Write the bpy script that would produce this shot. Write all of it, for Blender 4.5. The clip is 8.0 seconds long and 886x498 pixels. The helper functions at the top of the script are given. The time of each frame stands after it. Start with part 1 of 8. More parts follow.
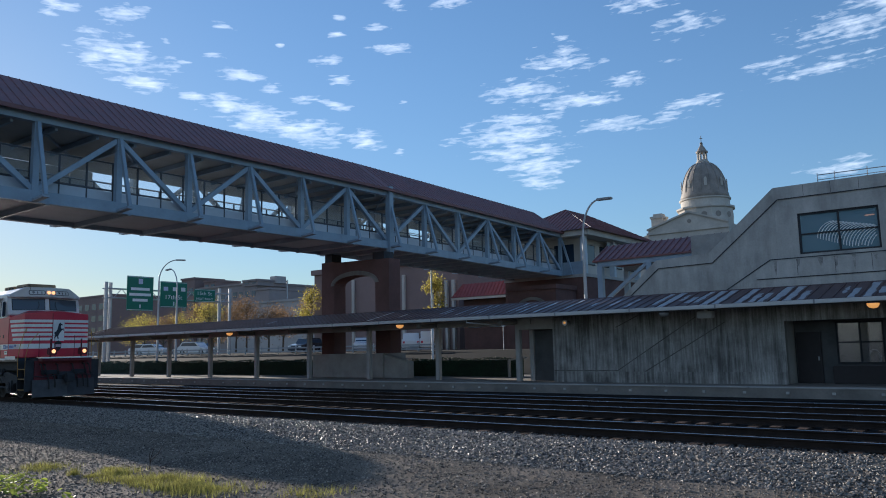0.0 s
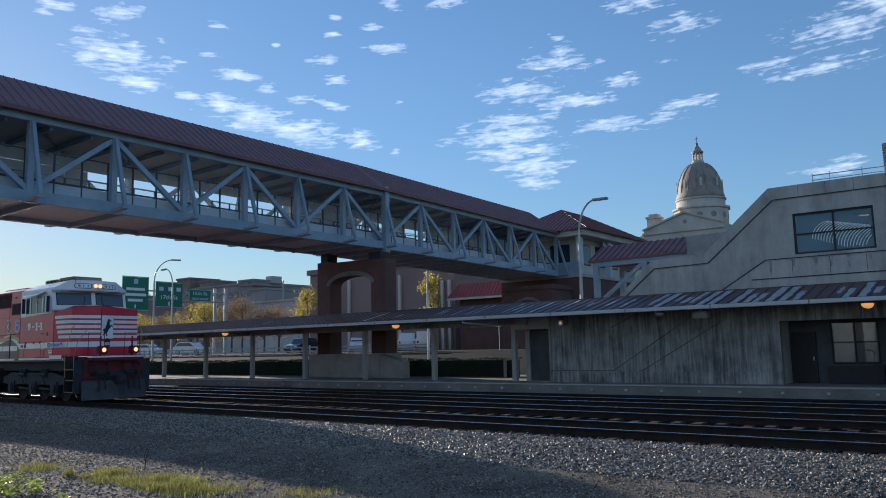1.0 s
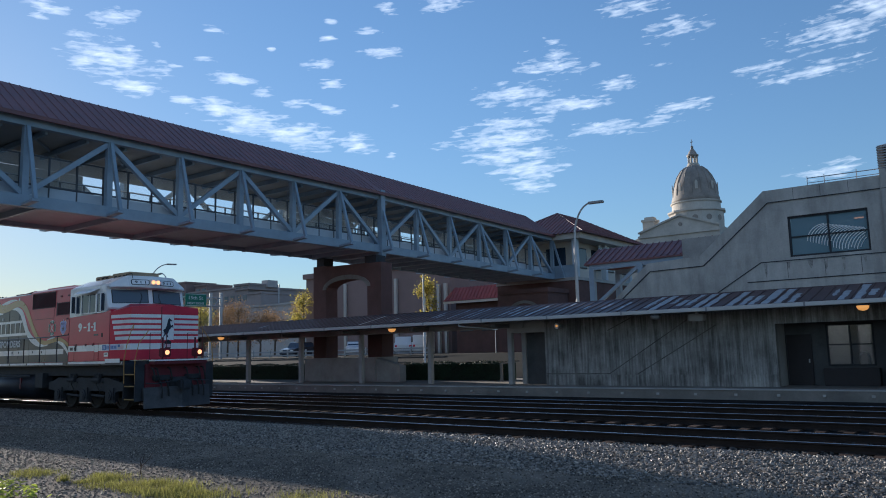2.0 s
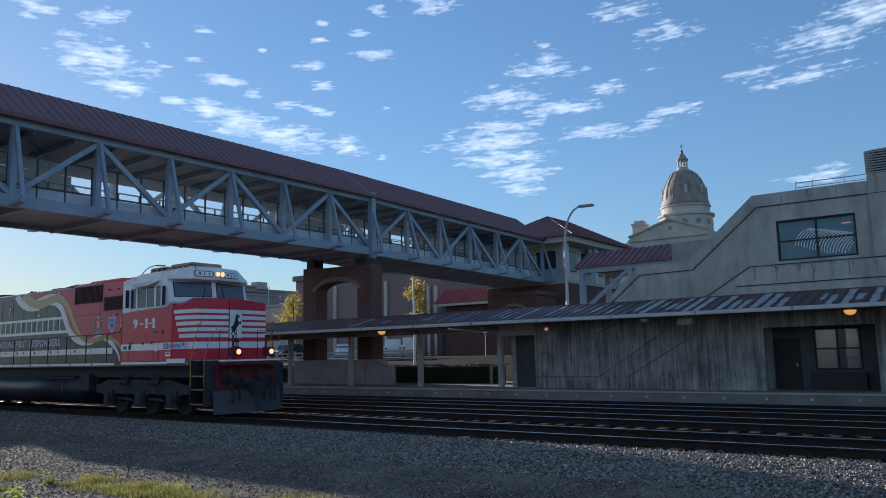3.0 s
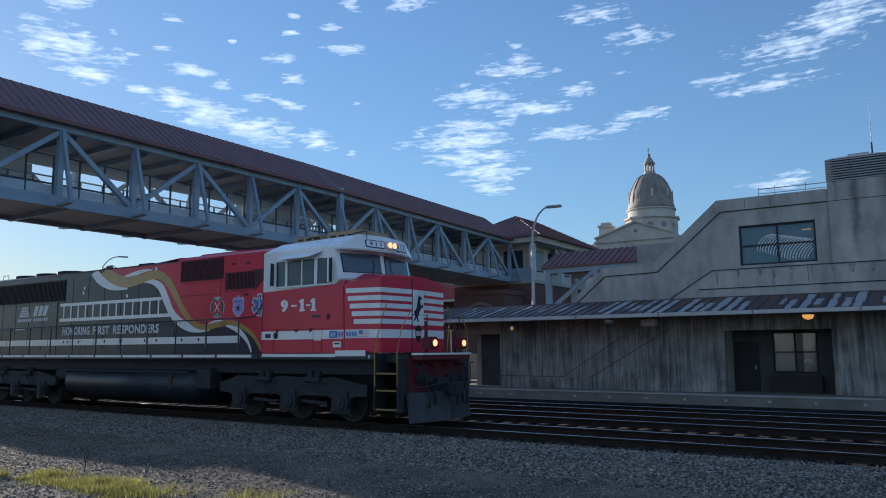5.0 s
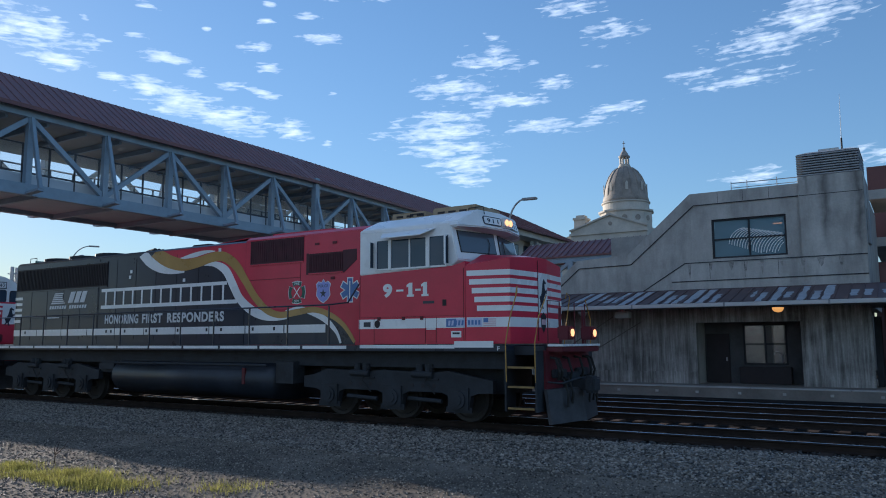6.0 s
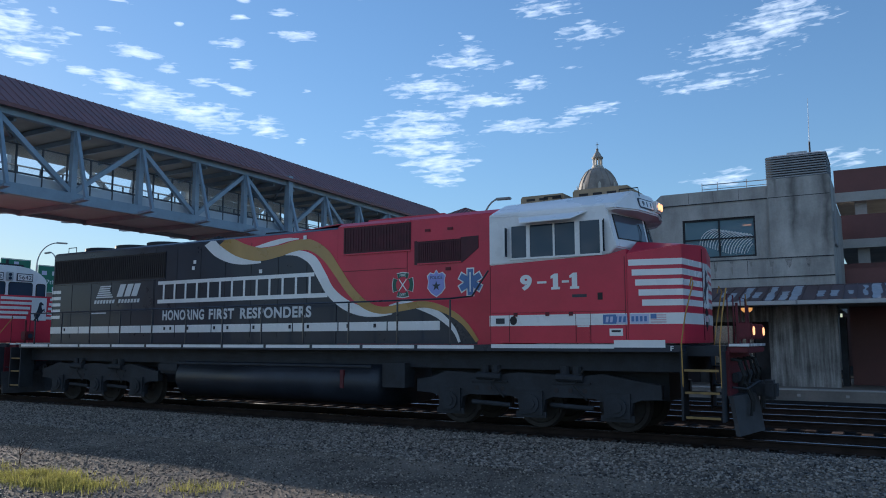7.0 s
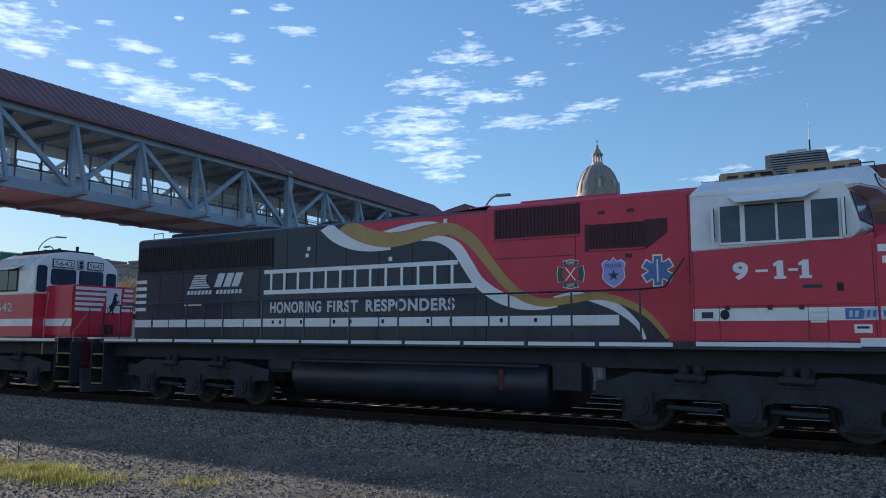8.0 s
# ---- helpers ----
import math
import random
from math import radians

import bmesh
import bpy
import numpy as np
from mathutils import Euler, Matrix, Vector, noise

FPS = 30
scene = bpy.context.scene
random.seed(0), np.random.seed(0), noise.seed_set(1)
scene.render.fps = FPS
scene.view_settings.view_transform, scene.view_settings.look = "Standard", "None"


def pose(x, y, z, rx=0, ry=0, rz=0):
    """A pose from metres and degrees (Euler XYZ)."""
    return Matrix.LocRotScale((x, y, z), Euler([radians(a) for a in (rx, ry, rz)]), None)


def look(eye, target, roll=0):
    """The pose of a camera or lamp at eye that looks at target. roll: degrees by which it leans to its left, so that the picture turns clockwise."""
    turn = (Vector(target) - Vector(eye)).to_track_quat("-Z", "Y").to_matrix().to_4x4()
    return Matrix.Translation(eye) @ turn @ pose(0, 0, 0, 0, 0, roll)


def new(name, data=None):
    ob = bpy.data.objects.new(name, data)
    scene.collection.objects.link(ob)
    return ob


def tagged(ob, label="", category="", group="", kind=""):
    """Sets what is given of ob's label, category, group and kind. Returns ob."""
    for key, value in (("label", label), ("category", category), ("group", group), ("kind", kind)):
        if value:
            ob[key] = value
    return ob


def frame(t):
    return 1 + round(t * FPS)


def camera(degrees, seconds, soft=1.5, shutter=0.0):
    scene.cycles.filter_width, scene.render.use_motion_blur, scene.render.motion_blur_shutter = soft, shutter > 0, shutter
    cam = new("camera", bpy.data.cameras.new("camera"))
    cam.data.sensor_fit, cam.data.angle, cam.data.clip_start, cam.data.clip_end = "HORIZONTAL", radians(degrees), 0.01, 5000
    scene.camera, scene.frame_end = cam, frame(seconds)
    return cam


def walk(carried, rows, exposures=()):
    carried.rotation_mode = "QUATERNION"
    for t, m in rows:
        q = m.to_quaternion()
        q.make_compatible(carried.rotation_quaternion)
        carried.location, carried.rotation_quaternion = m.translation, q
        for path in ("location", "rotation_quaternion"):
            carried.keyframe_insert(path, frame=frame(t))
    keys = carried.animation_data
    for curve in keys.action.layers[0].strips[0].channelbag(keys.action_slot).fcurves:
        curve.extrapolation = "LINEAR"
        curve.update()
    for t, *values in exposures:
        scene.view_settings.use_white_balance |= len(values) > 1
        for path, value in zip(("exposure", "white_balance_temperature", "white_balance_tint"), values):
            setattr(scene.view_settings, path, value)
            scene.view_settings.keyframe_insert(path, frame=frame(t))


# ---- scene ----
cam = camera(60.66, 8.0, soft=1.0)
EYE = (0.0, 0.0, 1.8)


def aim(yaw, pitch, roll):
    """The hand-held camera at EYE: yaw to the left of +y, pitch up, roll."""
    return pose(*EYE, 90 + pitch, 0, yaw) @ pose(0, 0, 0, 0, 0, roll)


PATH = [
    (0.0, 37.80, 7.36, -1.26), (0.5, 37.72, 7.36, -1.27), (1.0, 37.49, 7.36, -1.27), (1.5, 37.36, 7.52, -1.42),
    (3.0, 36.44, 7.80, -1.27), (3.5, 35.84, 7.96, -1.10), (4.0, 35.39, 8.00, -0.84), (4.5, 34.69, 7.88, -0.48),
    (6.0, 32.14, 6.94, -0.22), (6.5, 30.82, 6.81, -0.04), (7.0, 30.15, 6.88, -0.08), (7.5, 30.15, 6.87, -0.02),
    (8.0, 30.10, 6.58, 0.21)]
walk(cam, [(t, aim(a, b, c)) for t, a, b, c in PATH], exposures=[(0.0, 0.64, 5400, 10), (4.5, 0.70, 5400, 10), (6.5, 0.80, 5400, 10), (8.0, 0.80, 5400, 10)])

# ---- light: a low sun behind the train, to the left of the view ----
SUN_AZ, SUN_EL = 75.2, 10.7          # degrees to the left of +y, degrees above the horizon
sa, se = radians(SUN_AZ), radians(SUN_EL)
SUN_DIR = Vector((-math.sin(sa) * math.cos(se), math.cos(sa) * math.cos(se), math.sin(se)))
sun_data = bpy.data.lights.new("sun", "SUN")
sun_data.energy, sun_data.angle, sun_data.color = 5.0, radians(0.5), (1.0, 0.80, 0.58)
sun = new("sun", sun_data)
sun.matrix_world = look(SUN_DIR * 400, (0, 0, 0))

world = bpy.data.worlds.new("sky")
scene.world = world
world.use_nodes = True
wt = world.node_tree
wt.nodes.clear()


def wmath(op, a, b=None, clamp=False):
    n = wt.nodes.new("ShaderNodeMath")
    n.operation, n.use_clamp = op, clamp
    for i, v in enumerate((a, b)):
        if v is None:
            continue
        if isinstance(v, (int, float)):
            n.inputs[i].default_value = v
        else:
            wt.links.new(v, n.inputs[i])
    return n.outputs[0]


def build_sky():
    """Clear evening sky with patches of thin broken cloud, each given by bearing, height and half-sizes in degrees."""
    sky = wt.nodes.new("ShaderNodeTexSky")
    sky.sky_type, sky.sun_disc = "NISHITA", False
    sky.sun_elevation, sky.sun_rotation = se, -sa
    sky.air_density, sky.dust_density, sky.ozone_density, sky.altitude = 1.0, 0.15, 2.0, 300
    co = wt.nodes.new("ShaderNodeTexCoord")
    sep = wt.nodes.new("ShaderNodeSeparateXYZ")
    wt.links.new(co.outputs["Generated"], sep.inputs[0])
    dx, dy, dz = sep.outputs
    az = wmath("MULTIPLY", wmath("ARCTAN2", wmath("MULTIPLY", dx, -1.0), dy), 57.2958)
    el = wmath("MULTIPLY", wmath("ARCSINE", dz), 57.2958)
    comb = wt.nodes.new("ShaderNodeCombineXYZ")
    wt.links.new(az, comb.inputs[0])
    wt.links.new(el, comb.inputs[1])

    def mapped(location, turn, size):
        n = wt.nodes.new("ShaderNodeMapping")
        n.vector_type = "TEXTURE"
        n.inputs["Location"].default_value = (*location, 0)
        n.inputs["Rotation"].default_value = (0, 0, radians(turn))
        n.inputs["Scale"].default_value = (*size, 1)
        wt.links.new(comb.outputs[0], n.inputs["Vector"])
        return n.outputs[0]

    def fbm(size, detail, rough, dist=0.0):
        n = wt.nodes.new("ShaderNodeTexNoise")
        n.inputs["Scale"].default_value, n.inputs["Detail"].default_value = 1.0, detail
        n.inputs["Roughness"].default_value, n.inputs["Distortion"].default_value = rough, dist
        wt.links.new(mapped((3.3, 1.7), -3, size), n.inputs["Vector"])
        return n.outputs["Fac"]

    mask = None
    for a0, e0, ha, he, tilt, strength in WEST_CLOUDS + HIGH_CLOUDS + MIDDLE_CLOUDS + EAST_CLOUDS:
        n = wt.nodes.new("ShaderNodeVectorMath")
        n.operation = "LENGTH"
        wt.links.new(mapped((a0, e0), tilt * 0.6, (ha * 1.5, he * 1.95)), n.inputs[0])
        m = wmath("MULTIPLY", wmath("SUBTRACT", 1.0, n.outputs["Value"], True), strength)
        mask = m if mask is None else wmath("MAXIMUM", mask, m)
    big, fine = fbm((2.6, 0.8), 4, 0.55, 0.4), fbm((1.15, 0.34), 4, 0.55, 0.5)
    ripple = fbm((2.0, 0.2), 3, 0.45, 0.3)
    tex = wmath("ADD", wmath("MULTIPLY", big, 0.6), wmath("ADD", wmath("MULTIPLY", fine, 0.8), wmath("MULTIPLY", ripple, 0.5)))
    cover = wmath("ADD", wmath("SUBTRACT", tex, 1.31), wmath("MULTIPLY", wmath("POWER", mask, 0.5), 0.62))
    # unseen, thicker broken cloud is added behind the eye to brighten shaded sides
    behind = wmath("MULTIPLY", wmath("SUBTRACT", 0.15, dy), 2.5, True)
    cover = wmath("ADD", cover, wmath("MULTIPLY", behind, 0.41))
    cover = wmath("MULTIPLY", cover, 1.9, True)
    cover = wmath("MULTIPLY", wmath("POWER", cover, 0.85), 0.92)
    # soft limit on sky brightness: the bright horizon is dimmed most
    tone = wt.nodes.new("ShaderNodeSeparateColor")
    wt.links.new(sky.outputs[0], tone.inputs[0])
    dim = wmath("DIVIDE", 1.40, wmath("ADD", 1.0, wmath("MULTIPLY", tone.outputs[1], 0.16)))
    soft = wt.nodes.new("ShaderNodeVectorMath")
    soft.operation = "SCALE"
    wt.links.new(sky.outputs[0], soft.inputs[0])
    wt.links.new(dim, soft.inputs["Scale"])
    mix = wt.nodes.new("ShaderNodeMix")
    mix.data_type = "RGBA"
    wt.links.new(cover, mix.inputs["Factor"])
    wt.links.new(soft.outputs[0], mix.inputs["A"])
    mix.inputs["B"].default_value = (CLOUD_L * 0.96, CLOUD_L * 0.985, CLOUD_L, 1)
    bg = wt.nodes.new("ShaderNodeBackground")
    bg.inputs["Strength"].default_value = SKY_STRENGTH
    out = wt.nodes.new("ShaderNodeOutputWorld")
    wt.links.new(mix.outputs["Result"], bg.inputs[0])
    wt.links.new(bg.outputs[0], out.inputs[0])


SKY_STRENGTH, CLOUD_L = 0.093, 8.0
WEST_CLOUDS = [
    (61.4, 20.4, 3.3, 0.93, 8, 1), (59.9, 18.8, 1.9, 0.44, 4, 1), (61.4, 23.2, 1.8, 0.49, -8, 1), (65.7, 23.3, 1.7, 0.33, 0, 0.9),
    (63.3, 21.7, 1.3, 0.29, 3, 0.85), (66.2, 22.6, 0.7, 0.18, 0, 0.8), (53.1, 20.0, 1.8, 0.35, 3, 1), (54.2, 23.2, 1.0, 0.2, 8, 0.85),
    (58.4, 21.8, 0.4, 0.18, 20, 0.9), (55.0, 21.1, 1.1, 0.18, 2, 0.75), (57.0, 20.5, 0.6, 0.13, 2, 0.8), (53.6, 17.7, 2.6, 0.57, 8, 1),
    (51.3, 16.9, 3.5, 0.8, 17, 1), (56.5, 18.2, 1.2, 0.29, 2, 0.9),
]
HIGH_CLOUDS = [
    (46.6, 21.3, 1.3, 0.31, -8, 0.95), (45.7, 23.1, 0.7, 0.29, 12, 0.95), (41.5, 22.2, 1.6, 0.29, -3, 1), (42.6, 23.7, 1.2, 0.2, 2, 0.85),
    (41.1, 25.3, 0.9, 0.33, 10, 0.85), (45.6, 24.3, 0.6, 0.18, 4, 0.85), (37.1, 25.9, 2.1, 0.62, 0, 0.95), (50.7, 19.1, 0.8, 0.33, -4, 0.9),
    (45.6, 19.9, 1.0, 0.31, -14, 0.8), (48.3, 18.5, 1.2, 0.29, -6, 0.85), (46.0, 18.1, 1.4, 0.24, 12, 0.9), (40.7, 18.4, 0.4, 0.13, 0, 0.75),
    (50.1, 22.2, 0.3, 0.13, 0, 0.85), (48.1, 16.1, 3.2, 0.75, 12, 1), (43.8, 15.5, 1.4, 0.66, -5, 1), (41.0, 14.7, 0.4, 0.18, 0, 0.85),
]
MIDDLE_CLOUDS = [
    (28.4, 20.8, 2.6, 0.73, 4, 0.8), (28.0, 22.4, 0.9, 0.29, 6, 0.7), (25.0, 20.7, 0.6, 0.19, 0, 0.75), (31.2, 18.8, 2.9, 0.68, 0, 1),
    (27.2, 17.9, 3.1, 0.41, -3, 1), (24.1, 16.0, 2.9, 0.44, 3, 0.95), (32.3, 16.7, 3.3, 0.41, -2, 1), (32.6, 15.6, 4.1, 0.63, -3, 1),
    (31.6, 14.5, 3.7, 0.53, -4, 1), (30.5, 13.3, 2.6, 0.53, -3, 1), (30.3, 12.2, 1.5, 0.53, -3, 1),
]
EAST_CLOUDS = [
    (21.9, 24.3, 2.3, 0.61, -4, 0.8), (18.8, 22.4, 2.1, 0.68, -5, 0.8), (20.3, 20.2, 0.9, 0.19, 0, 0.7), (8.0, 20.5, 4.1, 1.02, -5, 0.72),
    (5.8, 21.0, 2.2, 0.85, -5, 0.6), (13.1, 18.8, 1.9, 0.39, -10, 0.75), (9.7, 18.1, 3.6, 0.48, -5, 0.72), (4.8, 22.3, 2.1, 0.68, 0, 0.9),
    (23.5, 19.1, 1.5, 0.39, 2, 0.9), (19.0, 16.9, 3.0, 0.44, -8, 0.75), (20.6, 16.3, 1.8, 0.34, -4, 0.85), (9.4, 11.5, 2.3, 0.44, -5, 0.85),
    (5.5, 21.5, 4.0, 1.0, -6, 0.8), (3.0, 12.0, 3.0, 0.6, -8, 0.7),
]
build_sky()


# ---- materials ----
def surface(name, base, rough=0.7, metal=0.0, var=0.25, scale=3.0, fine=40.0, bump=0.15, stain=0.0, streak=0.0, tint=None,
            island=0.0, per_object=0.0, coat=0.0, leaf=0.0, gloss=0.5, runs=()):
    """A painted, stone, metal or soil surface with grain at two scales, relief and stains."""
    m = bpy.data.materials.new(name)
    m.use_nodes = True
    nt = m.node_tree
    b = nt.nodes["Principled BSDF"]
    b.inputs["Metallic"].default_value = metal
    b.inputs["Coat Weight"].default_value = coat
    b.inputs["Specular IOR Level"].default_value = gloss
    co = nt.nodes.new("ShaderNodeTexCoord")
    mp = nt.nodes.new("ShaderNodeMapping")
    nt.links.new(co.outputs["Object"], mp.inputs["Vector"])
    if streak:
        mp.inputs["Scale"].default_value = (1.0, 1.0, streak)

    def tex(s, d, rr=0.6, plain=False):
        n = nt.nodes.new("ShaderNodeTexNoise")
        n.inputs["Scale"].default_value, n.inputs["Detail"].default_value, n.inputs["Roughness"].default_value = s, d, rr
        nt.links.new(co.outputs["Object"] if plain else mp.outputs[0], n.inputs["Vector"])
        return n.outputs["Fac"]

    def math_node(op, x, y, clamp=False):
        n = nt.nodes.new("ShaderNodeMath")
        n.operation, n.use_clamp = op, clamp
        for i, v in enumerate((x, y)):
            if isinstance(v, (int, float)):
                n.inputs[i].default_value = v
            else:
                nt.links.new(v, n.inputs[i])
        return n.outputs[0]

    def mix(f, a, c):
        n = nt.nodes.new("ShaderNodeMix")
        n.data_type = "RGBA"
        for key, v in (("Factor", f), ("A", a), ("B", c)):
            if isinstance(v, (int, float)):
                n.inputs[key].default_value = v
            elif isinstance(v, tuple):
                n.inputs[key].default_value = (*v[:3], 1)
            else:
                nt.links.new(v, n.inputs[key])
        return n.outputs["Result"]

    big, small = tex(scale, 5), tex(fine, 4, 0.6, True)
    if streak:
        big = math_node("ADD", math_node("MULTIPLY", big, 0.55), math_node("MULTIPLY", tex(0.9, 6, 0.65, True), 0.45))
    dark = tuple(c * (1 - var) for c in base)
    light = tuple(min(1, c * (1 + var)) for c in (tint or base))
    f = math_node("MULTIPLY", math_node("SUBTRACT", big, 0.38 if streak else 0.3), 4.0 if streak else 2.5, True)
    col = mix(f, dark, light)
    g = math_node("ADD", math_node("MULTIPLY", small, var * 1.2), 1 - var * 0.6)
    if island:
        geo = nt.nodes.new("ShaderNodeNewGeometry")
        g = math_node("MULTIPLY", g, math_node("ADD", math_node("MULTIPLY", geo.outputs["Random Per Island"], 2 * island), 1 - island))
    if per_object:
        oi = nt.nodes.new("ShaderNodeObjectInfo")
        g = math_node("MULTIPLY", g, math_node("ADD", math_node("MULTIPLY", oi.outputs["Random"], 2 * per_object), 1 - per_object))
    vm = nt.nodes.new("ShaderNodeVectorMath")
    vm.operation = "SCALE"
    nt.links.new(col, vm.inputs[0])
    nt.links.new(g, vm.inputs["Scale"])
    col = vm.outputs[0]
    if stain:
        st = math_node("MULTIPLY", math_node("SUBTRACT", tex(scale * 0.45, 6, 0.7), 0.52), 6.0, True)
        col = mix(math_node("MULTIPLY", st, stain), col, tuple(c * 0.35 for c in base))
    if runs:                                   # dark water runs down the face, each (x, half-width, lower z)
        sep = nt.nodes.new("ShaderNodeSeparateXYZ")
        nt.links.new(co.outputs["Object"], sep.inputs[0])
        wob = math_node("MULTIPLY", math_node("SUBTRACT", tex(1.6, 4, 0.6, True), 0.5), 0.45)
        for x, half, low in runs:
            away = math_node("ABSOLUTE", math_node("SUBTRACT", math_node("ADD", sep.outputs[0], wob), x), 0.0)
            k = math_node("SUBTRACT", 1.0, math_node("DIVIDE", away, half), True)
            k = math_node("MULTIPLY", k, math_node("MULTIPLY", math_node("SUBTRACT", sep.outputs[2], low), 0.8, True))
            k = math_node("MULTIPLY", k, math_node("ADD", math_node("MULTIPLY", tex(9, 4, 0.6), 0.9), 0.35))
            col = mix(math_node("MULTIPLY", k, 0.9, True), col, tuple(c * 0.22 for c in base))
    nt.links.new(col, b.inputs["Base Color"])
    nt.links.new(math_node("ADD", math_node("MULTIPLY", big, 0.2), rough - 0.1, True), b.inputs["Roughness"])
    if bump:
        bp = nt.nodes.new("ShaderNodeBump")
        bp.inputs["Strength"].default_value, bp.inputs["Distance"].default_value = bump, 0.02
        nt.links.new(small, bp.inputs["Height"])
        nt.links.new(bp.outputs[0], b.inputs["Normal"])
    if leaf:                                   # thin leaves let the low sun through
        tr = nt.nodes.new("ShaderNodeBsdfTranslucent")
        nt.links.new(col, tr.inputs["Color"])
        mx = nt.nodes.new("ShaderNodeMixShader")
        mx.inputs[0].default_value = leaf
        nt.links.new(b.outputs[0], mx.inputs[1])
        nt.links.new(tr.outputs[0], mx.inputs[2])
        nt.links.new(mx.outputs[0], nt.nodes["Material Output"].inputs["Surface"])
    return m


def glow(name, colour, strength):
    m = bpy.data.materials.new(name)
    m.use_nodes = True
    b = m.node_tree.nodes["Principled BSDF"]
    b.inputs["Base Color"].default_value = (*colour, 1)
    b.inputs["Emission Color"].default_value = (*colour, 1)
    b.inputs["Emission Strength"].default_value = strength
    return m


def glass_mat(name, tint, rough=0.05, alpha=1.0):
    """Dark window glass: a glossy, deep-tinted pane; alpha below 1 lets light and view through."""
    m = bpy.data.materials.new(name)
    m.use_nodes = True
    b = m.node_tree.nodes["Principled BSDF"]
    b.inputs["Base Color"].default_value = (*tint, 1)
    b.inputs["Roughness"].default_value = rough
    b.inputs["IOR"].default_value = 1.5
    b.inputs["Alpha"].default_value = alpha
    return m


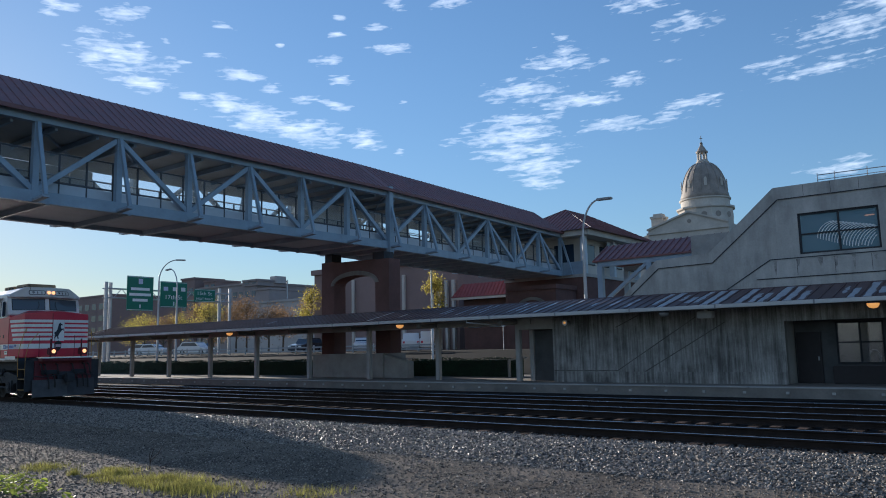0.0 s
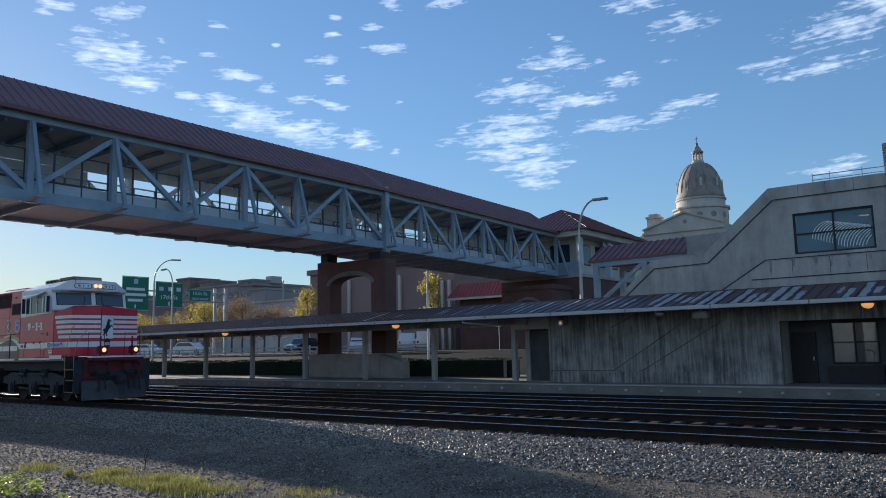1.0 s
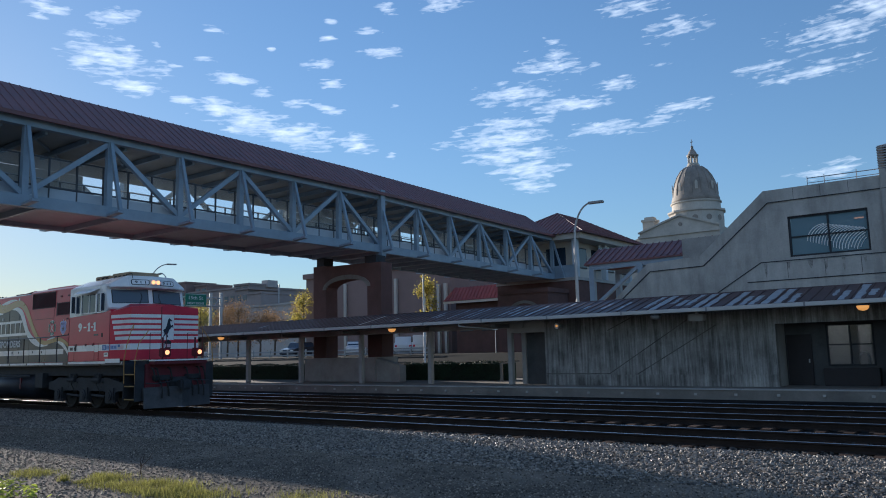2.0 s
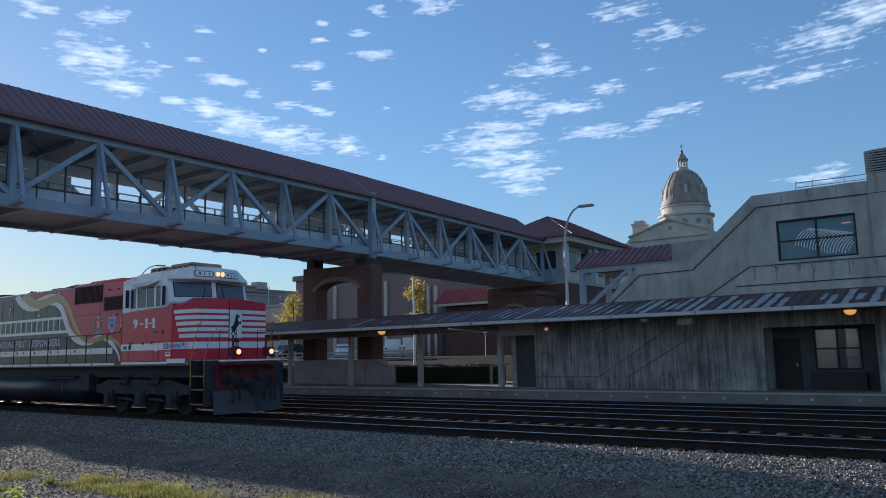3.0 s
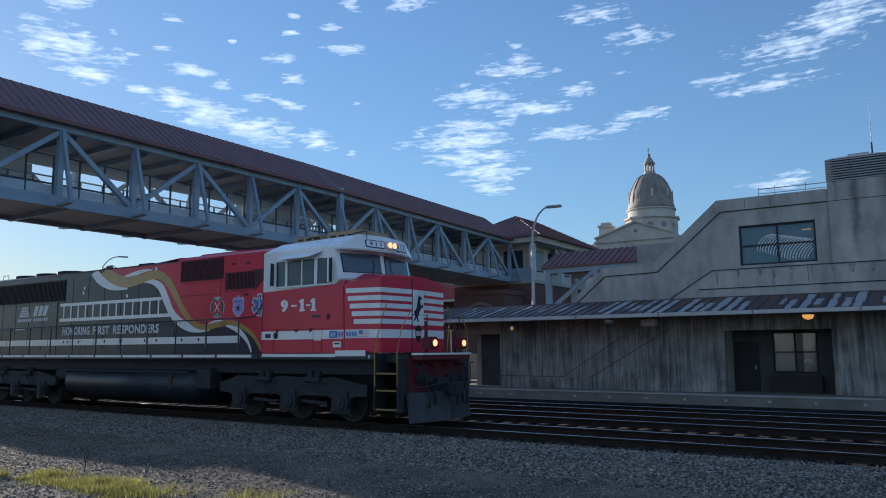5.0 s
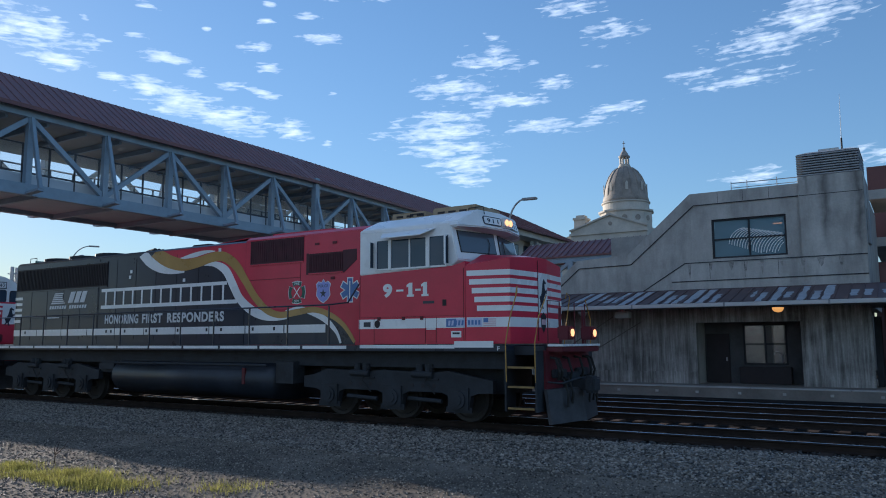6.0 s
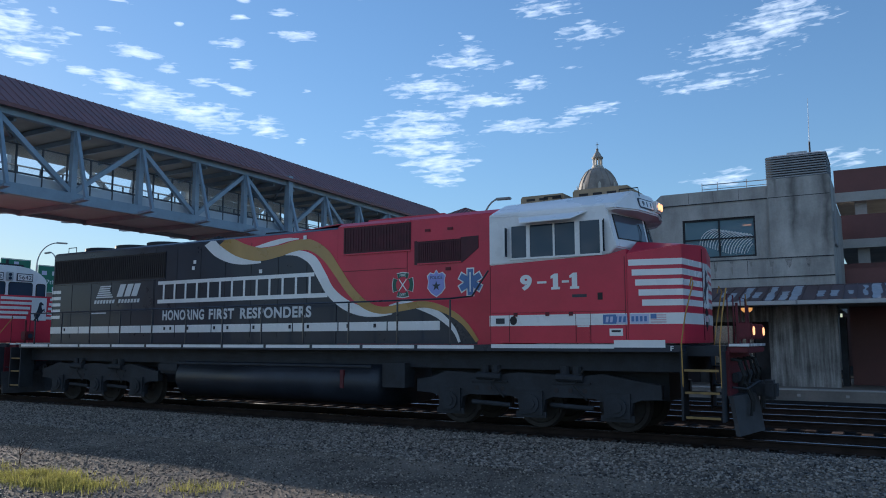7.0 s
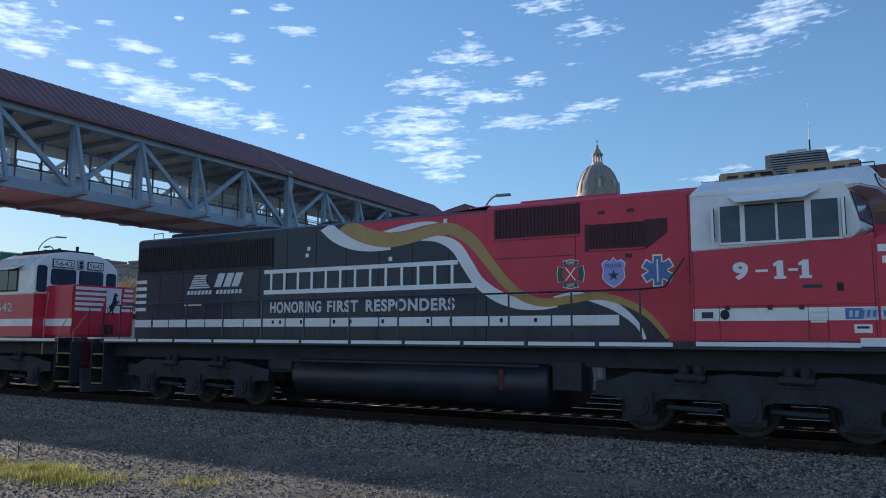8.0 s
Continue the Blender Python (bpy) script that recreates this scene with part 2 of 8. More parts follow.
M = {
    "gravel_fine": surface("fine gravel", (0.165, 0.138, 0.110), 0.95, var=0.5, scale=0.6, fine=60, bump=0.6, stain=0.4, gloss=0.1),
    "stone": surface("ballast stone", (0.185, 0.158, 0.128), 0.48, var=0.35, scale=6, fine=60, bump=0.25, island=0.95, gloss=0.5),
    "pebble": surface("small stones", (0.185, 0.155, 0.122), 0.65, var=0.4, scale=6, fine=60, bump=0.3, island=0.9, gloss=0.3),
    "trackbed": surface("oily ballast", (0.022, 0.020, 0.019), 0.95, var=0.45, scale=1.5, fine=22, bump=0.9, stain=0.3, gloss=0.05),
    "soil": surface("far ground", (0.036, 0.037, 0.034), 0.95, var=0.3, scale=0.05, fine=2, bump=0.2, gloss=0.08),
    "asphalt": surface("asphalt", (0.06, 0.06, 0.06), 0.9, var=0.2, scale=0.3, fine=30, gloss=0.1),
    "tie": surface("weathered timber", (0.070, 0.046, 0.034), 0.9, var=0.45, scale=3, fine=30, bump=0.5, per_object=0.6, gloss=0.1),
    "rail": surface("rusty rail side", (0.030, 0.022, 0.018), 0.9, var=0.3, scale=3, fine=40, gloss=0.1),
    "railhead": surface("polished rail head", (0.72, 0.70, 0.68), 0.25, 1.0, var=0.15, scale=2, fine=50, bump=0.02),
    "concrete": surface("board-marked concrete", (0.34, 0.33, 0.305), 0.88, var=0.22, scale=0.8, fine=14, bump=0.35, stain=0.45),
    "concrete_streak": surface("streaked board-marked concrete", (0.25, 0.245, 0.23), 0.9, var=0.62, scale=11.0, fine=28, bump=0.6, stain=0.5, streak=0.06),
    "concrete_wall": surface("weathered concrete panels", (0.40, 0.388, 0.36), 0.9, var=0.24, scale=1.8, fine=14, bump=0.45, stain=0.42, streak=0.2),
    "concrete_pale": surface("pale concrete", (0.36, 0.35, 0.33), 0.88, var=0.2, scale=0.7, fine=20, bump=0.2, stain=0.3),
    "kerb": surface("worn platform edge", (0.19, 0.175, 0.155), 0.9, var=0.3, scale=0.8, fine=20, stain=0.4),
    "bluesteel": surface("blue-grey painted steel", (0.25, 0.325, 0.405), 0.42, var=0.14, scale=1.2, fine=30, bump=0.04, stain=0.2),
    "bluesteel_light": surface("pale blue-grey panel", (0.44, 0.49, 0.54), 0.55, var=0.1, scale=1.0, fine=20, bump=0.04),
    "roof_red": surface("maroon metal roofing", (0.170, 0.075, 0.074), 0.5, var=0.22, scale=0.8, fine=20, bump=0.05, stain=0.15),
    "roof_dull": surface("weathered brown metal roofing", (0.088, 0.058, 0.058), 0.55, var=0.35, scale=0.7, fine=15, bump=0.08, stain=0.3),
    "bare_metal": surface("bare grey metal roofing", (0.36, 0.38, 0.41), 0.6, 0.1, var=0.25, scale=2.5, fine=15, bump=0.05, stain=0.3),
    "fascia": surface("pale gutter metal", (0.48, 0.48, 0.47), 0.5, var=0.12, scale=1.0, fine=20, bump=0.03),
    "soffit": surface("grey soffit board", (0.17, 0.165, 0.155), 0.85, var=0.2, scale=1.0, fine=12),
    "galv_dull": surface("dull clip metal", (0.26, 0.26, 0.27), 0.6, 0.1, var=0.2, scale=3, fine=20),
    "soot": surface("dark drip stain", (0.27, 0.26, 0.24), 0.9, var=0.45, scale=5, fine=20, bump=0.3),
    "joint_shade": surface("dark joint shade", (0.115, 0.112, 0.105), 0.9, var=0.4, scale=3, fine=20, bump=0.2),
    "dark_grey": surface("dark grey surface", (0.085, 0.088, 0.09), 0.85, var=0.3, scale=1.0, fine=14, bump=0.2, stain=0.3),
    "concrete_tower": surface("tower concrete with dark water runs", (0.40, 0.388, 0.36), 0.9, var=0.24, scale=1.8, fine=14, bump=0.45, stain=0.4, streak=0.2, runs=((-2.75, 0.2, 4.9), (-1.62, 0.2, 4.4), (-3.3, 0.1, 6.9))),
    "brick_far": surface("red brick wall", (0.115, 0.062, 0.054), 0.9, var=0.25, scale=0.8, fine=12, bump=0.3),
    "brown_panel": surface("brown metal panel", (0.14, 0.055, 0.05), 0.6, var=0.15, scale=0.8, fine=12),
    "cream": surface("cream wall", (0.50, 0.47, 0.42), 0.85, var=0.12, scale=0.6, fine=14, bump=0.1),
    "limestone": surface("pale limestone", (0.48, 0.45, 0.40), 0.85, var=0.22, scale=0.12, fine=1.5, bump=0.1, stain=0.25),
    "dome_metal": surface("grey-brown dome sheeting", (0.27, 0.24, 0.21), 0.7, var=0.25, scale=0.25, fine=2, bump=0.1, stain=0.3),
    "farwall": surface("far facade", (0.42, 0.38, 0.36), 0.85, var=0.15, scale=0.1, fine=1, bump=0.05),
    "farwall_dark": surface("far dark brick facade", (0.24, 0.17, 0.155), 0.85, var=0.15, scale=0.1, fine=1, bump=0.05),
    "farwall_mid": surface("brown-grey far facade", (0.30, 0.25, 0.235), 0.85, var=0.18, scale=0.1, fine=1, bump=0.05),
    "galv": surface("galvanised steel", (0.42, 0.43, 0.44), 0.45, 0.5, var=0.12, scale=2, fine=30, bump=0.03),
    "sign_green": surface("green highway sign", (0.012, 0.16, 0.10), 0.45, var=0.08, scale=1, fine=12, bump=0.0),
    "sign_white": surface("reflective white", (0.75, 0.77, 0.77), 0.5, var=0.05, scale=2, fine=10, bump=0.0),
    "black": surface("glossy black paint", (0.018, 0.026, 0.045), 0.30, var=0.2, scale=1.2, fine=25, bump=0.015, coat=0.10, gloss=0.4),
    "tank_black": surface("dull black tank paint", (0.018, 0.022, 0.032), 0.45, var=0.35, scale=1.5, fine=25, bump=0.05, stain=0.3),
    "under": surface("grimy black underframe", (0.021, 0.024, 0.030), 0.7, var=0.5, scale=2.5, fine=25, bump=0.35),
    "red": surface("red locomotive paint", (0.55, 0.030, 0.066), 0.32, var=0.12, scale=0.9, fine=20, bump=0.012, stain=0.14, coat=0.10, gloss=0.4),
    "white": surface("white locomotive paint", (0.80, 0.80, 0.80), 0.28, var=0.07, scale=0.9, fine=20, bump=0.012, stain=0.12, coat=0.3),
    "gold": surface("gold livery stripe", (0.42, 0.25, 0.065), 0.3, var=0.12, scale=1, fine=20, bump=0.012, coat=0.3),
    "blue": surface("blue emblem paint", (0.10, 0.19, 0.42), 0.4, var=0.08, scale=1, fine=20, bump=0.0),
    "green": surface("dark green emblem paint", (0.02, 0.10, 0.07), 0.4, var=0.08, scale=1, fine=20, bump=0.0),
    "yellow": surface("yellow safety paint", (0.42, 0.24, 0.05), 0.6, var=0.15, scale=4, fine=30, bump=0.03),
    "wheel": surface("worn wheel steel", (0.045, 0.04, 0.036), 0.75, 0.2, var=0.3, scale=4, fine=30),
    "grille": surface("dark grille slats", (0.018, 0.014, 0.016), 0.6, var=0.3, scale=3, fine=30),
    "grille_red": surface("dark red mesh", (0.065, 0.014, 0.022), 0.6, var=0.3, scale=3, fine=30),
    "glass": glass_mat("dark window glass", (0.032, 0.052, 0.085)),
    "glass_clear": glass_mat("clear pane", (0.75, 0.82, 0.85), 0.03, 0.07),
    "lamp_on": glow("lit lamp", (1.0, 0.42, 0.16), 1.1),
    "lamp_globe": glow("amber platform globe", (1.0, 0.42, 0.10), 0.4),
    "leaf_yellow": surface("yellowing leaves", (0.44, 0.37, 0.08), 0.7, var=0.4, scale=1.5, fine=8, island=0.5, leaf=0.5),
    "leaf_rust": surface("rust-brown leaves", (0.22, 0.14, 0.07), 0.7, var=0.4, scale=1.5, fine=8, island=0.5, leaf=0.5),
    "hedge": surface("dark hedge leaves", (0.018, 0.045, 0.022), 0.7, var=0.4, scale=1.5, fine=8, island=0.5),
    "grass": surface("dry grass blades", (0.30, 0.29, 0.08), 0.75, var=0.4, scale=2, fine=8, island=0.5, leaf=0.5),
    "leaf_green": surface("yellow-green leaves", (0.34, 0.40, 0.07), 0.5, var=0.35, scale=4, fine=20, per_object=0.45, leaf=0.55),
    "bark": surface("grey bark", (0.10, 0.08, 0.06), 0.9, var=0.3, scale=4, fine=20, bump=0.4),
    "car_white": surface("white car paint", (0.65, 0.66, 0.68), 0.25, var=0.03, scale=1, fine=5, bump=0.0, coat=0.6),
    "car_dark": surface("dark car paint", (0.03, 0.035, 0.045), 0.25, var=0.05, scale=1, fine=5, bump=0.0, coat=0.6),
    "rubber": surface("black rubber", (0.02, 0.02, 0.02), 0.8, var=0.2, scale=5, fine=30),
}


# ---- building helpers ----
def box(bm, x0, x1, y0, y1, z0, z1):
    v = [bm.verts.new((x, y, z)) for z in (z0, z1) for x, y in ((x0, y0), (x1, y0), (x1, y1), (x0, y1))]
    for f in ((3, 2, 1, 0), (4, 5, 6, 7), (0, 1, 5, 4), (1, 2, 6, 5), (2, 3, 7, 6), (3, 0, 4, 7)):
        bm.faces.new([v[i] for i in f])
    return v


def prism(bm, ring, vec):
    """A closed polygon of 3D points, extruded by vec."""
    vec = Vector(vec)
    a = [bm.verts.new(p) for p in ring]
    b = [bm.verts.new(Vector(p) + vec) for p in ring]
    n = len(a)
    faces = [bm.faces.new(a[::-1]), bm.faces.new(b)]
    for i in range(n):
        faces.append(bm.faces.new((a[i], a[(i + 1) % n], b[(i + 1) % n], b[i])))
    bmesh.ops.recalc_face_normals(bm, faces=faces)


def beam(bm, p, q, w, d, up=(0, 0, 1)):
    """A bar of w x d from p to q."""
    p, q = Vector(p), Vector(q)
    a = (q - p).normalized()
    s = a.cross(Vector(up))
    s = s.normalized() if s.length > 1e-4 else Vector((1, 0, 0))
    u = s.cross(a)
    ring = [p + s * (i * w / 2) + u * (j * d / 2) for i, j in ((-1, -1), (1, -1), (1, 1), (-1, 1))]
    prism(bm, ring, q - p)


def tube(bm, pts, r, n=8, r_end=None):
    """A round rod along a line of points."""
    pts = [Vector(p) for p in pts]
    rings = []
    for i, p in enumerate(pts):
        a = (pts[min(i + 1, len(pts) - 1)] - pts[max(i - 1, 0)]).normalized()
        s = a.cross(Vector((0.12, 0.31, 0.94))).normalized()
        u = s.cross(a)
        rr = r if r_end is None else r + (r_end - r) * i / (len(pts) - 1)
        rings.append([bm.verts.new(p + (s * math.cos(k * 2 * math.pi / n) + u * math.sin(k * 2 * math.pi / n)) * rr) for k in range(n)])
    faces = [bm.faces.new(rings[0]), bm.faces.new(rings[-1])]
    for i in range(len(rings) - 1):
        for k in range(n):
            faces.append(bm.faces.new((rings[i][k], rings[i][(k + 1) % n], rings[i + 1][(k + 1) % n], rings[i + 1][k])))
    bmesh.ops.recalc_face_normals(bm, faces=faces)


def lathe(bm, profile, centre, n=32, a0=0.0, a1=2 * math.pi):
    """Rings of (radius, height) about the vertical through centre."""
    cx, cy, cz = centre
    full = abs(a1 - a0 - 2 * math.pi) < 1e-6
    cols = n if full else n + 1
    rings = [[bm.verts.new((cx + r * math.cos(a0 + (a1 - a0) * k / n), cy + r * math.sin(a0 + (a1 - a0) * k / n), cz + z)) for k in range(cols)] for r, z in profile]
    for i in range(len(rings) - 1):
        for k in range(n):
            bm.faces.new((rings[i][k], rings[i][(k + 1) % cols], rings[i + 1][(k + 1) % cols], rings[i + 1][k]))
    if full:
        bm.faces.new(rings[0][::-1])
        bm.faces.new(rings[-1])
    bmesh.ops.remove_doubles(bm, verts=bm.verts[:], dist=1e-4)
    bmesh.ops.recalc_face_normals(bm, faces=bm.faces[:])


def mesh_of(name, bm, material, bevel=0.0, smooth=False):
    if bevel:
        bmesh.ops.bevel(bm, geom=bm.edges[:], offset=bevel, segments=2, affect="EDGES", clamp_overlap=True)
    me = bpy.data.meshes.new(name)
    bm.to_mesh(me)
    bm.free()
    me.materials.append(material)
    if smooth:
        for p in me.polygons:
            p.use_smooth = True
    return me


def part(name, bm, material, parent=None, label="", bevel=0.0, smooth=False):
    """Links a bmesh as one mesh object, under a thing or a part where one is given."""
    ob = new(name, mesh_of(name, bm, material, bevel, smooth))
    ob.parent = parent
    if label:
        ob["label"] = label
    return ob


def thing(name, label, category, group="", kind="", at=(0, 0, 0)):
    ob = new(name)
    ob.location = at
    ob.empty_display_size = 0.1
    return tagged(ob, label, category, group, kind)


def boxes(*rows):
    bm = bmesh.new()
    for r in rows:
        box(bm, *r)
    return bm


def lettering(name, words, material, parent, origin, width, height, right=(1, 0, 0), up=(0, 0, 1), depth=0.004, heavy=0.0, spacing=1.0):
    """Raised letters from the built-in font, fitted into width x height, lower left corner at origin."""
    cu = bpy.data.curves.new(name, "FONT")
    cu.body, cu.extrude, cu.offset, cu.space_character = words, 0.02, heavy, spacing
    tmp = bpy.data.objects.new(name, cu)
    scene.collection.objects.link(tmp)
    bpy.context.view_layer.update()
    me = bpy.data.meshes.new_from_object(tmp.evaluated_get(bpy.context.evaluated_depsgraph_get()))
    bpy.data.objects.remove(tmp)
    xs = [v.co.x for v in me.vertices]
    ys = [v.co.y for v in me.vertices]
    x0, x1, y0, y1 = min(xs), max(xs), min(ys), max(ys)
    rv, uv, o = Vector(right), Vector(up), Vector(origin)
    nv = rv.cross(uv)
    for v in me.vertices:
        v.co = o + rv * ((v.co.x - x0) / (x1 - x0) * width) + uv * ((v.co.y - y0) / (y1 - y0) * height) + nv * (v.co.z / 0.02 * depth)
    me.materials.clear()
    me.materials.append(material)
    ob = new(name, me)
    ob.parent = parent
    return ob


def join_arrays(name, verts, faces, material):
    me = bpy.data.meshes.new(name)
    me.from_pydata(verts, [], faces)
    me.materials.append(material)
    return me


# ---- ground, tracks and platform ----
GROUND = [(-2600, -0.25, 0), (-60, -0.25, 0), (0, -0.25, 0), (11.0, -0.25, 0), (12.2, -0.19, 0), (13.6, -0.13, 0), (14.42, -0.15, 0), (14.7, -0.178, 1), (17.1, -0.178, 1), (17.6, -0.16, 1),
          (18.2, -0.2, 1), (21.0, -0.20, 1), (27.2, -0.16, 1), (36.4, -0.1, 2), (39.0, 0.4, 2), (46.0, 1.5, 2), (120, 1.55, 2), (2600, 1.55, 2)]


def ground_height(y):
    return float(np.interp(y, [g[0] for g in GROUND], [g[1] for g in GROUND]))


def build_ground():
    bm = bmesh.new()
    xs = [-2600, -300, -100, -60, -40, -20, 0, 20, 60, 2600]
    rows = [[bm.verts.new((x, y, z)) for x in xs] for y, z, _ in GROUND]
    for i in range(len(rows) - 1):
        for k in range(len(xs) - 1):
            f = bm.faces.new((rows[i][k], rows[i][k + 1], rows[i + 1][k + 1], rows[i + 1][k]))
            f.material_index = 0 if GROUND[i + 1][2] == 0 else (1 if GROUND[i + 1][2] == 1 else 2)
    ob = part("ground", bm, M["gravel_fine"])
    ob.data.materials.append(M["trackbed"])
    ob.data.materials.append(M["soil"])
    tagged(ob, "grey gravel yard beside dark oily trackbed", "ground", kind="structure")


def scatter_stones(name, label, count, x0, x1, y0, y1, r0, r1, material, seed, edge=0.0):
    """Loose angular stones, eight faces each, in one mesh."""
    rng = np.random.default_rng(seed)
    x = rng.uniform(x0, x1, count)
    y = rng.uniform(y0, y1, count)
    if edge:
        y = y1 - (y1 - y0) * rng.uniform(0, 1, count) ** edge
    r = rng.uniform(r0, r1, count) * rng.uniform(0.6, 1.0, count)
    z = np.interp(y, [g[0] for g in GROUND], [g[1] for g in GROUND]) + r * 0.25
    base = np.array([(1, 0, 0), (-1, 0, 0), (0, 1, 0), (0, -1, 0), (0, 0, 1), (0, 0, -1)], float)
    rot = rng.normal(size=(count, 3, 3))
    q, _ = np.linalg.qr(rot)
    pts = base[None] * rng.uniform(0.55, 1.25, (count, 6, 1))
    v = np.einsum("nij,nkj->nki", q, pts) * r[:, None, None] * np.array((1.1, 1.1, 0.8)) + np.stack([x, y, z], 1)[:, None]
    tri = np.array([(0, 2, 4), (2, 1, 4), (1, 3, 4), (3, 0, 4), (2, 0, 5), (1, 2, 5), (3, 1, 5), (0, 3, 5)])
    f = (tri[None] + 6 * np.arange(count)[:, None, None]).reshape(-1, 3)
    me = bpy.data.meshes.new(name)
    me.from_pydata(v.reshape(-1, 3).tolist(), [], f.tolist())
    me.materials.append(material)
    tagged(new(name, me), label, "stones", kind="stuff")


def build_track(y0, x0, x1, label, near):
    """Rails 1.505 m apart between head centres, on timber ties."""
    track = thing("railway_track", label, "railway track", "parallel railway tracks", at=(0, y0, 0))
    for s in (-1, 1):
        bm = bmesh.new()
        prof = [(-0.07, -0.16), (0.07, -0.16), (0.07, -0.145), (0.012, -0.12), (0.012, -0.045), (0.036, -0.035), (0.036, -0.004), (-0.036, -0.004), (-0.036, -0.035), (-0.012, -0.045), (-0.012, -0.12), (-0.07, -0.145)]
        prism(bm, [(x0, s * 0.7525 + a, b) for a, b in prof], (x1 - x0, 0, 0))
        rail = part("rail", bm, M["rail"], track, "rusty steel rail")
        bm = bmesh.new()
        prism(bm, [(x0, s * 0.7525 + a, b) for a, b in ((-0.032, -0.004), (0.032, -0.004), (0.024, 0.001), (-0.024, 0.001))], (x1 - x0, 0, 0))
        part("rail_head", bm, M["railhead"], rail, "bright worn running surface")
    bm = bmesh.new()
    box(bm, -0.115, 0.115, -1.3, 1.3, -0.3, -0.155)
    me = mesh_of("tie", bm, M["tie"], bevel=0.012)
    rest = bmesh.new()
    for i in range(int((x1 - x0) / 0.55)):
        x = x0 + 0.3 + i * 0.55
        if near[0] < x < near[1]:
            t = new("tie", me)
            t.parent = track
            t.location = (x + random.uniform(-0.03, 0.03), random.uniform(-0.06, 0.06), random.uniform(-0.02, 0.012))
            t.rotation_euler = (0, 0, random.uniform(-0.02, 0.02))
        else:
            box(rest, x - 0.115, x + 0.115, -1.3, 1.3, -0.3, -0.155 + random.uniform(-0.015, 0.01))
    if rest.verts:
        tagged(part("distant_tie", rest, M["tie"], track), kind="stuff")
    else:
        rest.free()


def build_platform():
    bm = boxes((-140, 60, 27.32, 36.4, -0.3, 0.17))
    ob = part("platform", bm, M["kerb"])
    tagged(ob, "low worn concrete station platform", "platform", kind="structure")
    x = -62.0
    bm = boxes((0.01, 2.99, 0, 0.5, 0, 0.035))
    me = mesh_of("edge_slab", bm, M["concrete_pale"], bevel=0.01)
    while x < 20:
        s = new("edge_slab", me)
        s.parent = ob
        s.location = (x, 27.3 + random.uniform(-0.02, 0.02), 0.172)
        x += 3.0
    bm = bmesh.new()
    for i in range(60):
        x = -60 + i * 1.4
        box(bm, x, x + 0.1, 27.27, 27.32, -0.02, 0.06)
    tagged(part("edge_bolt_blocks", bm, M["concrete_pale"], ob), kind="stuff")


# ---- platform canopy ----
EAVE_Y, EAVE_Z, RIDGE_Y, RIDGE_Z, CAN_X0, CAN_X1 = 27.8, 3.08, 30.6, 3.74, -56.5, 22.0


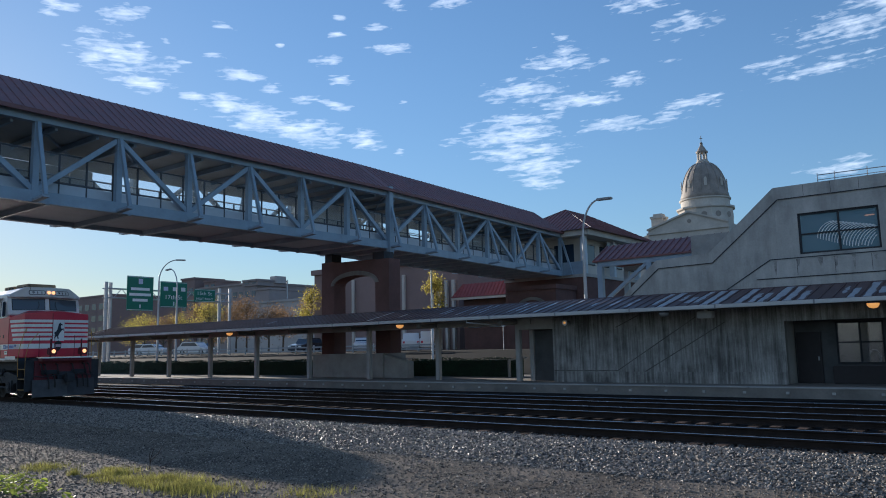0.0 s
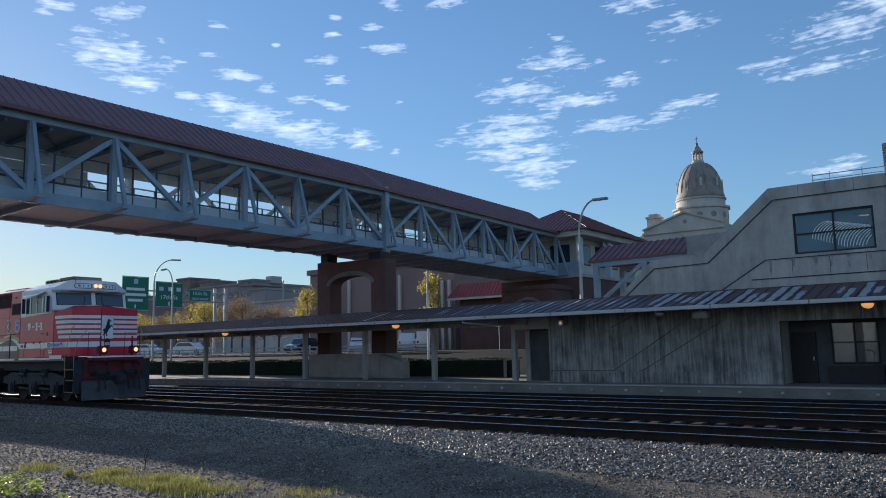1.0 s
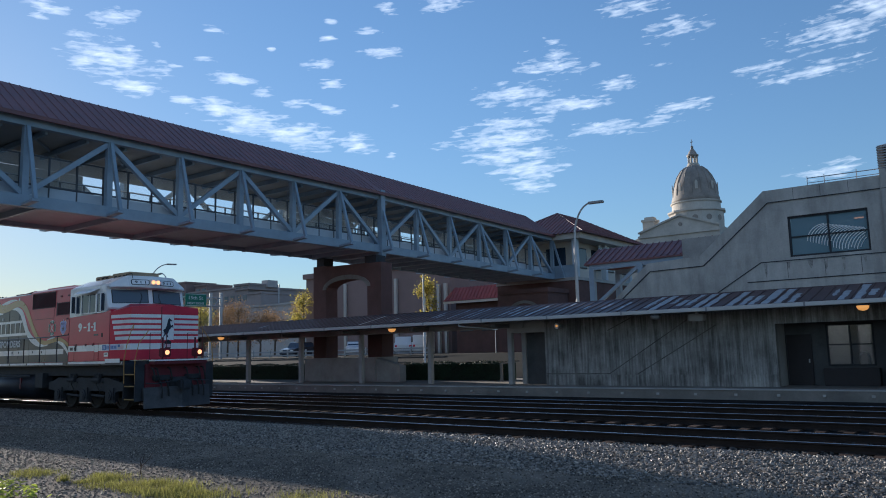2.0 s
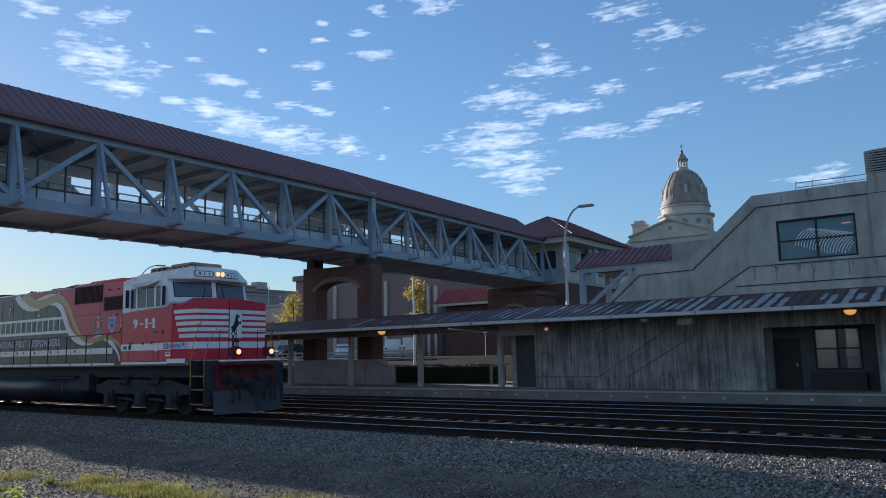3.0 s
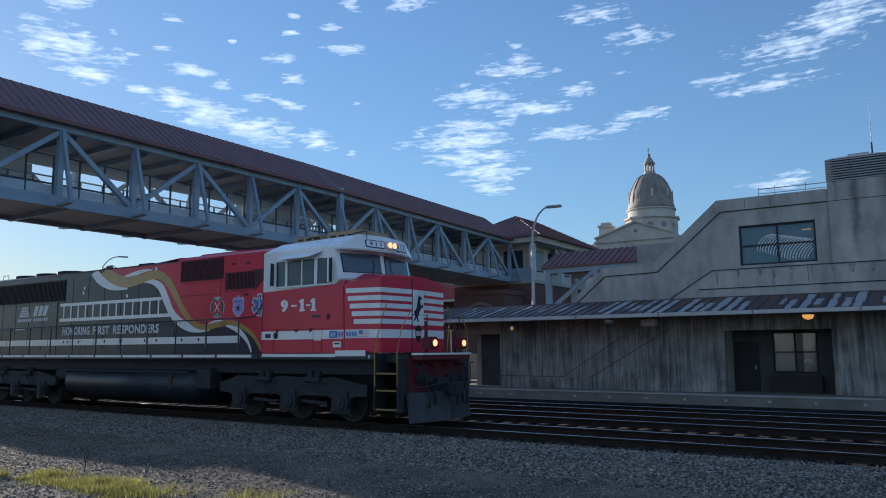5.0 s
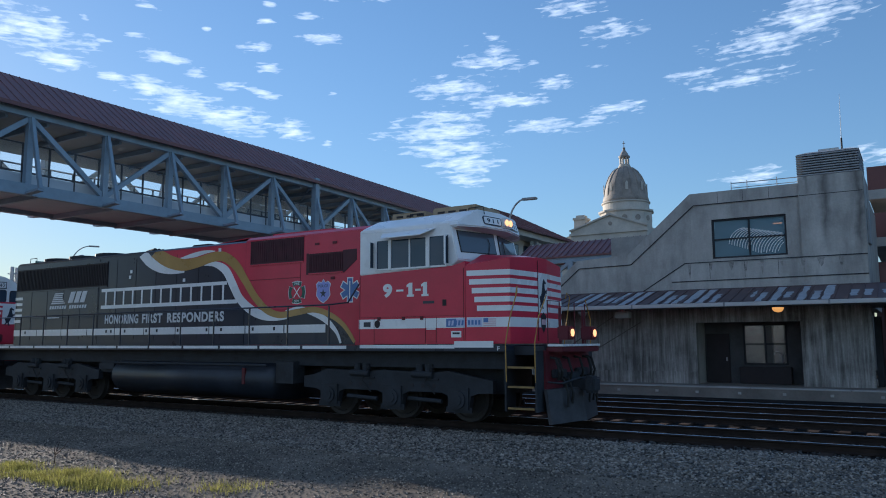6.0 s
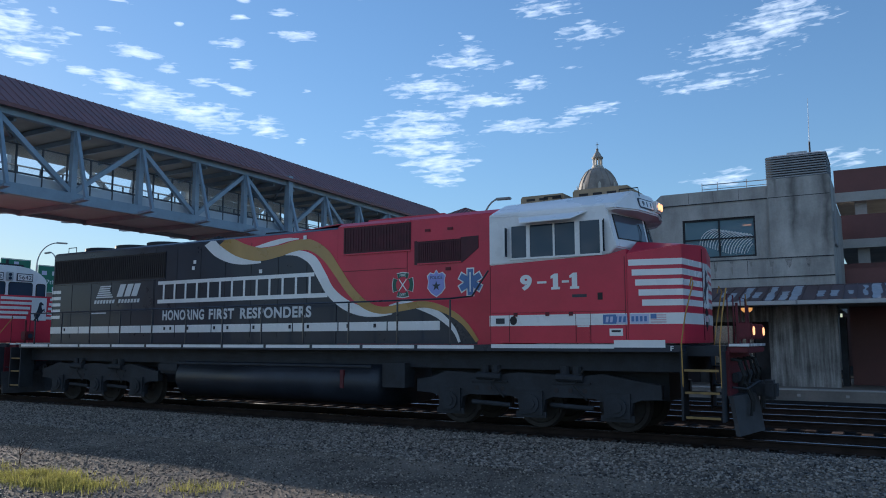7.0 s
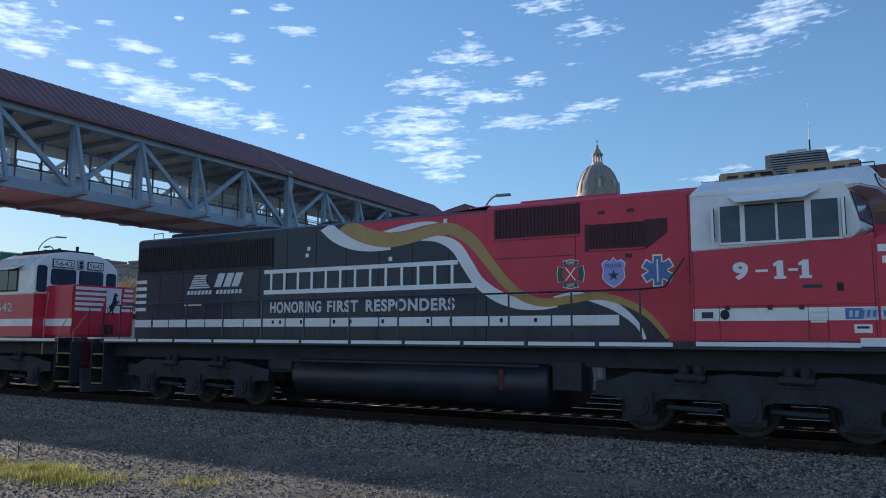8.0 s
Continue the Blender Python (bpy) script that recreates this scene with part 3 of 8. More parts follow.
def build_canopy():
    can = thing("platform_canopy", "long platform canopy with peeling brown metal roof", "canopy")
    bm = bmesh.new()
    prism(bm, [(CAN_X0, EAVE_Y + 0.05, EAVE_Z - 0.08), (CAN_X0, RIDGE_Y, RIDGE_Z - 0.1), (CAN_X0, 33.4, EAVE_Z - 0.08)], (CAN_X1 - CAN_X0, 0, 0))
    part("roof_deck", bm, M["soffit"], can, "dark board underside")
    bm = bmesh.new()
    prism(bm, [(CAN_X0, RIDGE_Y, RIDGE_Z - 0.06), (CAN_X0, RIDGE_Y, RIDGE_Z), (CAN_X0, 33.45, EAVE_Z), (CAN_X0, 33.45, EAVE_Z - 0.06)], (CAN_X1 - CAN_X0, 0, 0))
    part("rear_slope", bm, M["roof_dull"], can)
    bm = boxes((CAN_X0, CAN_X1, EAVE_Y - 0.10, EAVE_Y + 0.04, EAVE_Z - 0.11, EAVE_Z + 0.03))
    part("gutter", bm, M["fascia"], can, "pale metal gutter along the eave", bevel=0.015)
    for i in range(24):
        x = CAN_X0 + 1.2 + i * 3.3
        part("gutter_clip", boxes((x - 0.03, x + 0.03, EAVE_Y - 0.112, EAVE_Y + 0.05, EAVE_Z - 0.125, EAVE_Z + 0.045)), M["galv_dull"], can)
    bm = bmesh.new()
    tube(bm, [(CAN_X0, RIDGE_Y, RIDGE_Z), (CAN_X1, RIDGE_Y, RIDGE_Z)], 0.06, 8)
    part("ridge_cap", bm, M["roof_dull"], can)
    # front slope: seamed metal pans, each with its own patches of lost paint
    run, rise = RIDGE_Y - EAVE_Y, RIDGE_Z - EAVE_Z
    length = math.hypot(run, rise)
    slope = math.atan2(rise, run)
    bm = boxes((0.0, 0.385, 0, length, -0.02, 0.0), (0.385, 0.41, 0, length, -0.02, 0.03))
    pan = mesh_of("roof_pan", bm, M["roof_dull"])
    def bare(width, low, high):
        """A ragged strip where the paint has gone, along the pan."""
        l = random.uniform(0.02, 0.37 - width)
        steps = 9
        ys = [low + (high - low) * i / (steps - 1) for i in range(steps)]
        left = [(max(0.005, l + random.uniform(-0.05, 0.03)), y) for y in ys]
        right = [(min(0.378, l + width + random.uniform(-0.05, 0.05)), y) for y in ys]
        bm = bmesh.new()
        prism(bm, [(p, q, 0.002) for p, q in left + right[::-1]], (0, 0, 0.004))
        return mesh_of("bare_patch", bm, M["bare_metal"])
    wide = [bare(random.uniform(0.18, 0.32), random.choice((0.05, 0.1, 0.6)), random.choice((length - 0.05, length - 0.15, length * 0.6))) for k in range(12)]
    slim = [bare(random.uniform(0.07, 0.14), random.uniform(0.1, 1.2), random.uniform(1.6, length - 0.1)) for k in range(10)]
    n = int((CAN_X1 - CAN_X0) / 0.41)
    for i in range(n):
        x = CAN_X0 + i * 0.41
        p = new("roof_pan", pan)
        p.parent = can
        p.matrix_basis = pose(x, EAVE_Y, EAVE_Z + 0.03, math.degrees(slope), 0, 0)
        chance = 0.06 if x < -27 else (0.5 if x < -12 else 0.88)
        if random.random() < chance:
            q = new("bare_patch", random.choice(wide if x > -12 and random.random() < 0.8 else slim))
            q.parent = p
    # posts and beam
    bm = boxes((CAN_X0 + 0.5, -18.0, 29.5, 29.9, 2.72, 3.02))
    part("beam", bm, M["concrete"], can, "dark concrete edge beam")
    bm = boxes((-0.115, 0.115, -0.12, 0.12, 0, 2.55))
    me = mesh_of("post", bm, M["concrete_pale"], bevel=0.02)
    for x in [-56.4 + 4.7 * i for i in range(9)]:
        p = new("post", me)
        p.parent = can
        p.location = (x, 29.75, 0.17)
    bm = boxes((-0.12, 0.12, -1.5, 0.3, 2.58, 2.75))
    me = mesh_of("bracket", bm, M["soffit"])
    for x in [-56.4 + 4.7 * i for i in range(9)]:
        p = new("bracket", me)
        p.parent = can
        p.location = (x, 29.75, 0.17)
    # a clamp and a box under the eave
    bm = bmesh.new()
    tube(bm, [(-20.3, 27.8, 2.96), (-20.25, 27.7, 2.86), (-19.2, 28.9, 2.7)], 0.03, 6)
    part("downpipe", bm, M["fascia"], can)


def build_platform_lamps():
    for i, (x, lit) in enumerate(((-37.9, 1), (-24.45, 1), (-11.12, 0), (-4.1, 1))):
        lamp = thing("platform_lamp", "round amber lamp hung under the canopy eave" if lit else "unlit dark dome lamp under the canopy eave", "lamp", "platform lamps", at=(x, 27.95, 2.95))
        bm = bmesh.new()
        lathe(bm, [(0.05, 0.05), (0.2, 0.0), (0.2, -0.05), (0.05, -0.05)], (0, 0, 0), 16)
        part("cap", bm, M["under"], lamp)
        bm = bmesh.new()
        lathe(bm, [(0.19, -0.05), (0.18, -0.12), (0.12, -0.19), (0.01, -0.22)], (0, 0, 0), 16)
        part("globe", bm, M["lamp_globe"] if lit else M["soffit"], lamp, smooth=True)
    lamp = thing("wall_floodlight", "small round floodlight on the concrete wall", "lamp", at=(-16.1, 29.2, 2.72))
    bm = bmesh.new()
    tube(bm, [(0, 0.35, 0), (0, 0.05, 0)], 0.1, 12)
    part("housing", bm, M["galv"], lamp)
    bm = bmesh.new()
    tube(bm, [(0, 0.05, 0), (0, 0.03, 0)], 0.125, 16)
    part("rim", bm, M["sign_white"], lamp)
    bm = bmesh.new()
    tube(bm, [(0, 0.03, 0), (0, 0.02, 0)], 0.05, 12)
    part("bulb", bm, M["lamp_globe"], lamp)
    spk = thing("wall_box", "small grey metal box under the canopy", "box", at=(-9.75, 28.6, 2.78))
    bm = boxes((-0.28, 0.28, -0.2, 0.2, -0.13, 0.13))
    part("casing", bm, M["concrete_pale"], spk, bevel=0.03)
    bm = boxes((-0.05, 0.05, -0.05, 0.05, 0.13, 0.2))
    part("mount", bm, M["galv"], spk)


# ---- concrete station building ----
def build_station():
    st = thing("station_building", "board-marked concrete station building with raked stair wall", "building")
    WY = 29.6
    # front wall at platform level, with a recess
    part("front_wall", boxes((-16.92, -7.26, WY, WY + 0.3, 0.17, 3.1)), M["concrete_streak"], st, "rain-streaked concrete wall")
    part("front_wall", boxes((-3.63, -1.41, WY, WY + 0.3, 0.17, 3.1)), M["concrete_streak"], st, "rain-streaked concrete wall")
    part("lintel", boxes((-7.26, -3.63, WY + 0.003, WY + 0.3, 2.46, 3.1)), M["concrete_streak"], st)
    part("plinth", boxes((-16.9, -7.28, WY - 0.025, WY, 0.17, 0.62)), M["concrete_streak"], st, "scuffed base of the wall")
    # shadow joint drawn as dark bars, running up like a buried stair
    bm = bmesh.new()
    for a, b in (((-16.9, 0.66), (-13.9, 0.66)), ((-13.9, 0.66), (-10.5, 2.75)), ((-12.7, 0.62), (-9.4, 2.5)), ((-13.9, 2.45), (-12.8, 2.95))):
        beam(bm, (a[0], WY - 0.002, a[1]), (b[0], WY - 0.002, b[1]), 0.012, 0.04)
    part("joint", bm, M["joint_shade"], st, "dark raking joint in the concrete")
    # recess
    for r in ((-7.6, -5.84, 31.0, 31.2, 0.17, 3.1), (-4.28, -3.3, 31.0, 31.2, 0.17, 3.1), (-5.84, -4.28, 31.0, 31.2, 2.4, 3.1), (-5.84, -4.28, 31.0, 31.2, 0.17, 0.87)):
        part("recess_back", boxes(r), M["dark_grey"], st, "dark recess wall")
    part("recess_side", boxes((-7.56, -7.27, WY + 0.3, 31.0, 0.17, 3.1)), M["concrete"], st)
    part("recess_side", boxes((-3.62, -3.33, WY + 0.3, 31.0, 0.17, 3.1)), M["concrete"], st)
    part("hall_column", boxes((-5.35, -5.12, 33.0, 33.3, 0.17, 3.0)), M["cream"], st, "tan column seen through the window")
    part("hall_column", boxes((-4.75, -4.6, 33.6, 33.9, 0.17, 3.0)), M["cream"], st, "tan column seen through the window")
    part("hall_partition", boxes((-8.0, -2.2, 36.0, 36.2, 0.17, 3.05)), M["concrete"], st, "grey hall partition")
    # Unseen lamps added to brighten the hall behind the panes.
    for x in (-7.2, -5.6, -4.0):
        fx = part("hall_light", boxes((x - 0.62, x + 0.62, 34.3, 34.5, 3.0, 3.08)), M["galv_dull"], st, "added fill lamp out of sight in the hall")
        part("tube", boxes((x - 0.6, x + 0.6, 34.36, 34.44, 2.94, 2.995)), M["hall_fill"], fx)
    bm = bmesh.new()
    tube(bm, [(-4.98 - 0.2 * math.cos(a), 33.2, 1.02 + 0.3 * math.sin(a)) for a in [math.pi * (i / 10 - 0.25) for i in range(16)]], 0.035, 8)
    part("hall_hoop", bm, M["white"], st, "white hoop behind the window")
    d = part("door", boxes((-7.2, -6.35, 30.9, 30.98, 0.17, 2.05)), M["grille"], st, "dark closed door in the recess")
    part("door_handle", boxes((-6.47, -6.43, 30.84, 30.9, 1.0, 1.14)), M["galv"], d)
    part("bench", boxes((-5.95, -4.15, 30.55, 30.99, 0.17, 0.8)), M["grille"], st, "dark box below the window", bevel=0.02)
    w = part("window_frame", boxes((-5.84, -5.78, 30.97, 31.08, 0.87, 2.4)), M["under"], st, "dark framed window")
    for r in ((-4.34, -4.28, 30.97, 31.08, 0.87, 2.4), (-5.78, -4.34, 30.97, 31.08, 2.34, 2.4), (-5.78, -4.34, 30.97, 31.08, 0.87, 0.93), (-5.09, -5.03, 30.98, 31.07, 0.93, 2.34), (-5.78, -4.34, 30.985, 31.065, 1.62, 1.67)):
        part("frame_bar", boxes(r), M["under"], w)
    for x0, x1, z0, z1 in ((-5.78, -5.09, 0.93, 1.62), (-5.03, -4.34, 0.93, 1.62), (-5.78, -5.09, 1.67, 2.34), (-5.03, -4.34, 1.67, 2.34)):
        part("pane", boxes((x0, x1, 31.02, 31.028, z0, z1)), M["glass_hall"], w)
    # upper volume with raked left edge, cut for the window
    UY = 31.0
    top = 7.69
    for r in ((-7.64, -6.83, UY, UY + 0.35, 3.0, top), (-4.09, -3.6, UY, UY + 0.35, 3.0, top), (-6.83, -4.09, UY, UY + 0.35, 3.0, 5.0), (-6.83, -4.09, UY, UY + 0.35, 6.57, top)):
        part("upper_wall", boxes(r), M["concrete_wall"], st, "grey concrete upper wall")
    bm = bmesh.new()
    prism(bm, [(-14.2, UY, 3.0), (-7.643, UY, 3.0), (-7.643, UY, top), (-10.27, UY, 5.38), (-12.57, UY, 5.25), (-14.2, UY, 3.75)], (0, 0.35, 0))
    part("stair_wall", bm, M["concrete_wall"], st, "raked concrete stair parapet")
    # Dark bars draw the coping's shadow line in colour.
    bm = bmesh.new()
    for a, b in (((-14.2, 3.45), (-12.45, 4.9)), ((-12.45, 4.9), (-10.15, 4.95)), ((-10.15, 4.95), (-7.5, 7.2)), ((-7.5, 7.2), (-3.62, 7.2))):
        beam(bm, (a[0], UY - 0.02, a[1]), (b[0], UY - 0.02, b[1]), 0.04, 0.03)
    part("coping_joint", bm, M["under"], st, "dark bar drawn as the shadow line under the coping")
    bm = bmesh.new()
    prism(bm, [(-9.6, UY - 0.28, 3.75), (-7.85, UY - 0.28, 4.82), (-1.44, UY - 0.28, 4.82), (-1.44, UY - 0.28, 3.6), (-9.6, UY - 0.28, 3.6)], (0, 0.275, 0))
    part("window_apron", bm, M["concrete_wall"], st, "projecting stained concrete band", bevel=0.02)
    bm = bmesh.new()
    for a, b in (((-9.6, 3.78), (-7.85, 4.85)), ((-7.85, 4.85), (-1.44, 4.85)), ((-8.4, 4.12), (-1.44, 4.14))):
        beam(bm, (a[0], UY - 0.285, a[1]), (b[0], UY - 0.285, b[1]), 0.03, 0.035)
    part("apron_joint", bm, M["under"], st, "dark weathered edge of the band")
    part("tower_wall", boxes((-3.6, -1.44, UY - 0.12, UY + 3.2, 3.0, 7.9)), M["concrete_tower"], st, "concrete stair tower with dark runs", bevel=0.03)
    for z in (7.18, 4.86, 4.14):
        part("tower_joint", boxes((-3.57, -1.47, UY - 0.123, UY - 0.118, z - 0.012, z + 0.012)), M["under"], st, "thin dark joint between lifts of concrete")
    for x in (-6.55, -5.6, -4.65):
        part("panel_joint", boxes((x - 0.006, x + 0.006, UY - 0.004, UY + 0.001, 7.24, top - 0.03)), M["under"], st, "fine upright joint in the concrete")
    for x in (-6.9, -5.6, -4.4):
        part("panel_joint", boxes((x - 0.007, x + 0.007, UY - 0.285, UY - 0.279, 4.2, 4.8)), M["under"], st, "fine upright joint in the concrete")
    rng = random.Random(8)
    for k in range(9):
        x = -7.6 + 0.68 * k + rng.uniform(-0.15, 0.15)
        h = rng.uniform(0.25, 0.6)
        w = rng.uniform(0.05, 0.13)
        bm = bmesh.new()
        prism(bm, [(x - w, UY - 0.281, 4.80), (x + w, UY - 0.281, 4.80), (x + w * 0.6, UY - 0.281, 4.80 - h * 0.7), (x + w * 0.1, UY - 0.281, 4.80 - h), (x - w * 0.5, UY - 0.281, 4.80 - h * 0.6)], (0, -0.002, 0))
        part("stain", bm, M["soot"], st, "dark drip stain on the band")
    part("tower_vent", boxes((-1.44, -1.36, UY + 0.5, UY + 1.4, 5.3, 6.6)), M["galv_dark"], st, "grey louvre on the tower side", bevel=0.02)
    part("side_wall", boxes((-1.75, -1.46, UY + 3.2, 39.5, 3.0, 7.4)), M["concrete"], st)
    part("side_wall", boxes((-14.2, -13.9, 31.36, 39.5, 0.17, 3.7)), M["concrete"], st)
    part("roof", boxes((-7.6, -3.62, UY + 0.36, 39.5, 7.3, 7.5)), M["concrete_pale"], st)
    part("rear_wall", boxes((-13.9, -8.2, 39.2, 39.5, 0.17, 7.3), (-2.0, -1.76, 39.2, 39.5, 0.17, 7.3), (-8.2, -2.0, 39.2, 39.5, 3.0, 7.3)), M["concrete"], st)
    part("upper_floor", boxes((-13.8, -1.8, UY + 0.36, 39.2, 3.1, 3.3)), M["concrete"], st)
    # big upper window with cross bars; white arcs stand in for its reflections
    w = part("window", boxes((-6.83, -6.76, UY + 0.05, UY + 0.2, 5.0, 6.57)), M["under"], st, "large four-pane window in dark frame")
    for r in ((-4.16, -4.09, UY + 0.05, UY + 0.2, 5.0, 6.57), (-6.76, -4.16, UY + 0.05, UY + 0.2, 6.5, 6.57), (-6.76, -4.16, UY + 0.05, UY + 0.2, 5.0, 5.07), (-5.47, -5.41, UY + 0.06, UY + 0.19, 5.07, 6.5), (-6.76, -4.16, UY + 0.065, UY + 0.185, 5.74, 5.79)):
        part("frame_bar", boxes(r), M["under"], w)
    for x0, x1, z0, z1 in ((-6.76, -5.47, 5.07, 5.74), (-5.41, -4.16, 5.07, 5.74), (-6.76, -5.47, 5.79, 6.5), (-5.41, -4.16, 5.79, 6.5)):
        part("pane", boxes((x0, x1, UY + 0.12, UY + 0.13, z0, z1)), M["glass_teal"], w)
    for k in range(19):
        bm = bmesh.new()
        r = 0.60 + 0.012 * k
        cx, cz = -5.60 + 0.108 * k, 5.56 - 0.036 * k
        arc = [(cx - r * math.cos(a), UY + 0.112, cz + r * math.sin(a)) for a in [i * 0.1 for i in range(17)]]
        pts = [p for p in arc if -6.7 < p[0] < -4.2 and 5.1 < p[2] < 6.45 and abs(p[0] + 5.44) > 0.03]
        if len(pts) > 2:
            tube(bm, pts, 0.017, 6)
            part("curved_strip", bm, M["sign_white"], w, "pale arc standing in for a reflection on the glass")
        else:
            bm.free()
    bm = boxes((-4.62, -4.3, UY + 0.45, UY + 0.5, 6.27, 6.31))
    part("ceiling_tube", bm, M["lamp_on"], w, "lit ceiling tube")
    # Dark board gives the dimness of the room behind the glass.
    part("window_backing", boxes((-7.0, -3.9, UY + 1.4, UY + 1.5, 4.6, 7.0)), M["dark_grey"], st, "dark board standing in for the dim room")
    # louvred penthouse
    lv = part("louvre_penthouse", boxes((-3.45, -1.7, UY + 0.1, UY + 2.8, 7.9, 8.75)), M["under"], st, "grey louvred roof vent")
    bm = boxes((-3.62, -1.52, UY - 0.06, UY + 2.95, 0, 0.055))
    me = mesh_of("slat", bm, M["galv_dark"], bevel=0.008)
    for i in range(9):
        s = new("slat", me)
        s.parent = lv
        s.location = (0, 0, 7.92 + i * 0.095)
    bm = bmesh.new()
    prism(bm, [(-3.6, UY, 8.77), (-1.5, UY, 8.77), (-1.8, UY + 0.3, 8.88), (-3.3, UY + 0.3, 8.88)], (0, 2.6, 0))
    part("vent_cap", bm, M["galv_dark"], lv)
    part("hatch", boxes((-2.9, -2.2, UY + 0.6, UY + 1.6, 8.85, 9.02)), M["galv"], lv)
    # rooftop rail and aerial
    bm = bmesh.new()
    for x in (-6.1, -5.5, -4.4):
        tube(bm, [(x, UY + 0.5, 7.5), (x, UY + 0.5, 8.12)], 0.018, 6)
    tube(bm, [(-6.1, UY + 0.5, 8.05), (-3.62, UY + 0.5, 8.02)], 0.018, 6)
    tube(bm, [(-6.1, UY + 0.5, 7.86), (-3.62, UY + 0.5, 7.84)], 0.014, 6)
    part("roof_rail", bm, M["galv"], st, "thin rooftop safety rail")
    bm = bmesh.new()
    tube(bm, [(-2.1, UY + 0.8, 8.8), (-2.1, UY + 0.8, 9.4)], 0.035, 8)
    part("aerial_base", bm, M["under"], st)
    bm = bmesh.new()
    tube(bm, [(-2.1, UY + 0.8, 9.4), (-2.07, UY + 0.8, 11.14)], 0.018, 6, 0.006)
    part("aerial_whip", bm, M["sign_white"], st, "thin white whip aerial")
    part("gutter_board", boxes((-15.5, -1.44, 30.62, 30.95, 3.42, 3.6)), M["roof_dull"], st)
    # lower right: dark passage and brown doors
    part("back_wall", boxes((-1.1, 22, 31.6, 31.9, 0.17, 4.4)), M["brown_panel"], st, "brown metal panelled wall")
    for i in range(4):
        part("door_frame", boxes((0.6 + i * 3.2, 0.68 + i * 3.2, 31.5, 31.6, 0.17, 2.5)), M["galv_dark"], st)
    part("jamb", boxes((-1.4, -1.2, 30.6, 31.6, 0.17, 2.6)), M["under"], st)
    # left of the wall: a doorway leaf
    part("door_leaf", boxes((-18.4, -16.95, 30.5, 30.6, 0.17, 2.5)), M["dark_grey"], st, "dark door leaf")
    part("door_post", boxes((-18.62, -18.4, 30.4, 30.7, 0.17, 2.6)), M["concrete_pale"], st)
    part("head", boxes((-18.9, -16.92, 29.62, 30.6, 2.5, 3.1)), M["concrete"], st)


def build_garage():
    g = thing("parking_garage", "multi-storey garage with maroon bands and open decks", "building")
    X0, X1, Y = -1.7, 45, 40.2
    for z0, z1, m, n in ((8.75, 9.85, "brown_panel", "parapet_band"), (8.3, 8.75, "concrete_pale", "deck_edge"), (6.5, 7.65, "brown_panel", "parapet_band"), (6.08, 6.5, "concrete_pale", "deck_edge"), (4.3, 5.35, "brown_panel", "parapet_band"), (3.9, 4.3, "concrete_pale", "deck_edge")):
        part(n, boxes((X0, X1, Y, Y + 0.3, z0, z1)), M[m], g)
    for z in (8.4, 6.2, 4.0):
        part("deck", boxes((X0, X1, Y + 0.3, Y + 24, z, z + 0.25)), M["concrete"], g)
    for i in range(6):
        part("column", boxes((X0 + 0.8 + i * 8, X0 + 1.3 + i * 8, Y + 0.4, Y + 0.9, 0.2, 8.7)), M["concrete_pale"], g)
    part("rear_wall", boxes((X0, X1, Y + 24, Y + 24.3, 0.2, 9.8)), M["concrete"], g)
    part("wall", boxes((X0, X1, Y, Y + 0.3, 0.2, 3.9)), M["brick_far"], g)


M["glass_teal"] = glass_mat("blue-grey pane", (0.16, 0.27, 0.33), 0.04, 0.6)
M["glass_hall"] = glass_mat("slightly grey pane", (0.10, 0.13, 0.16), 0.04, 0.3)
M["hall_fill"] = glow("hall fill glow", (0.95, 0.96, 0.92), 11.0)
M["galv_dark"] = surface("dull grey louvre metal", (0.30, 0.31, 0.32), 0.6, 0.1, var=0.15, scale=2, fine=20)

M["dark_stone"] = surface("oily dark stone", (0.06, 0.055, 0.05), 0.85, var=0.35, scale=6, fine=60, bump=0.3, island=0.5)
build_ground()
build_track(15.80, -75, 25, "railway track with bright rails on timber ties", (-80, 30))
build_track(19.55, -130, 60, "railway track between two others in dark ballast", (-62, 18))
build_track(22.85, -130, 60, "railway track beside the platform", (-62, 18))
build_platform()
build_canopy()
build_platform_lamps()
build_station()
build_garage()


# ---- pedestrian bridge ----
BX, BX2 = -29.7, -34.3
PANELS = [32.97 - 3.352 * k for k in range(9, 0, -1)] + [32.97 + 3.455 * k for k in range(0, 7)]


CLOSED_BAYS = ((2.0, 17.3), (29.6, 35.2), (37.6, 39.9), (42.4, 54.0))


def sag(y):
    return 0.0 if y < 33 else -(y - 33) * 0.019


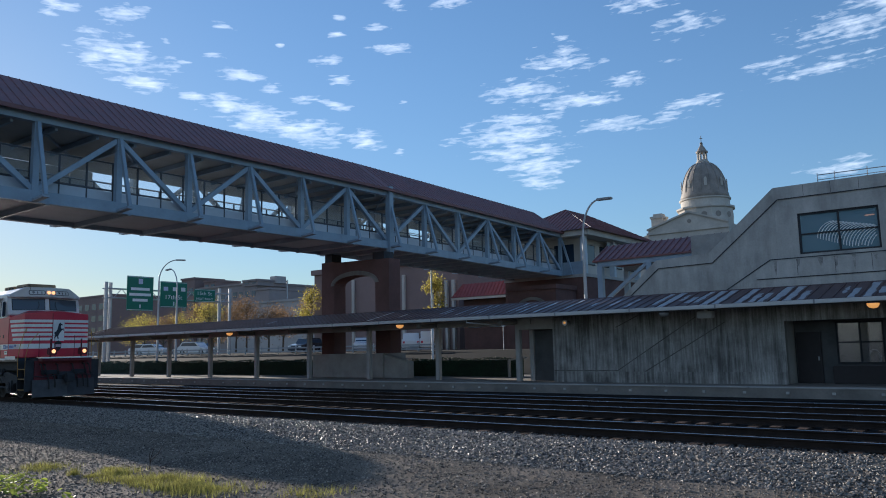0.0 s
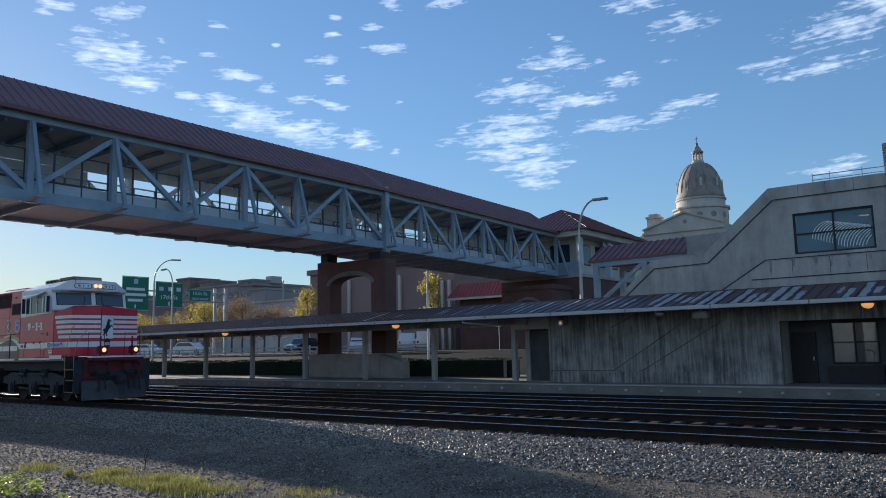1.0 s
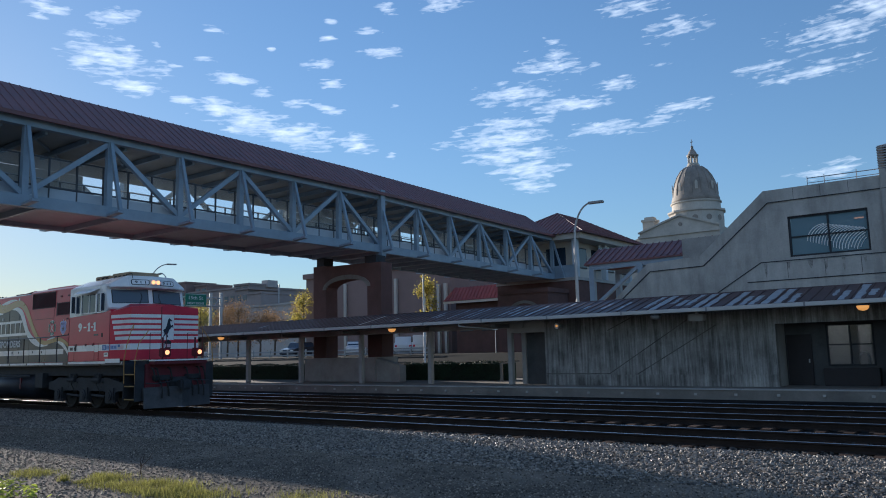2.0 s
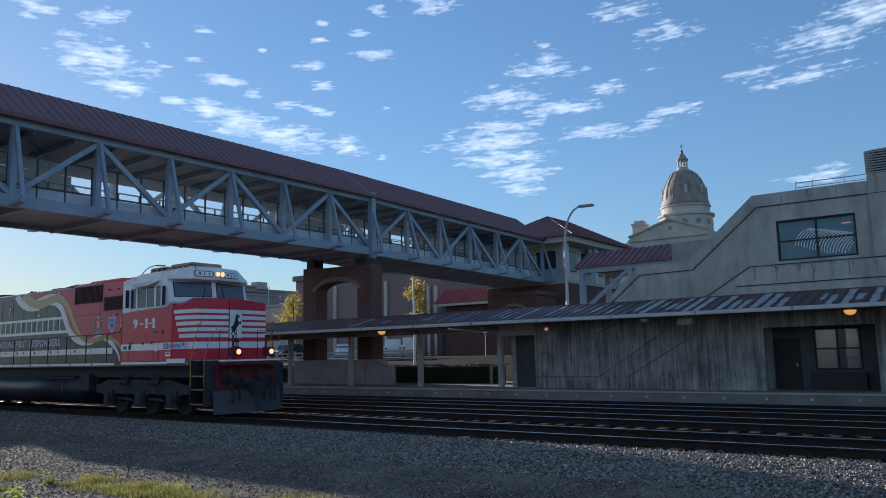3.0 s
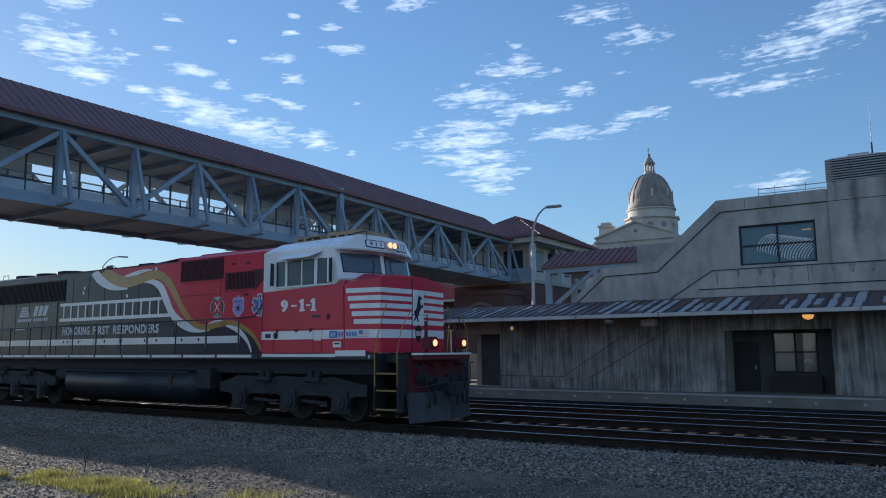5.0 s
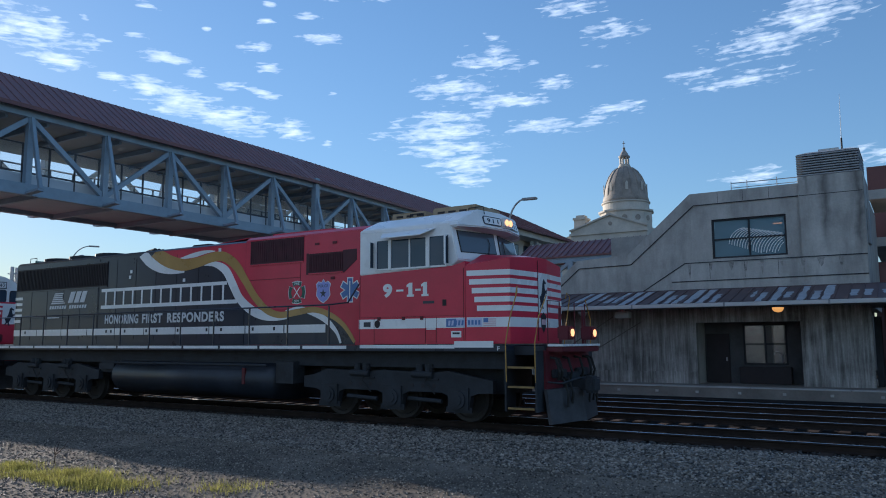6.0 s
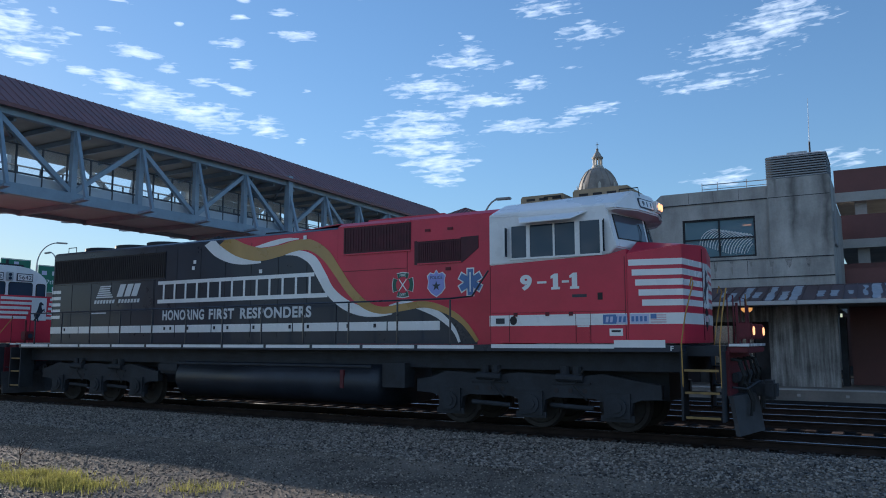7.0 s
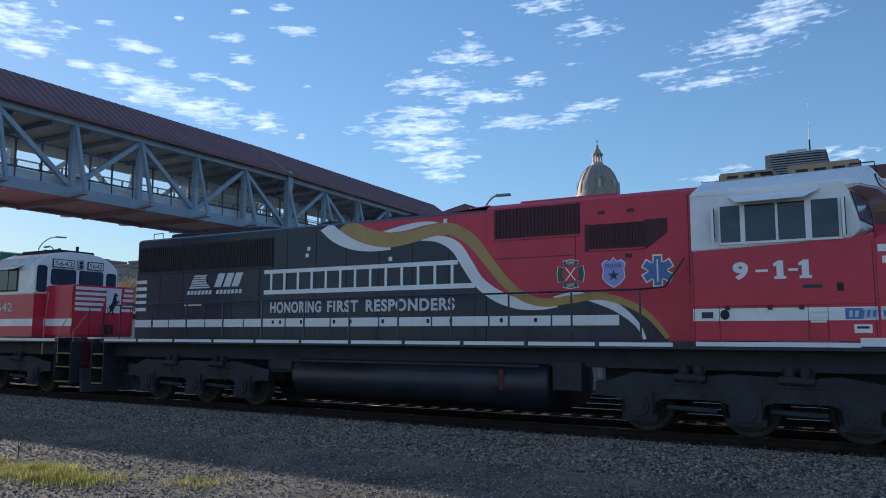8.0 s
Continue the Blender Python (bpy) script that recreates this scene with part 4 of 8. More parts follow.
def build_bridge():
    br = thing("pedestrian_bridge", "covered blue-grey steel truss footbridge with maroon roof", "bridge")
    y0, y1 = PANELS[0], PANELS[-1]
    spans = ((y0, 32.97), (32.97, y1))
    for side, x in ((1, BX), (-1, BX2)):
        for a, b in spans:
            bm = bmesh.new()
            beam(bm, (x, a, 10.95 + sag(a)), (x, b, 10.95 + sag(b)), 0.3, 0.42)
            part("top_chord", bm, M["bluesteel"], br)
            bm = bmesh.new()
            beam(bm, (x, a, 7.82 + sag(a)), (x, b, 7.82 + sag(b)), 0.3, 0.46)
            part("bottom_chord", bm, M["bluesteel"], br)
        for i, y in enumerate(PANELS):
            s = sag(y)
            heavy = abs(y - 32.97) < 0.01
            w = 0.34 if heavy else 0.24
            bm = bmesh.new()
            beam(bm, (x + side * (0.18 if heavy else 0), y, (7.3 if heavy else 8.0) + s), (x + side * (0.18 if heavy else 0), y, (11.3 if heavy else 10.8) + s), w, w, (0, 1, 0))
            part("truss_post", bm, M["bluesteel"], br)
            bm = bmesh.new()
            beam(bm, (x + side * 0.1, y, 7.66 + s), (x + side * 1.05, y, 7.72 + s), 0.26, 0.1)
            part("outrigger", bm, M["bluesteel"], br)
            bm = bmesh.new()
            beam(bm, (x + side * 1.0, y, 7.74 + s), (x + side * 0.12, y, 10.75 + s), 0.14, 0.14, (0, 1, 0))
            part("raking_strut", bm, M["bluesteel"], br)
            if i + 1 < len(PANELS):
                n = PANELS[i + 1]
                top_here = i % 2 == 0
                za, zb = (10.75, 8.05) if top_here else (8.05, 10.75)
                bm = bmesh.new()
                beam(bm, (x - side * 0.03, y, za + s), (x - side * 0.03, n, zb + sag(n)), 0.2, 0.2, (1, 0, 0))
                part("diagonal", bm, M["bluesteel"], br)
    # floor, cross beams beneath it
    for a, b in spans:
        bm = bmesh.new()
        beam(bm, ((BX + BX2) / 2, a, 7.86 + sag(a)), ((BX + BX2) / 2, b, 7.86 + sag(b)), abs(BX2 - BX) - 0.32, 0.16)
        part("floor_deck", bm, M["bluesteel_light"], br)
    bm = bmesh.new()
    box(bm, BX2 - 0.1, BX + 0.1, -0.08, 0.08, -0.07, 0.16)
    me = mesh_of("cross_beam", bm, M["bluesteel"])
    y = y0 + 0.5
    while y < y1:
        c = new("cross_beam", me)
        c.parent = br
        c.location = (0, y, 7.62 + sag(y))
        y += 3.352 if y < 29.0 else 1.7
    # enclosure: pale lower panels, glazing bars and panes set behind the truss
    for side, x in ((1, BX - 0.42), (-1, BX2 + 0.42)):
        for i in range(len(PANELS) - 1):
            a, b = PANELS[i], PANELS[i + 1]
            s = (sag(a) + sag(b)) / 2
            for j in range(3):
                p, q = a + (b - a) * j / 3, a + (b - a) * (j + 1) / 3
                part("infill_panel", boxes((x - 0.02, x + 0.02, p + 0.03, q - 0.03, 8.0 + s, 8.55 + s)), M["bluesteel_light"], br)
            part("glazing_rail", boxes((x - 0.03, x + 0.03, a, b, 8.57 + s, 8.64 + s)), M["under_blue"], br)
            part("glazing_rail", boxes((x - 0.03, x + 0.03, a, b, 9.75 + s, 9.8 + s)), M["under_blue"], br)
            for j in range(3):
                y = a + (b - a) * j / 3
                part("glazing_bar", boxes((x - 0.035, x + 0.035, y - 0.03, y + 0.03, 8.0 + s, 9.76 + s)), M["under_blue"], br)
            part("pane", boxes((x - 0.006, x + 0.006, a + 0.04, b - 0.04, 8.64 + s, 9.75 + s)), M["glass_clear"], br)
    # far side: header boards over the glass, and bays closed with boards
    xf = BX2 + 0.34
    for i in range(len(PANELS) - 1):
        a, b = PANELS[i], PANELS[i + 1]
        s = (sag(a) + sag(b)) / 2
        part("header_board", boxes((xf - 0.03, xf + 0.03, a + 0.02, b - 0.02, 10.22 + s, 10.74 + s)), M["bluesteel_dark"], br)
        for p, q in CLOSED_BAYS:
            if a < q and b > p:
                part("closing_board", boxes((xf - 0.02, xf + 0.02, max(a, p) + 0.02, min(b, q) - 0.02, 8.66 + s, 10.2 + s)), M["bluesteel_dark"], br)
        for y in (a + (b - a) * 0.25, a + (b - a) * 0.75):
            bm = bmesh.new()
            beam(bm, (BX - 0.2, y, 10.74 + s), (BX2 + 0.2, y, 10.74 + s), 0.12, 0.22)
            part("ceiling_rib", bm, M["bluesteel"], br)
        bm = bmesh.new()
        beam(bm, (BX - 0.3, a, 10.8 + s), (BX2 + 0.3, b, 10.8 + s), 0.08, 0.1)
        part("ceiling_brace", bm, M["bluesteel"], br)
    # handrails inside
    for x in (BX - 0.6, BX2 + 0.6):
        for a, b in spans:
            bm = bmesh.new()
            tube(bm, [(x, a, 8.95 + sag(a)), (x, b, 8.95 + sag(b))], 0.025, 6)
            part("handrail", bm, M["galv"], br)
    # roof: two slopes with standing seams
    cx = (BX + BX2) / 2
    for a, b in spans:
        for side, xe in ((1, BX + 0.42), (-1, BX2 - 0.42)):
            bm = bmesh.new()
            prism(bm, [(xe, a, 11.12 + sag(a)), (cx, a, 13.1 + sag(a)), (cx, a, 13.0 + sag(a)), (xe, a, 11.02 + sag(a))], (0, b - a, sag(b) - sag(a)))
            slope = part("roof_slope", bm, M["roof_red"], br, "maroon standing-seam metal roof")
            n = int((b - a) / 0.42)
            bm = bmesh.new()
            for i in range(n):
                y = a + 0.2 + i * 0.42
                beam(bm, (xe, y, 11.13 + sag(y)), (cx, y, 13.11 + sag(y)), 0.022, 0.03)
            tagged(part("roof_seams", bm, M["roof_red"], slope), kind="stuff")
            bm = boxes((xe - 0.05, xe + 0.05, a, b, 10.98, 11.14)) if a < 30 else bmesh.new()
            if a >= 30:
                beam(bm, (xe, a, 11.06 + sag(a)), (xe, b, 11.06 + sag(b)), 0.1, 0.16)
            part("roof_gutter", bm, M["roof_red"], br)
        bm = bmesh.new()
        beam(bm, (cx, a, 10.9 + sag(a)), (cx, b, 10.9 + sag(b)), abs(BX2 - BX) - 0.4, 0.05)
        part("ceiling_board", bm, M["bluesteel_dark"], br)


def build_pier():
    pier = thing("bridge_pier", "dark red brick bridge pier with arched concrete recess", "bridge pier")
    y0, y1 = 32.0, 32.95
    part("pilaster", boxes((-34.29, -33.2, y0, y1, 1.5, 7.05)), M["brick_far"], pier)
    part("pilaster", boxes((-29.83, -28.75, y0, y1, 1.5, 6.9)), M["brick_far"], pier)
    bm = bmesh.new()
    arc = [(-33.2, y0 + 0.003, 5.58)] + [(-31.515 - 1.685 * math.cos(a), y0 + 0.003, 5.58 + 0.52 * math.sin(a)) for a in [math.pi * i / 12 for i in range(1, 12)]] + [(-29.83, y0 + 0.003, 5.58)]
    prism(bm, arc + [(-29.83, y0 + 0.003, 6.93), (-33.2, y0 + 0.003, 6.98)], (0, y1 - y0 - 0.006, 0))
    part("arch_wall", bm, M["brick_far"], pier, "brick wall over an open arch")
    for i in range(16):
        a0, a1 = math.pi * i / 16 + 0.004, math.pi * (i + 1) / 16 - 0.004
        bm = bmesh.new()
        ring = [(-31.515 - r * math.cos(a), y0 - 0.04, 5.58 + (0.52 + (r - 1.685)) * math.sin(a)) for r, a in ((1.685, a0), (1.95, a0), (1.95, a1), (1.685, a1))]
        prism(bm, ring, (0, 0.12, 0))
        part("arch_stone", bm, M["kerb"], pier)
    part("base", boxes((-34.35, -28.6, 31.3, 33.2, 0.17, 1.52)), M["concrete"], pier, "smooth concrete base wall", bevel=0.03)
    bm = bmesh.new()
    prism(bm, [(-28.6, 31.35, 0.17), (-26.9, 31.35, 0.17), (-26.9, 31.35, 1.05), (-28.6, 31.35, 1.46)], (0, 0.5, 0))
    part("base_wing", bm, M["concrete"], pier)
    part("bearing_block", boxes((-30.1, -29.2, 32.1, 32.9, 6.9, 7.35)), M["under"], pier)
    part("bearing_block", boxes((-34.1, -33.5, 32.1, 32.9, 7.0, 7.55)), M["under"], pier)
    near = thing("bridge_pier", "plain dark brick bridge pier beside the yard", "bridge pier")
    part("shaft", boxes((-34.2, -28.0, 2.4, 4.0, -0.3, 7.3)), M["brick_far"], near)
    part("cap", boxes((-34.4, -27.8, 2.2, 4.2, 7.3, 7.55)), M["concrete"], near)


def hip_roof(bm, x0, x1, y0, y1, z, h):
    """A hip roof over a rectangle, ridge along the longer side."""
    if x1 - x0 >= y1 - y0:
        r = (y1 - y0) / 2
        ridge = [(x0 + r, (y0 + y1) / 2, z + h), (x1 - r, (y0 + y1) / 2, z + h)]
        idx = ((0, 1, 5, 4), (1, 2, 5), (2, 3, 4, 5), (3, 0, 4))
    else:
        r = (x1 - x0) / 2
        ridge = [((x0 + x1) / 2, y0 + r, z + h), ((x0 + x1) / 2, y1 - r, z + h)]
        idx = ((0, 1, 4), (1, 2, 5, 4), (2, 3, 5), (3, 0, 4, 5))
    v = [bm.verts.new(p) for p in [(x0, y0, z), (x1, y0, z), (x1, y1, z), (x0, y1, z)] + ridge]
    for f in idx:
        bm.faces.new([v[i] for i in f])
    bm.faces.new((v[3], v[2], v[1], v[0]))
    bmesh.ops.recalc_face_normals(bm, faces=bm.faces[:])


def build_landing_house():
    hs = thing("bridge_landing_house", "cream and brick landing house with maroon hip roof", "building")
    x0, x1, y0, y1 = -35.2, -27.6, 53.9, 66.0
    part("brick_base", boxes((x0, x1, y0, y1, 0.5, 7.1)), M["brick_far"], hs)
    part("upper_wall", boxes((x0 + 0.3, x1 - 0.9, y0 + 1.2, y1, 7.1, 10.4)), M["cream"], hs, "cream upper wall")
    part("string_course", boxes((x0 - 0.08, x1 + 0.1, y0 - 0.08, y1, 7.05, 7.3)), M["concrete_pale"], hs)
    for x, y in ((x1 - 0.25, y0 + 0.3), (x1 - 0.25, y0 + 5.5), (x1 - 0.25, y0 + 10.5), (x0 + 0.2, y0 + 0.3)):
        part("column", boxes((x - 0.22, x + 0.22, y - 0.22, y + 0.22, 7.3, 10.35)), M["bluesteel_light"], hs, bevel=0.03)
    part("eave_band", boxes((x0 - 0.5, x1 + 0.5, y0 - 0.3, y1 + 0.5, 10.35, 10.8)), M["cream"], hs)
    bm = bmesh.new()
    hip_roof(bm, x0 - 0.9, x1 + 0.9, y0 - 0.6, y1 + 0.9, 10.8, 2.6)
    r = part("roof", bm, M["roof_red"], hs, "maroon metal hip roof")
    bm = bmesh.new()
    xa, xb, ya, yb, rr = x0 - 0.9, x1 + 0.9, y0 - 0.6, y1 + 0.9, (x1 - x0 + 1.8) / 2
    k = 0
    while ya + 0.4 * k < yb:
        y = ya + 0.4 * k
        f = min(1.0, (y - ya) / rr, (yb - y) / rr)
        beam(bm, (xb, y, 10.83), (xb - rr * f, y, 10.83 + 2.6 * f), 0.04, 0.06)
        k += 1
    k = 0
    while xa + 0.4 * k < xb:
        x = xa + 0.4 * k
        f = min(1.0, (x - xa) / rr, (xb - x) / rr)
        beam(bm, (x, ya, 10.83), (x, ya + rr * f, 10.83 + 2.6 * f), 0.04, 0.06)
        k += 1
    tagged(part("roof_seams", bm, M["roof_red"], r), kind="stuff")
    bm = bmesh.new()
    beam(bm, (xb, ya, 10.85), ((xa + xb) / 2, ya + rr, 13.42), 0.06, 0.04)
    beam(bm, (xa, ya, 10.85), ((xa + xb) / 2, ya + rr, 13.42), 0.06, 0.04)
    part("hip_cap", bm, M["roof_red"], r)
    for i in range(4):
        y = y0 + 2.6 + i * 2.6
        w = part("window", boxes((x1 - 0.91, x1 - 0.84, y - 0.8, y + 0.8, 8.2, 9.9)), M["under"], hs)
        part("pane", boxes((x1 - 0.85, x1 - 0.83, y - 0.72, y + 0.72, 8.28, 9.82)), M["glass"], w)
    part("front_window", boxes((x1 - 3.4, x1 - 1.6, y0 + 1.15, y0 + 1.2, 7.9, 9.9)), M["glass"], hs)
    for i in range(7):
        y = 58.5 + i * 0.74
        part("side_screen", boxes((x1 - 0.32, x1 - 0.26, y, y + 0.60, 9.72, 10.3)), M["sign_white"] if i % 3 else M["bluesteel_light"], hs, "pale upright screen panel")
    part("balustrade", boxes((x0, x1, y0 - 0.05, y0 + 0.05, 7.3, 8.3)), M["bluesteel"], hs)
    br = thing("bridge_abutment", "brick abutment carrying the bridge end", "bridge abutment")
    part("wall", boxes((-32.7, -28.4, 50.4, 53.6, 0.5, 6.0)), M["brick_far"], br)
    part("coping", boxes((-32.8, -28.3, 50.3, 53.65, 6.0, 6.35)), M["brick_far"], br)
    for i in range(12):
        a0, a1 = math.pi * i / 12, math.pi * (i + 1) / 12
        bm = bmesh.new()
        prism(bm, [(-30.5 - 0.7 * r * math.cos(a), 50.3, 4.2 + 0.55 * r * math.sin(a)) for r, a in ((1.9, a0), (2.3, a0), (2.3, a1), (1.9, a1))], (0, 0.15, 0))
        part("arch_stone", bm, M["kerb"], br)


def build_stair_roof():
    ob = thing("covered_stair", "covered stair with maroon roof on blue-grey steel frame", "covered stair")
    x0, x1, y0, y1 = -21.25, -9.4, 42.6, 46.4
    bm = bmesh.new()
    prism(bm, [(x0, y0 - 0.2, 6.85), (x0, (y0 + y1) / 2, 7.95), (x0, y1 + 0.2, 6.85), (x0, y1 + 0.2, 6.75), (x0, y0 - 0.2, 6.75)], (x1 - x0, 0, 0.1))
    r = part("roof", bm, M["roof_red"], ob, "maroon ribbed metal roof")
    bm = bmesh.new()
    for i in range(30):
        x = x0 + 0.1 + i * 0.4
        dz = 0.1 * (x - x0) / (x1 - x0)
        beam(bm, (x, y0 - 0.2, 6.88 + dz), (x, (y0 + y1) / 2, 7.98 + dz), 0.05, 0.06)
    tagged(part("roof_ribs", bm, M["roof_red"], r), kind="stuff")
    for y in (y0, y1):
        bm = bmesh.new()
        beam(bm, (x0 + 0.3, y, 6.6), (x1, y, 6.7), 0.22, 0.3)
        part("eave_beam", bm, M["bluesteel"], ob)
        for x, z in ((x0 + 0.45, 6.5), (x0 + 3.6, 6.6), (x0 + 7.0, 6.65)):
            part("column", boxes((x - 0.16, x + 0.16, y - 0.16, y + 0.16, 0.5, z)), M["bluesteel"], ob)
        bm = bmesh.new()
        beam(bm, (x0 + 0.6, y + 0.02, 4.3), (x0 + 3.5, y + 0.02, 6.5), 0.2, 0.2, (0, 1, 0))
        part("brace", bm, M["bluesteel"], ob)
    bm = bmesh.new()
    prism(bm, [(x0 + 1.2, y0 + 0.3, 0.5), (x1, y0 + 0.3, 0.5), (x1, y0 + 0.3, 6.0), (x0 + 6.5, y0 + 0.3, 5.4), (x0 + 1.2, y0 + 0.3, 2.5)], (0, 3.2, 0))
    part("stair_flight", bm, M["concrete"], ob)


def street_lamp(x, y, z0, z1, reach, label, arm=(1, 0)):
    ob = thing("street_lamp", label, "street lamp", "tall street lamps", at=(x, y, z0))
    h = z1 - z0
    bm = bmesh.new()
    tube(bm, [(0, 0, 0), (0, 0, h * 0.8)], 0.11, 10, 0.08)
    part("pole", bm, M["galv"], ob)
    bm = bmesh.new()
    ax, ay = arm
    tube(bm, [(0, 0, h * 0.8)] + [(ax * reach * (1 - math.cos(a)), ay * reach * (1 - math.cos(a)), h * 0.8 + h * 0.2 * math.sin(a)) for a in [i * math.pi / 16 for i in range(1, 9)]], 0.06, 8, 0.045)
    part("arm", bm, M["galv"], ob)
    bm = bmesh.new()
    beam(bm, (ax * reach * 0.9, ay * reach * 0.9, h), (ax * (reach + 0.75), ay * (reach + 0.75), h - 0.02), 0.26, 0.13)
    part("lamp_head", bm, M["galv_dark"], ob, bevel=0.03)
    return ob


M["under_blue"] = surface("dark glazing bar", (0.05, 0.06, 0.075), 0.6, var=0.1, scale=2, fine=20, bump=0.02)
M["bluesteel_dark"] = surface("grey-brown ceiling panel", (0.36, 0.355, 0.34), 0.6, var=0.12, scale=1.2, fine=20, bump=0.03)

build_bridge()
build_pier()
build_landing_house()
build_stair_roof()
street_lamp(-18.5, 36.0, 0.2, 9.3, 1.0, "grey curved-arm street lamp behind the canopy")
street_lamp(-65.2, 40.0, 0.5, 10.6, 1.6, "grey curved-arm street lamp near the highway signs", (0.6, 0.8))
street_lamp(-63.1, 40.6, 0.5, 9.7, 1.5, "grey street lamp with arm turned from the tracks", (-1.0, 0.1))


# ---- locomotives: local x runs forward, y = -1.55 is the walkway edge towards the yard, z = 0 the rail top ----
def plate(bm, pts, y, t=0.004):
    """A flat shape of (x, z) points on a side face at y, standing t proud towards the yard."""
    prism(bm, [(x, y, z) for x, z in pts], (0, -t, 0))


def ribbon_points(path):
    """Left and right edges of a band along (x, z, width) points."""
    out_a, out_b = [], []
    for i, (x, z, w) in enumerate(path):
        ax, az, _ = path[max(i - 1, 0)]
        bx, bz, _ = path[min(i + 1, len(path) - 1)]
        d = Vector((bx - ax, bz - az)).normalized()
        out_a.append((x - d.y * w / 2, z + d.x * w / 2))
        out_b.append((x + d.y * w / 2, z - d.x * w / 2))
    return out_a, out_b


def dense(path, n=5):
    """A smooth line through (x, z, width) points."""
    pts = [Vector(p) for p in path]
    out = []
    for i in range(len(pts) - 1):
        p0, p1, p2, p3 = pts[max(i - 1, 0)], pts[i], pts[i + 1], pts[min(i + 2, len(pts) - 1)]
        for k in range(n):
            t = k / n
            out.append(tuple(0.5 * ((2 * p1) + (p2 - p0) * t + (2 * p0 - 5 * p1 + 4 * p2 - p3) * t * t + (3 * p1 - p0 - 3 * p2 + p3) * t ** 3)))
    out.append(tuple(pts[-1]))
    return out


def livery_band(name, path, y, t, material, parent, label=""):
    a, b = ribbon_points(dense(path))
    bm = bmesh.new()
    for i in range(len(a) - 1):
        ring = [(p, min(q, 4.555)) for p, q in (a[i], a[i + 1], b[i + 1], b[i])]
        if min(q for _, q in ring) > 4.55:
            continue
        v = [bm.verts.new((x, y - t, z)) for x, z in ring] + [bm.verts.new((x, y, z)) for x, z in ring]
        for f in ((0, 1, 2, 3), (0, 4, 5, 1), (2, 6, 7, 3)):
            bm.faces.new([v[j] for j in f])
    bmesh.ops.remove_doubles(bm, verts=bm.verts[:], dist=1e-5)
    bmesh.ops.recalc_face_normals(bm, faces=bm.faces[:])
    return part(name, bm, material, parent, label)


WHEELSETS = []


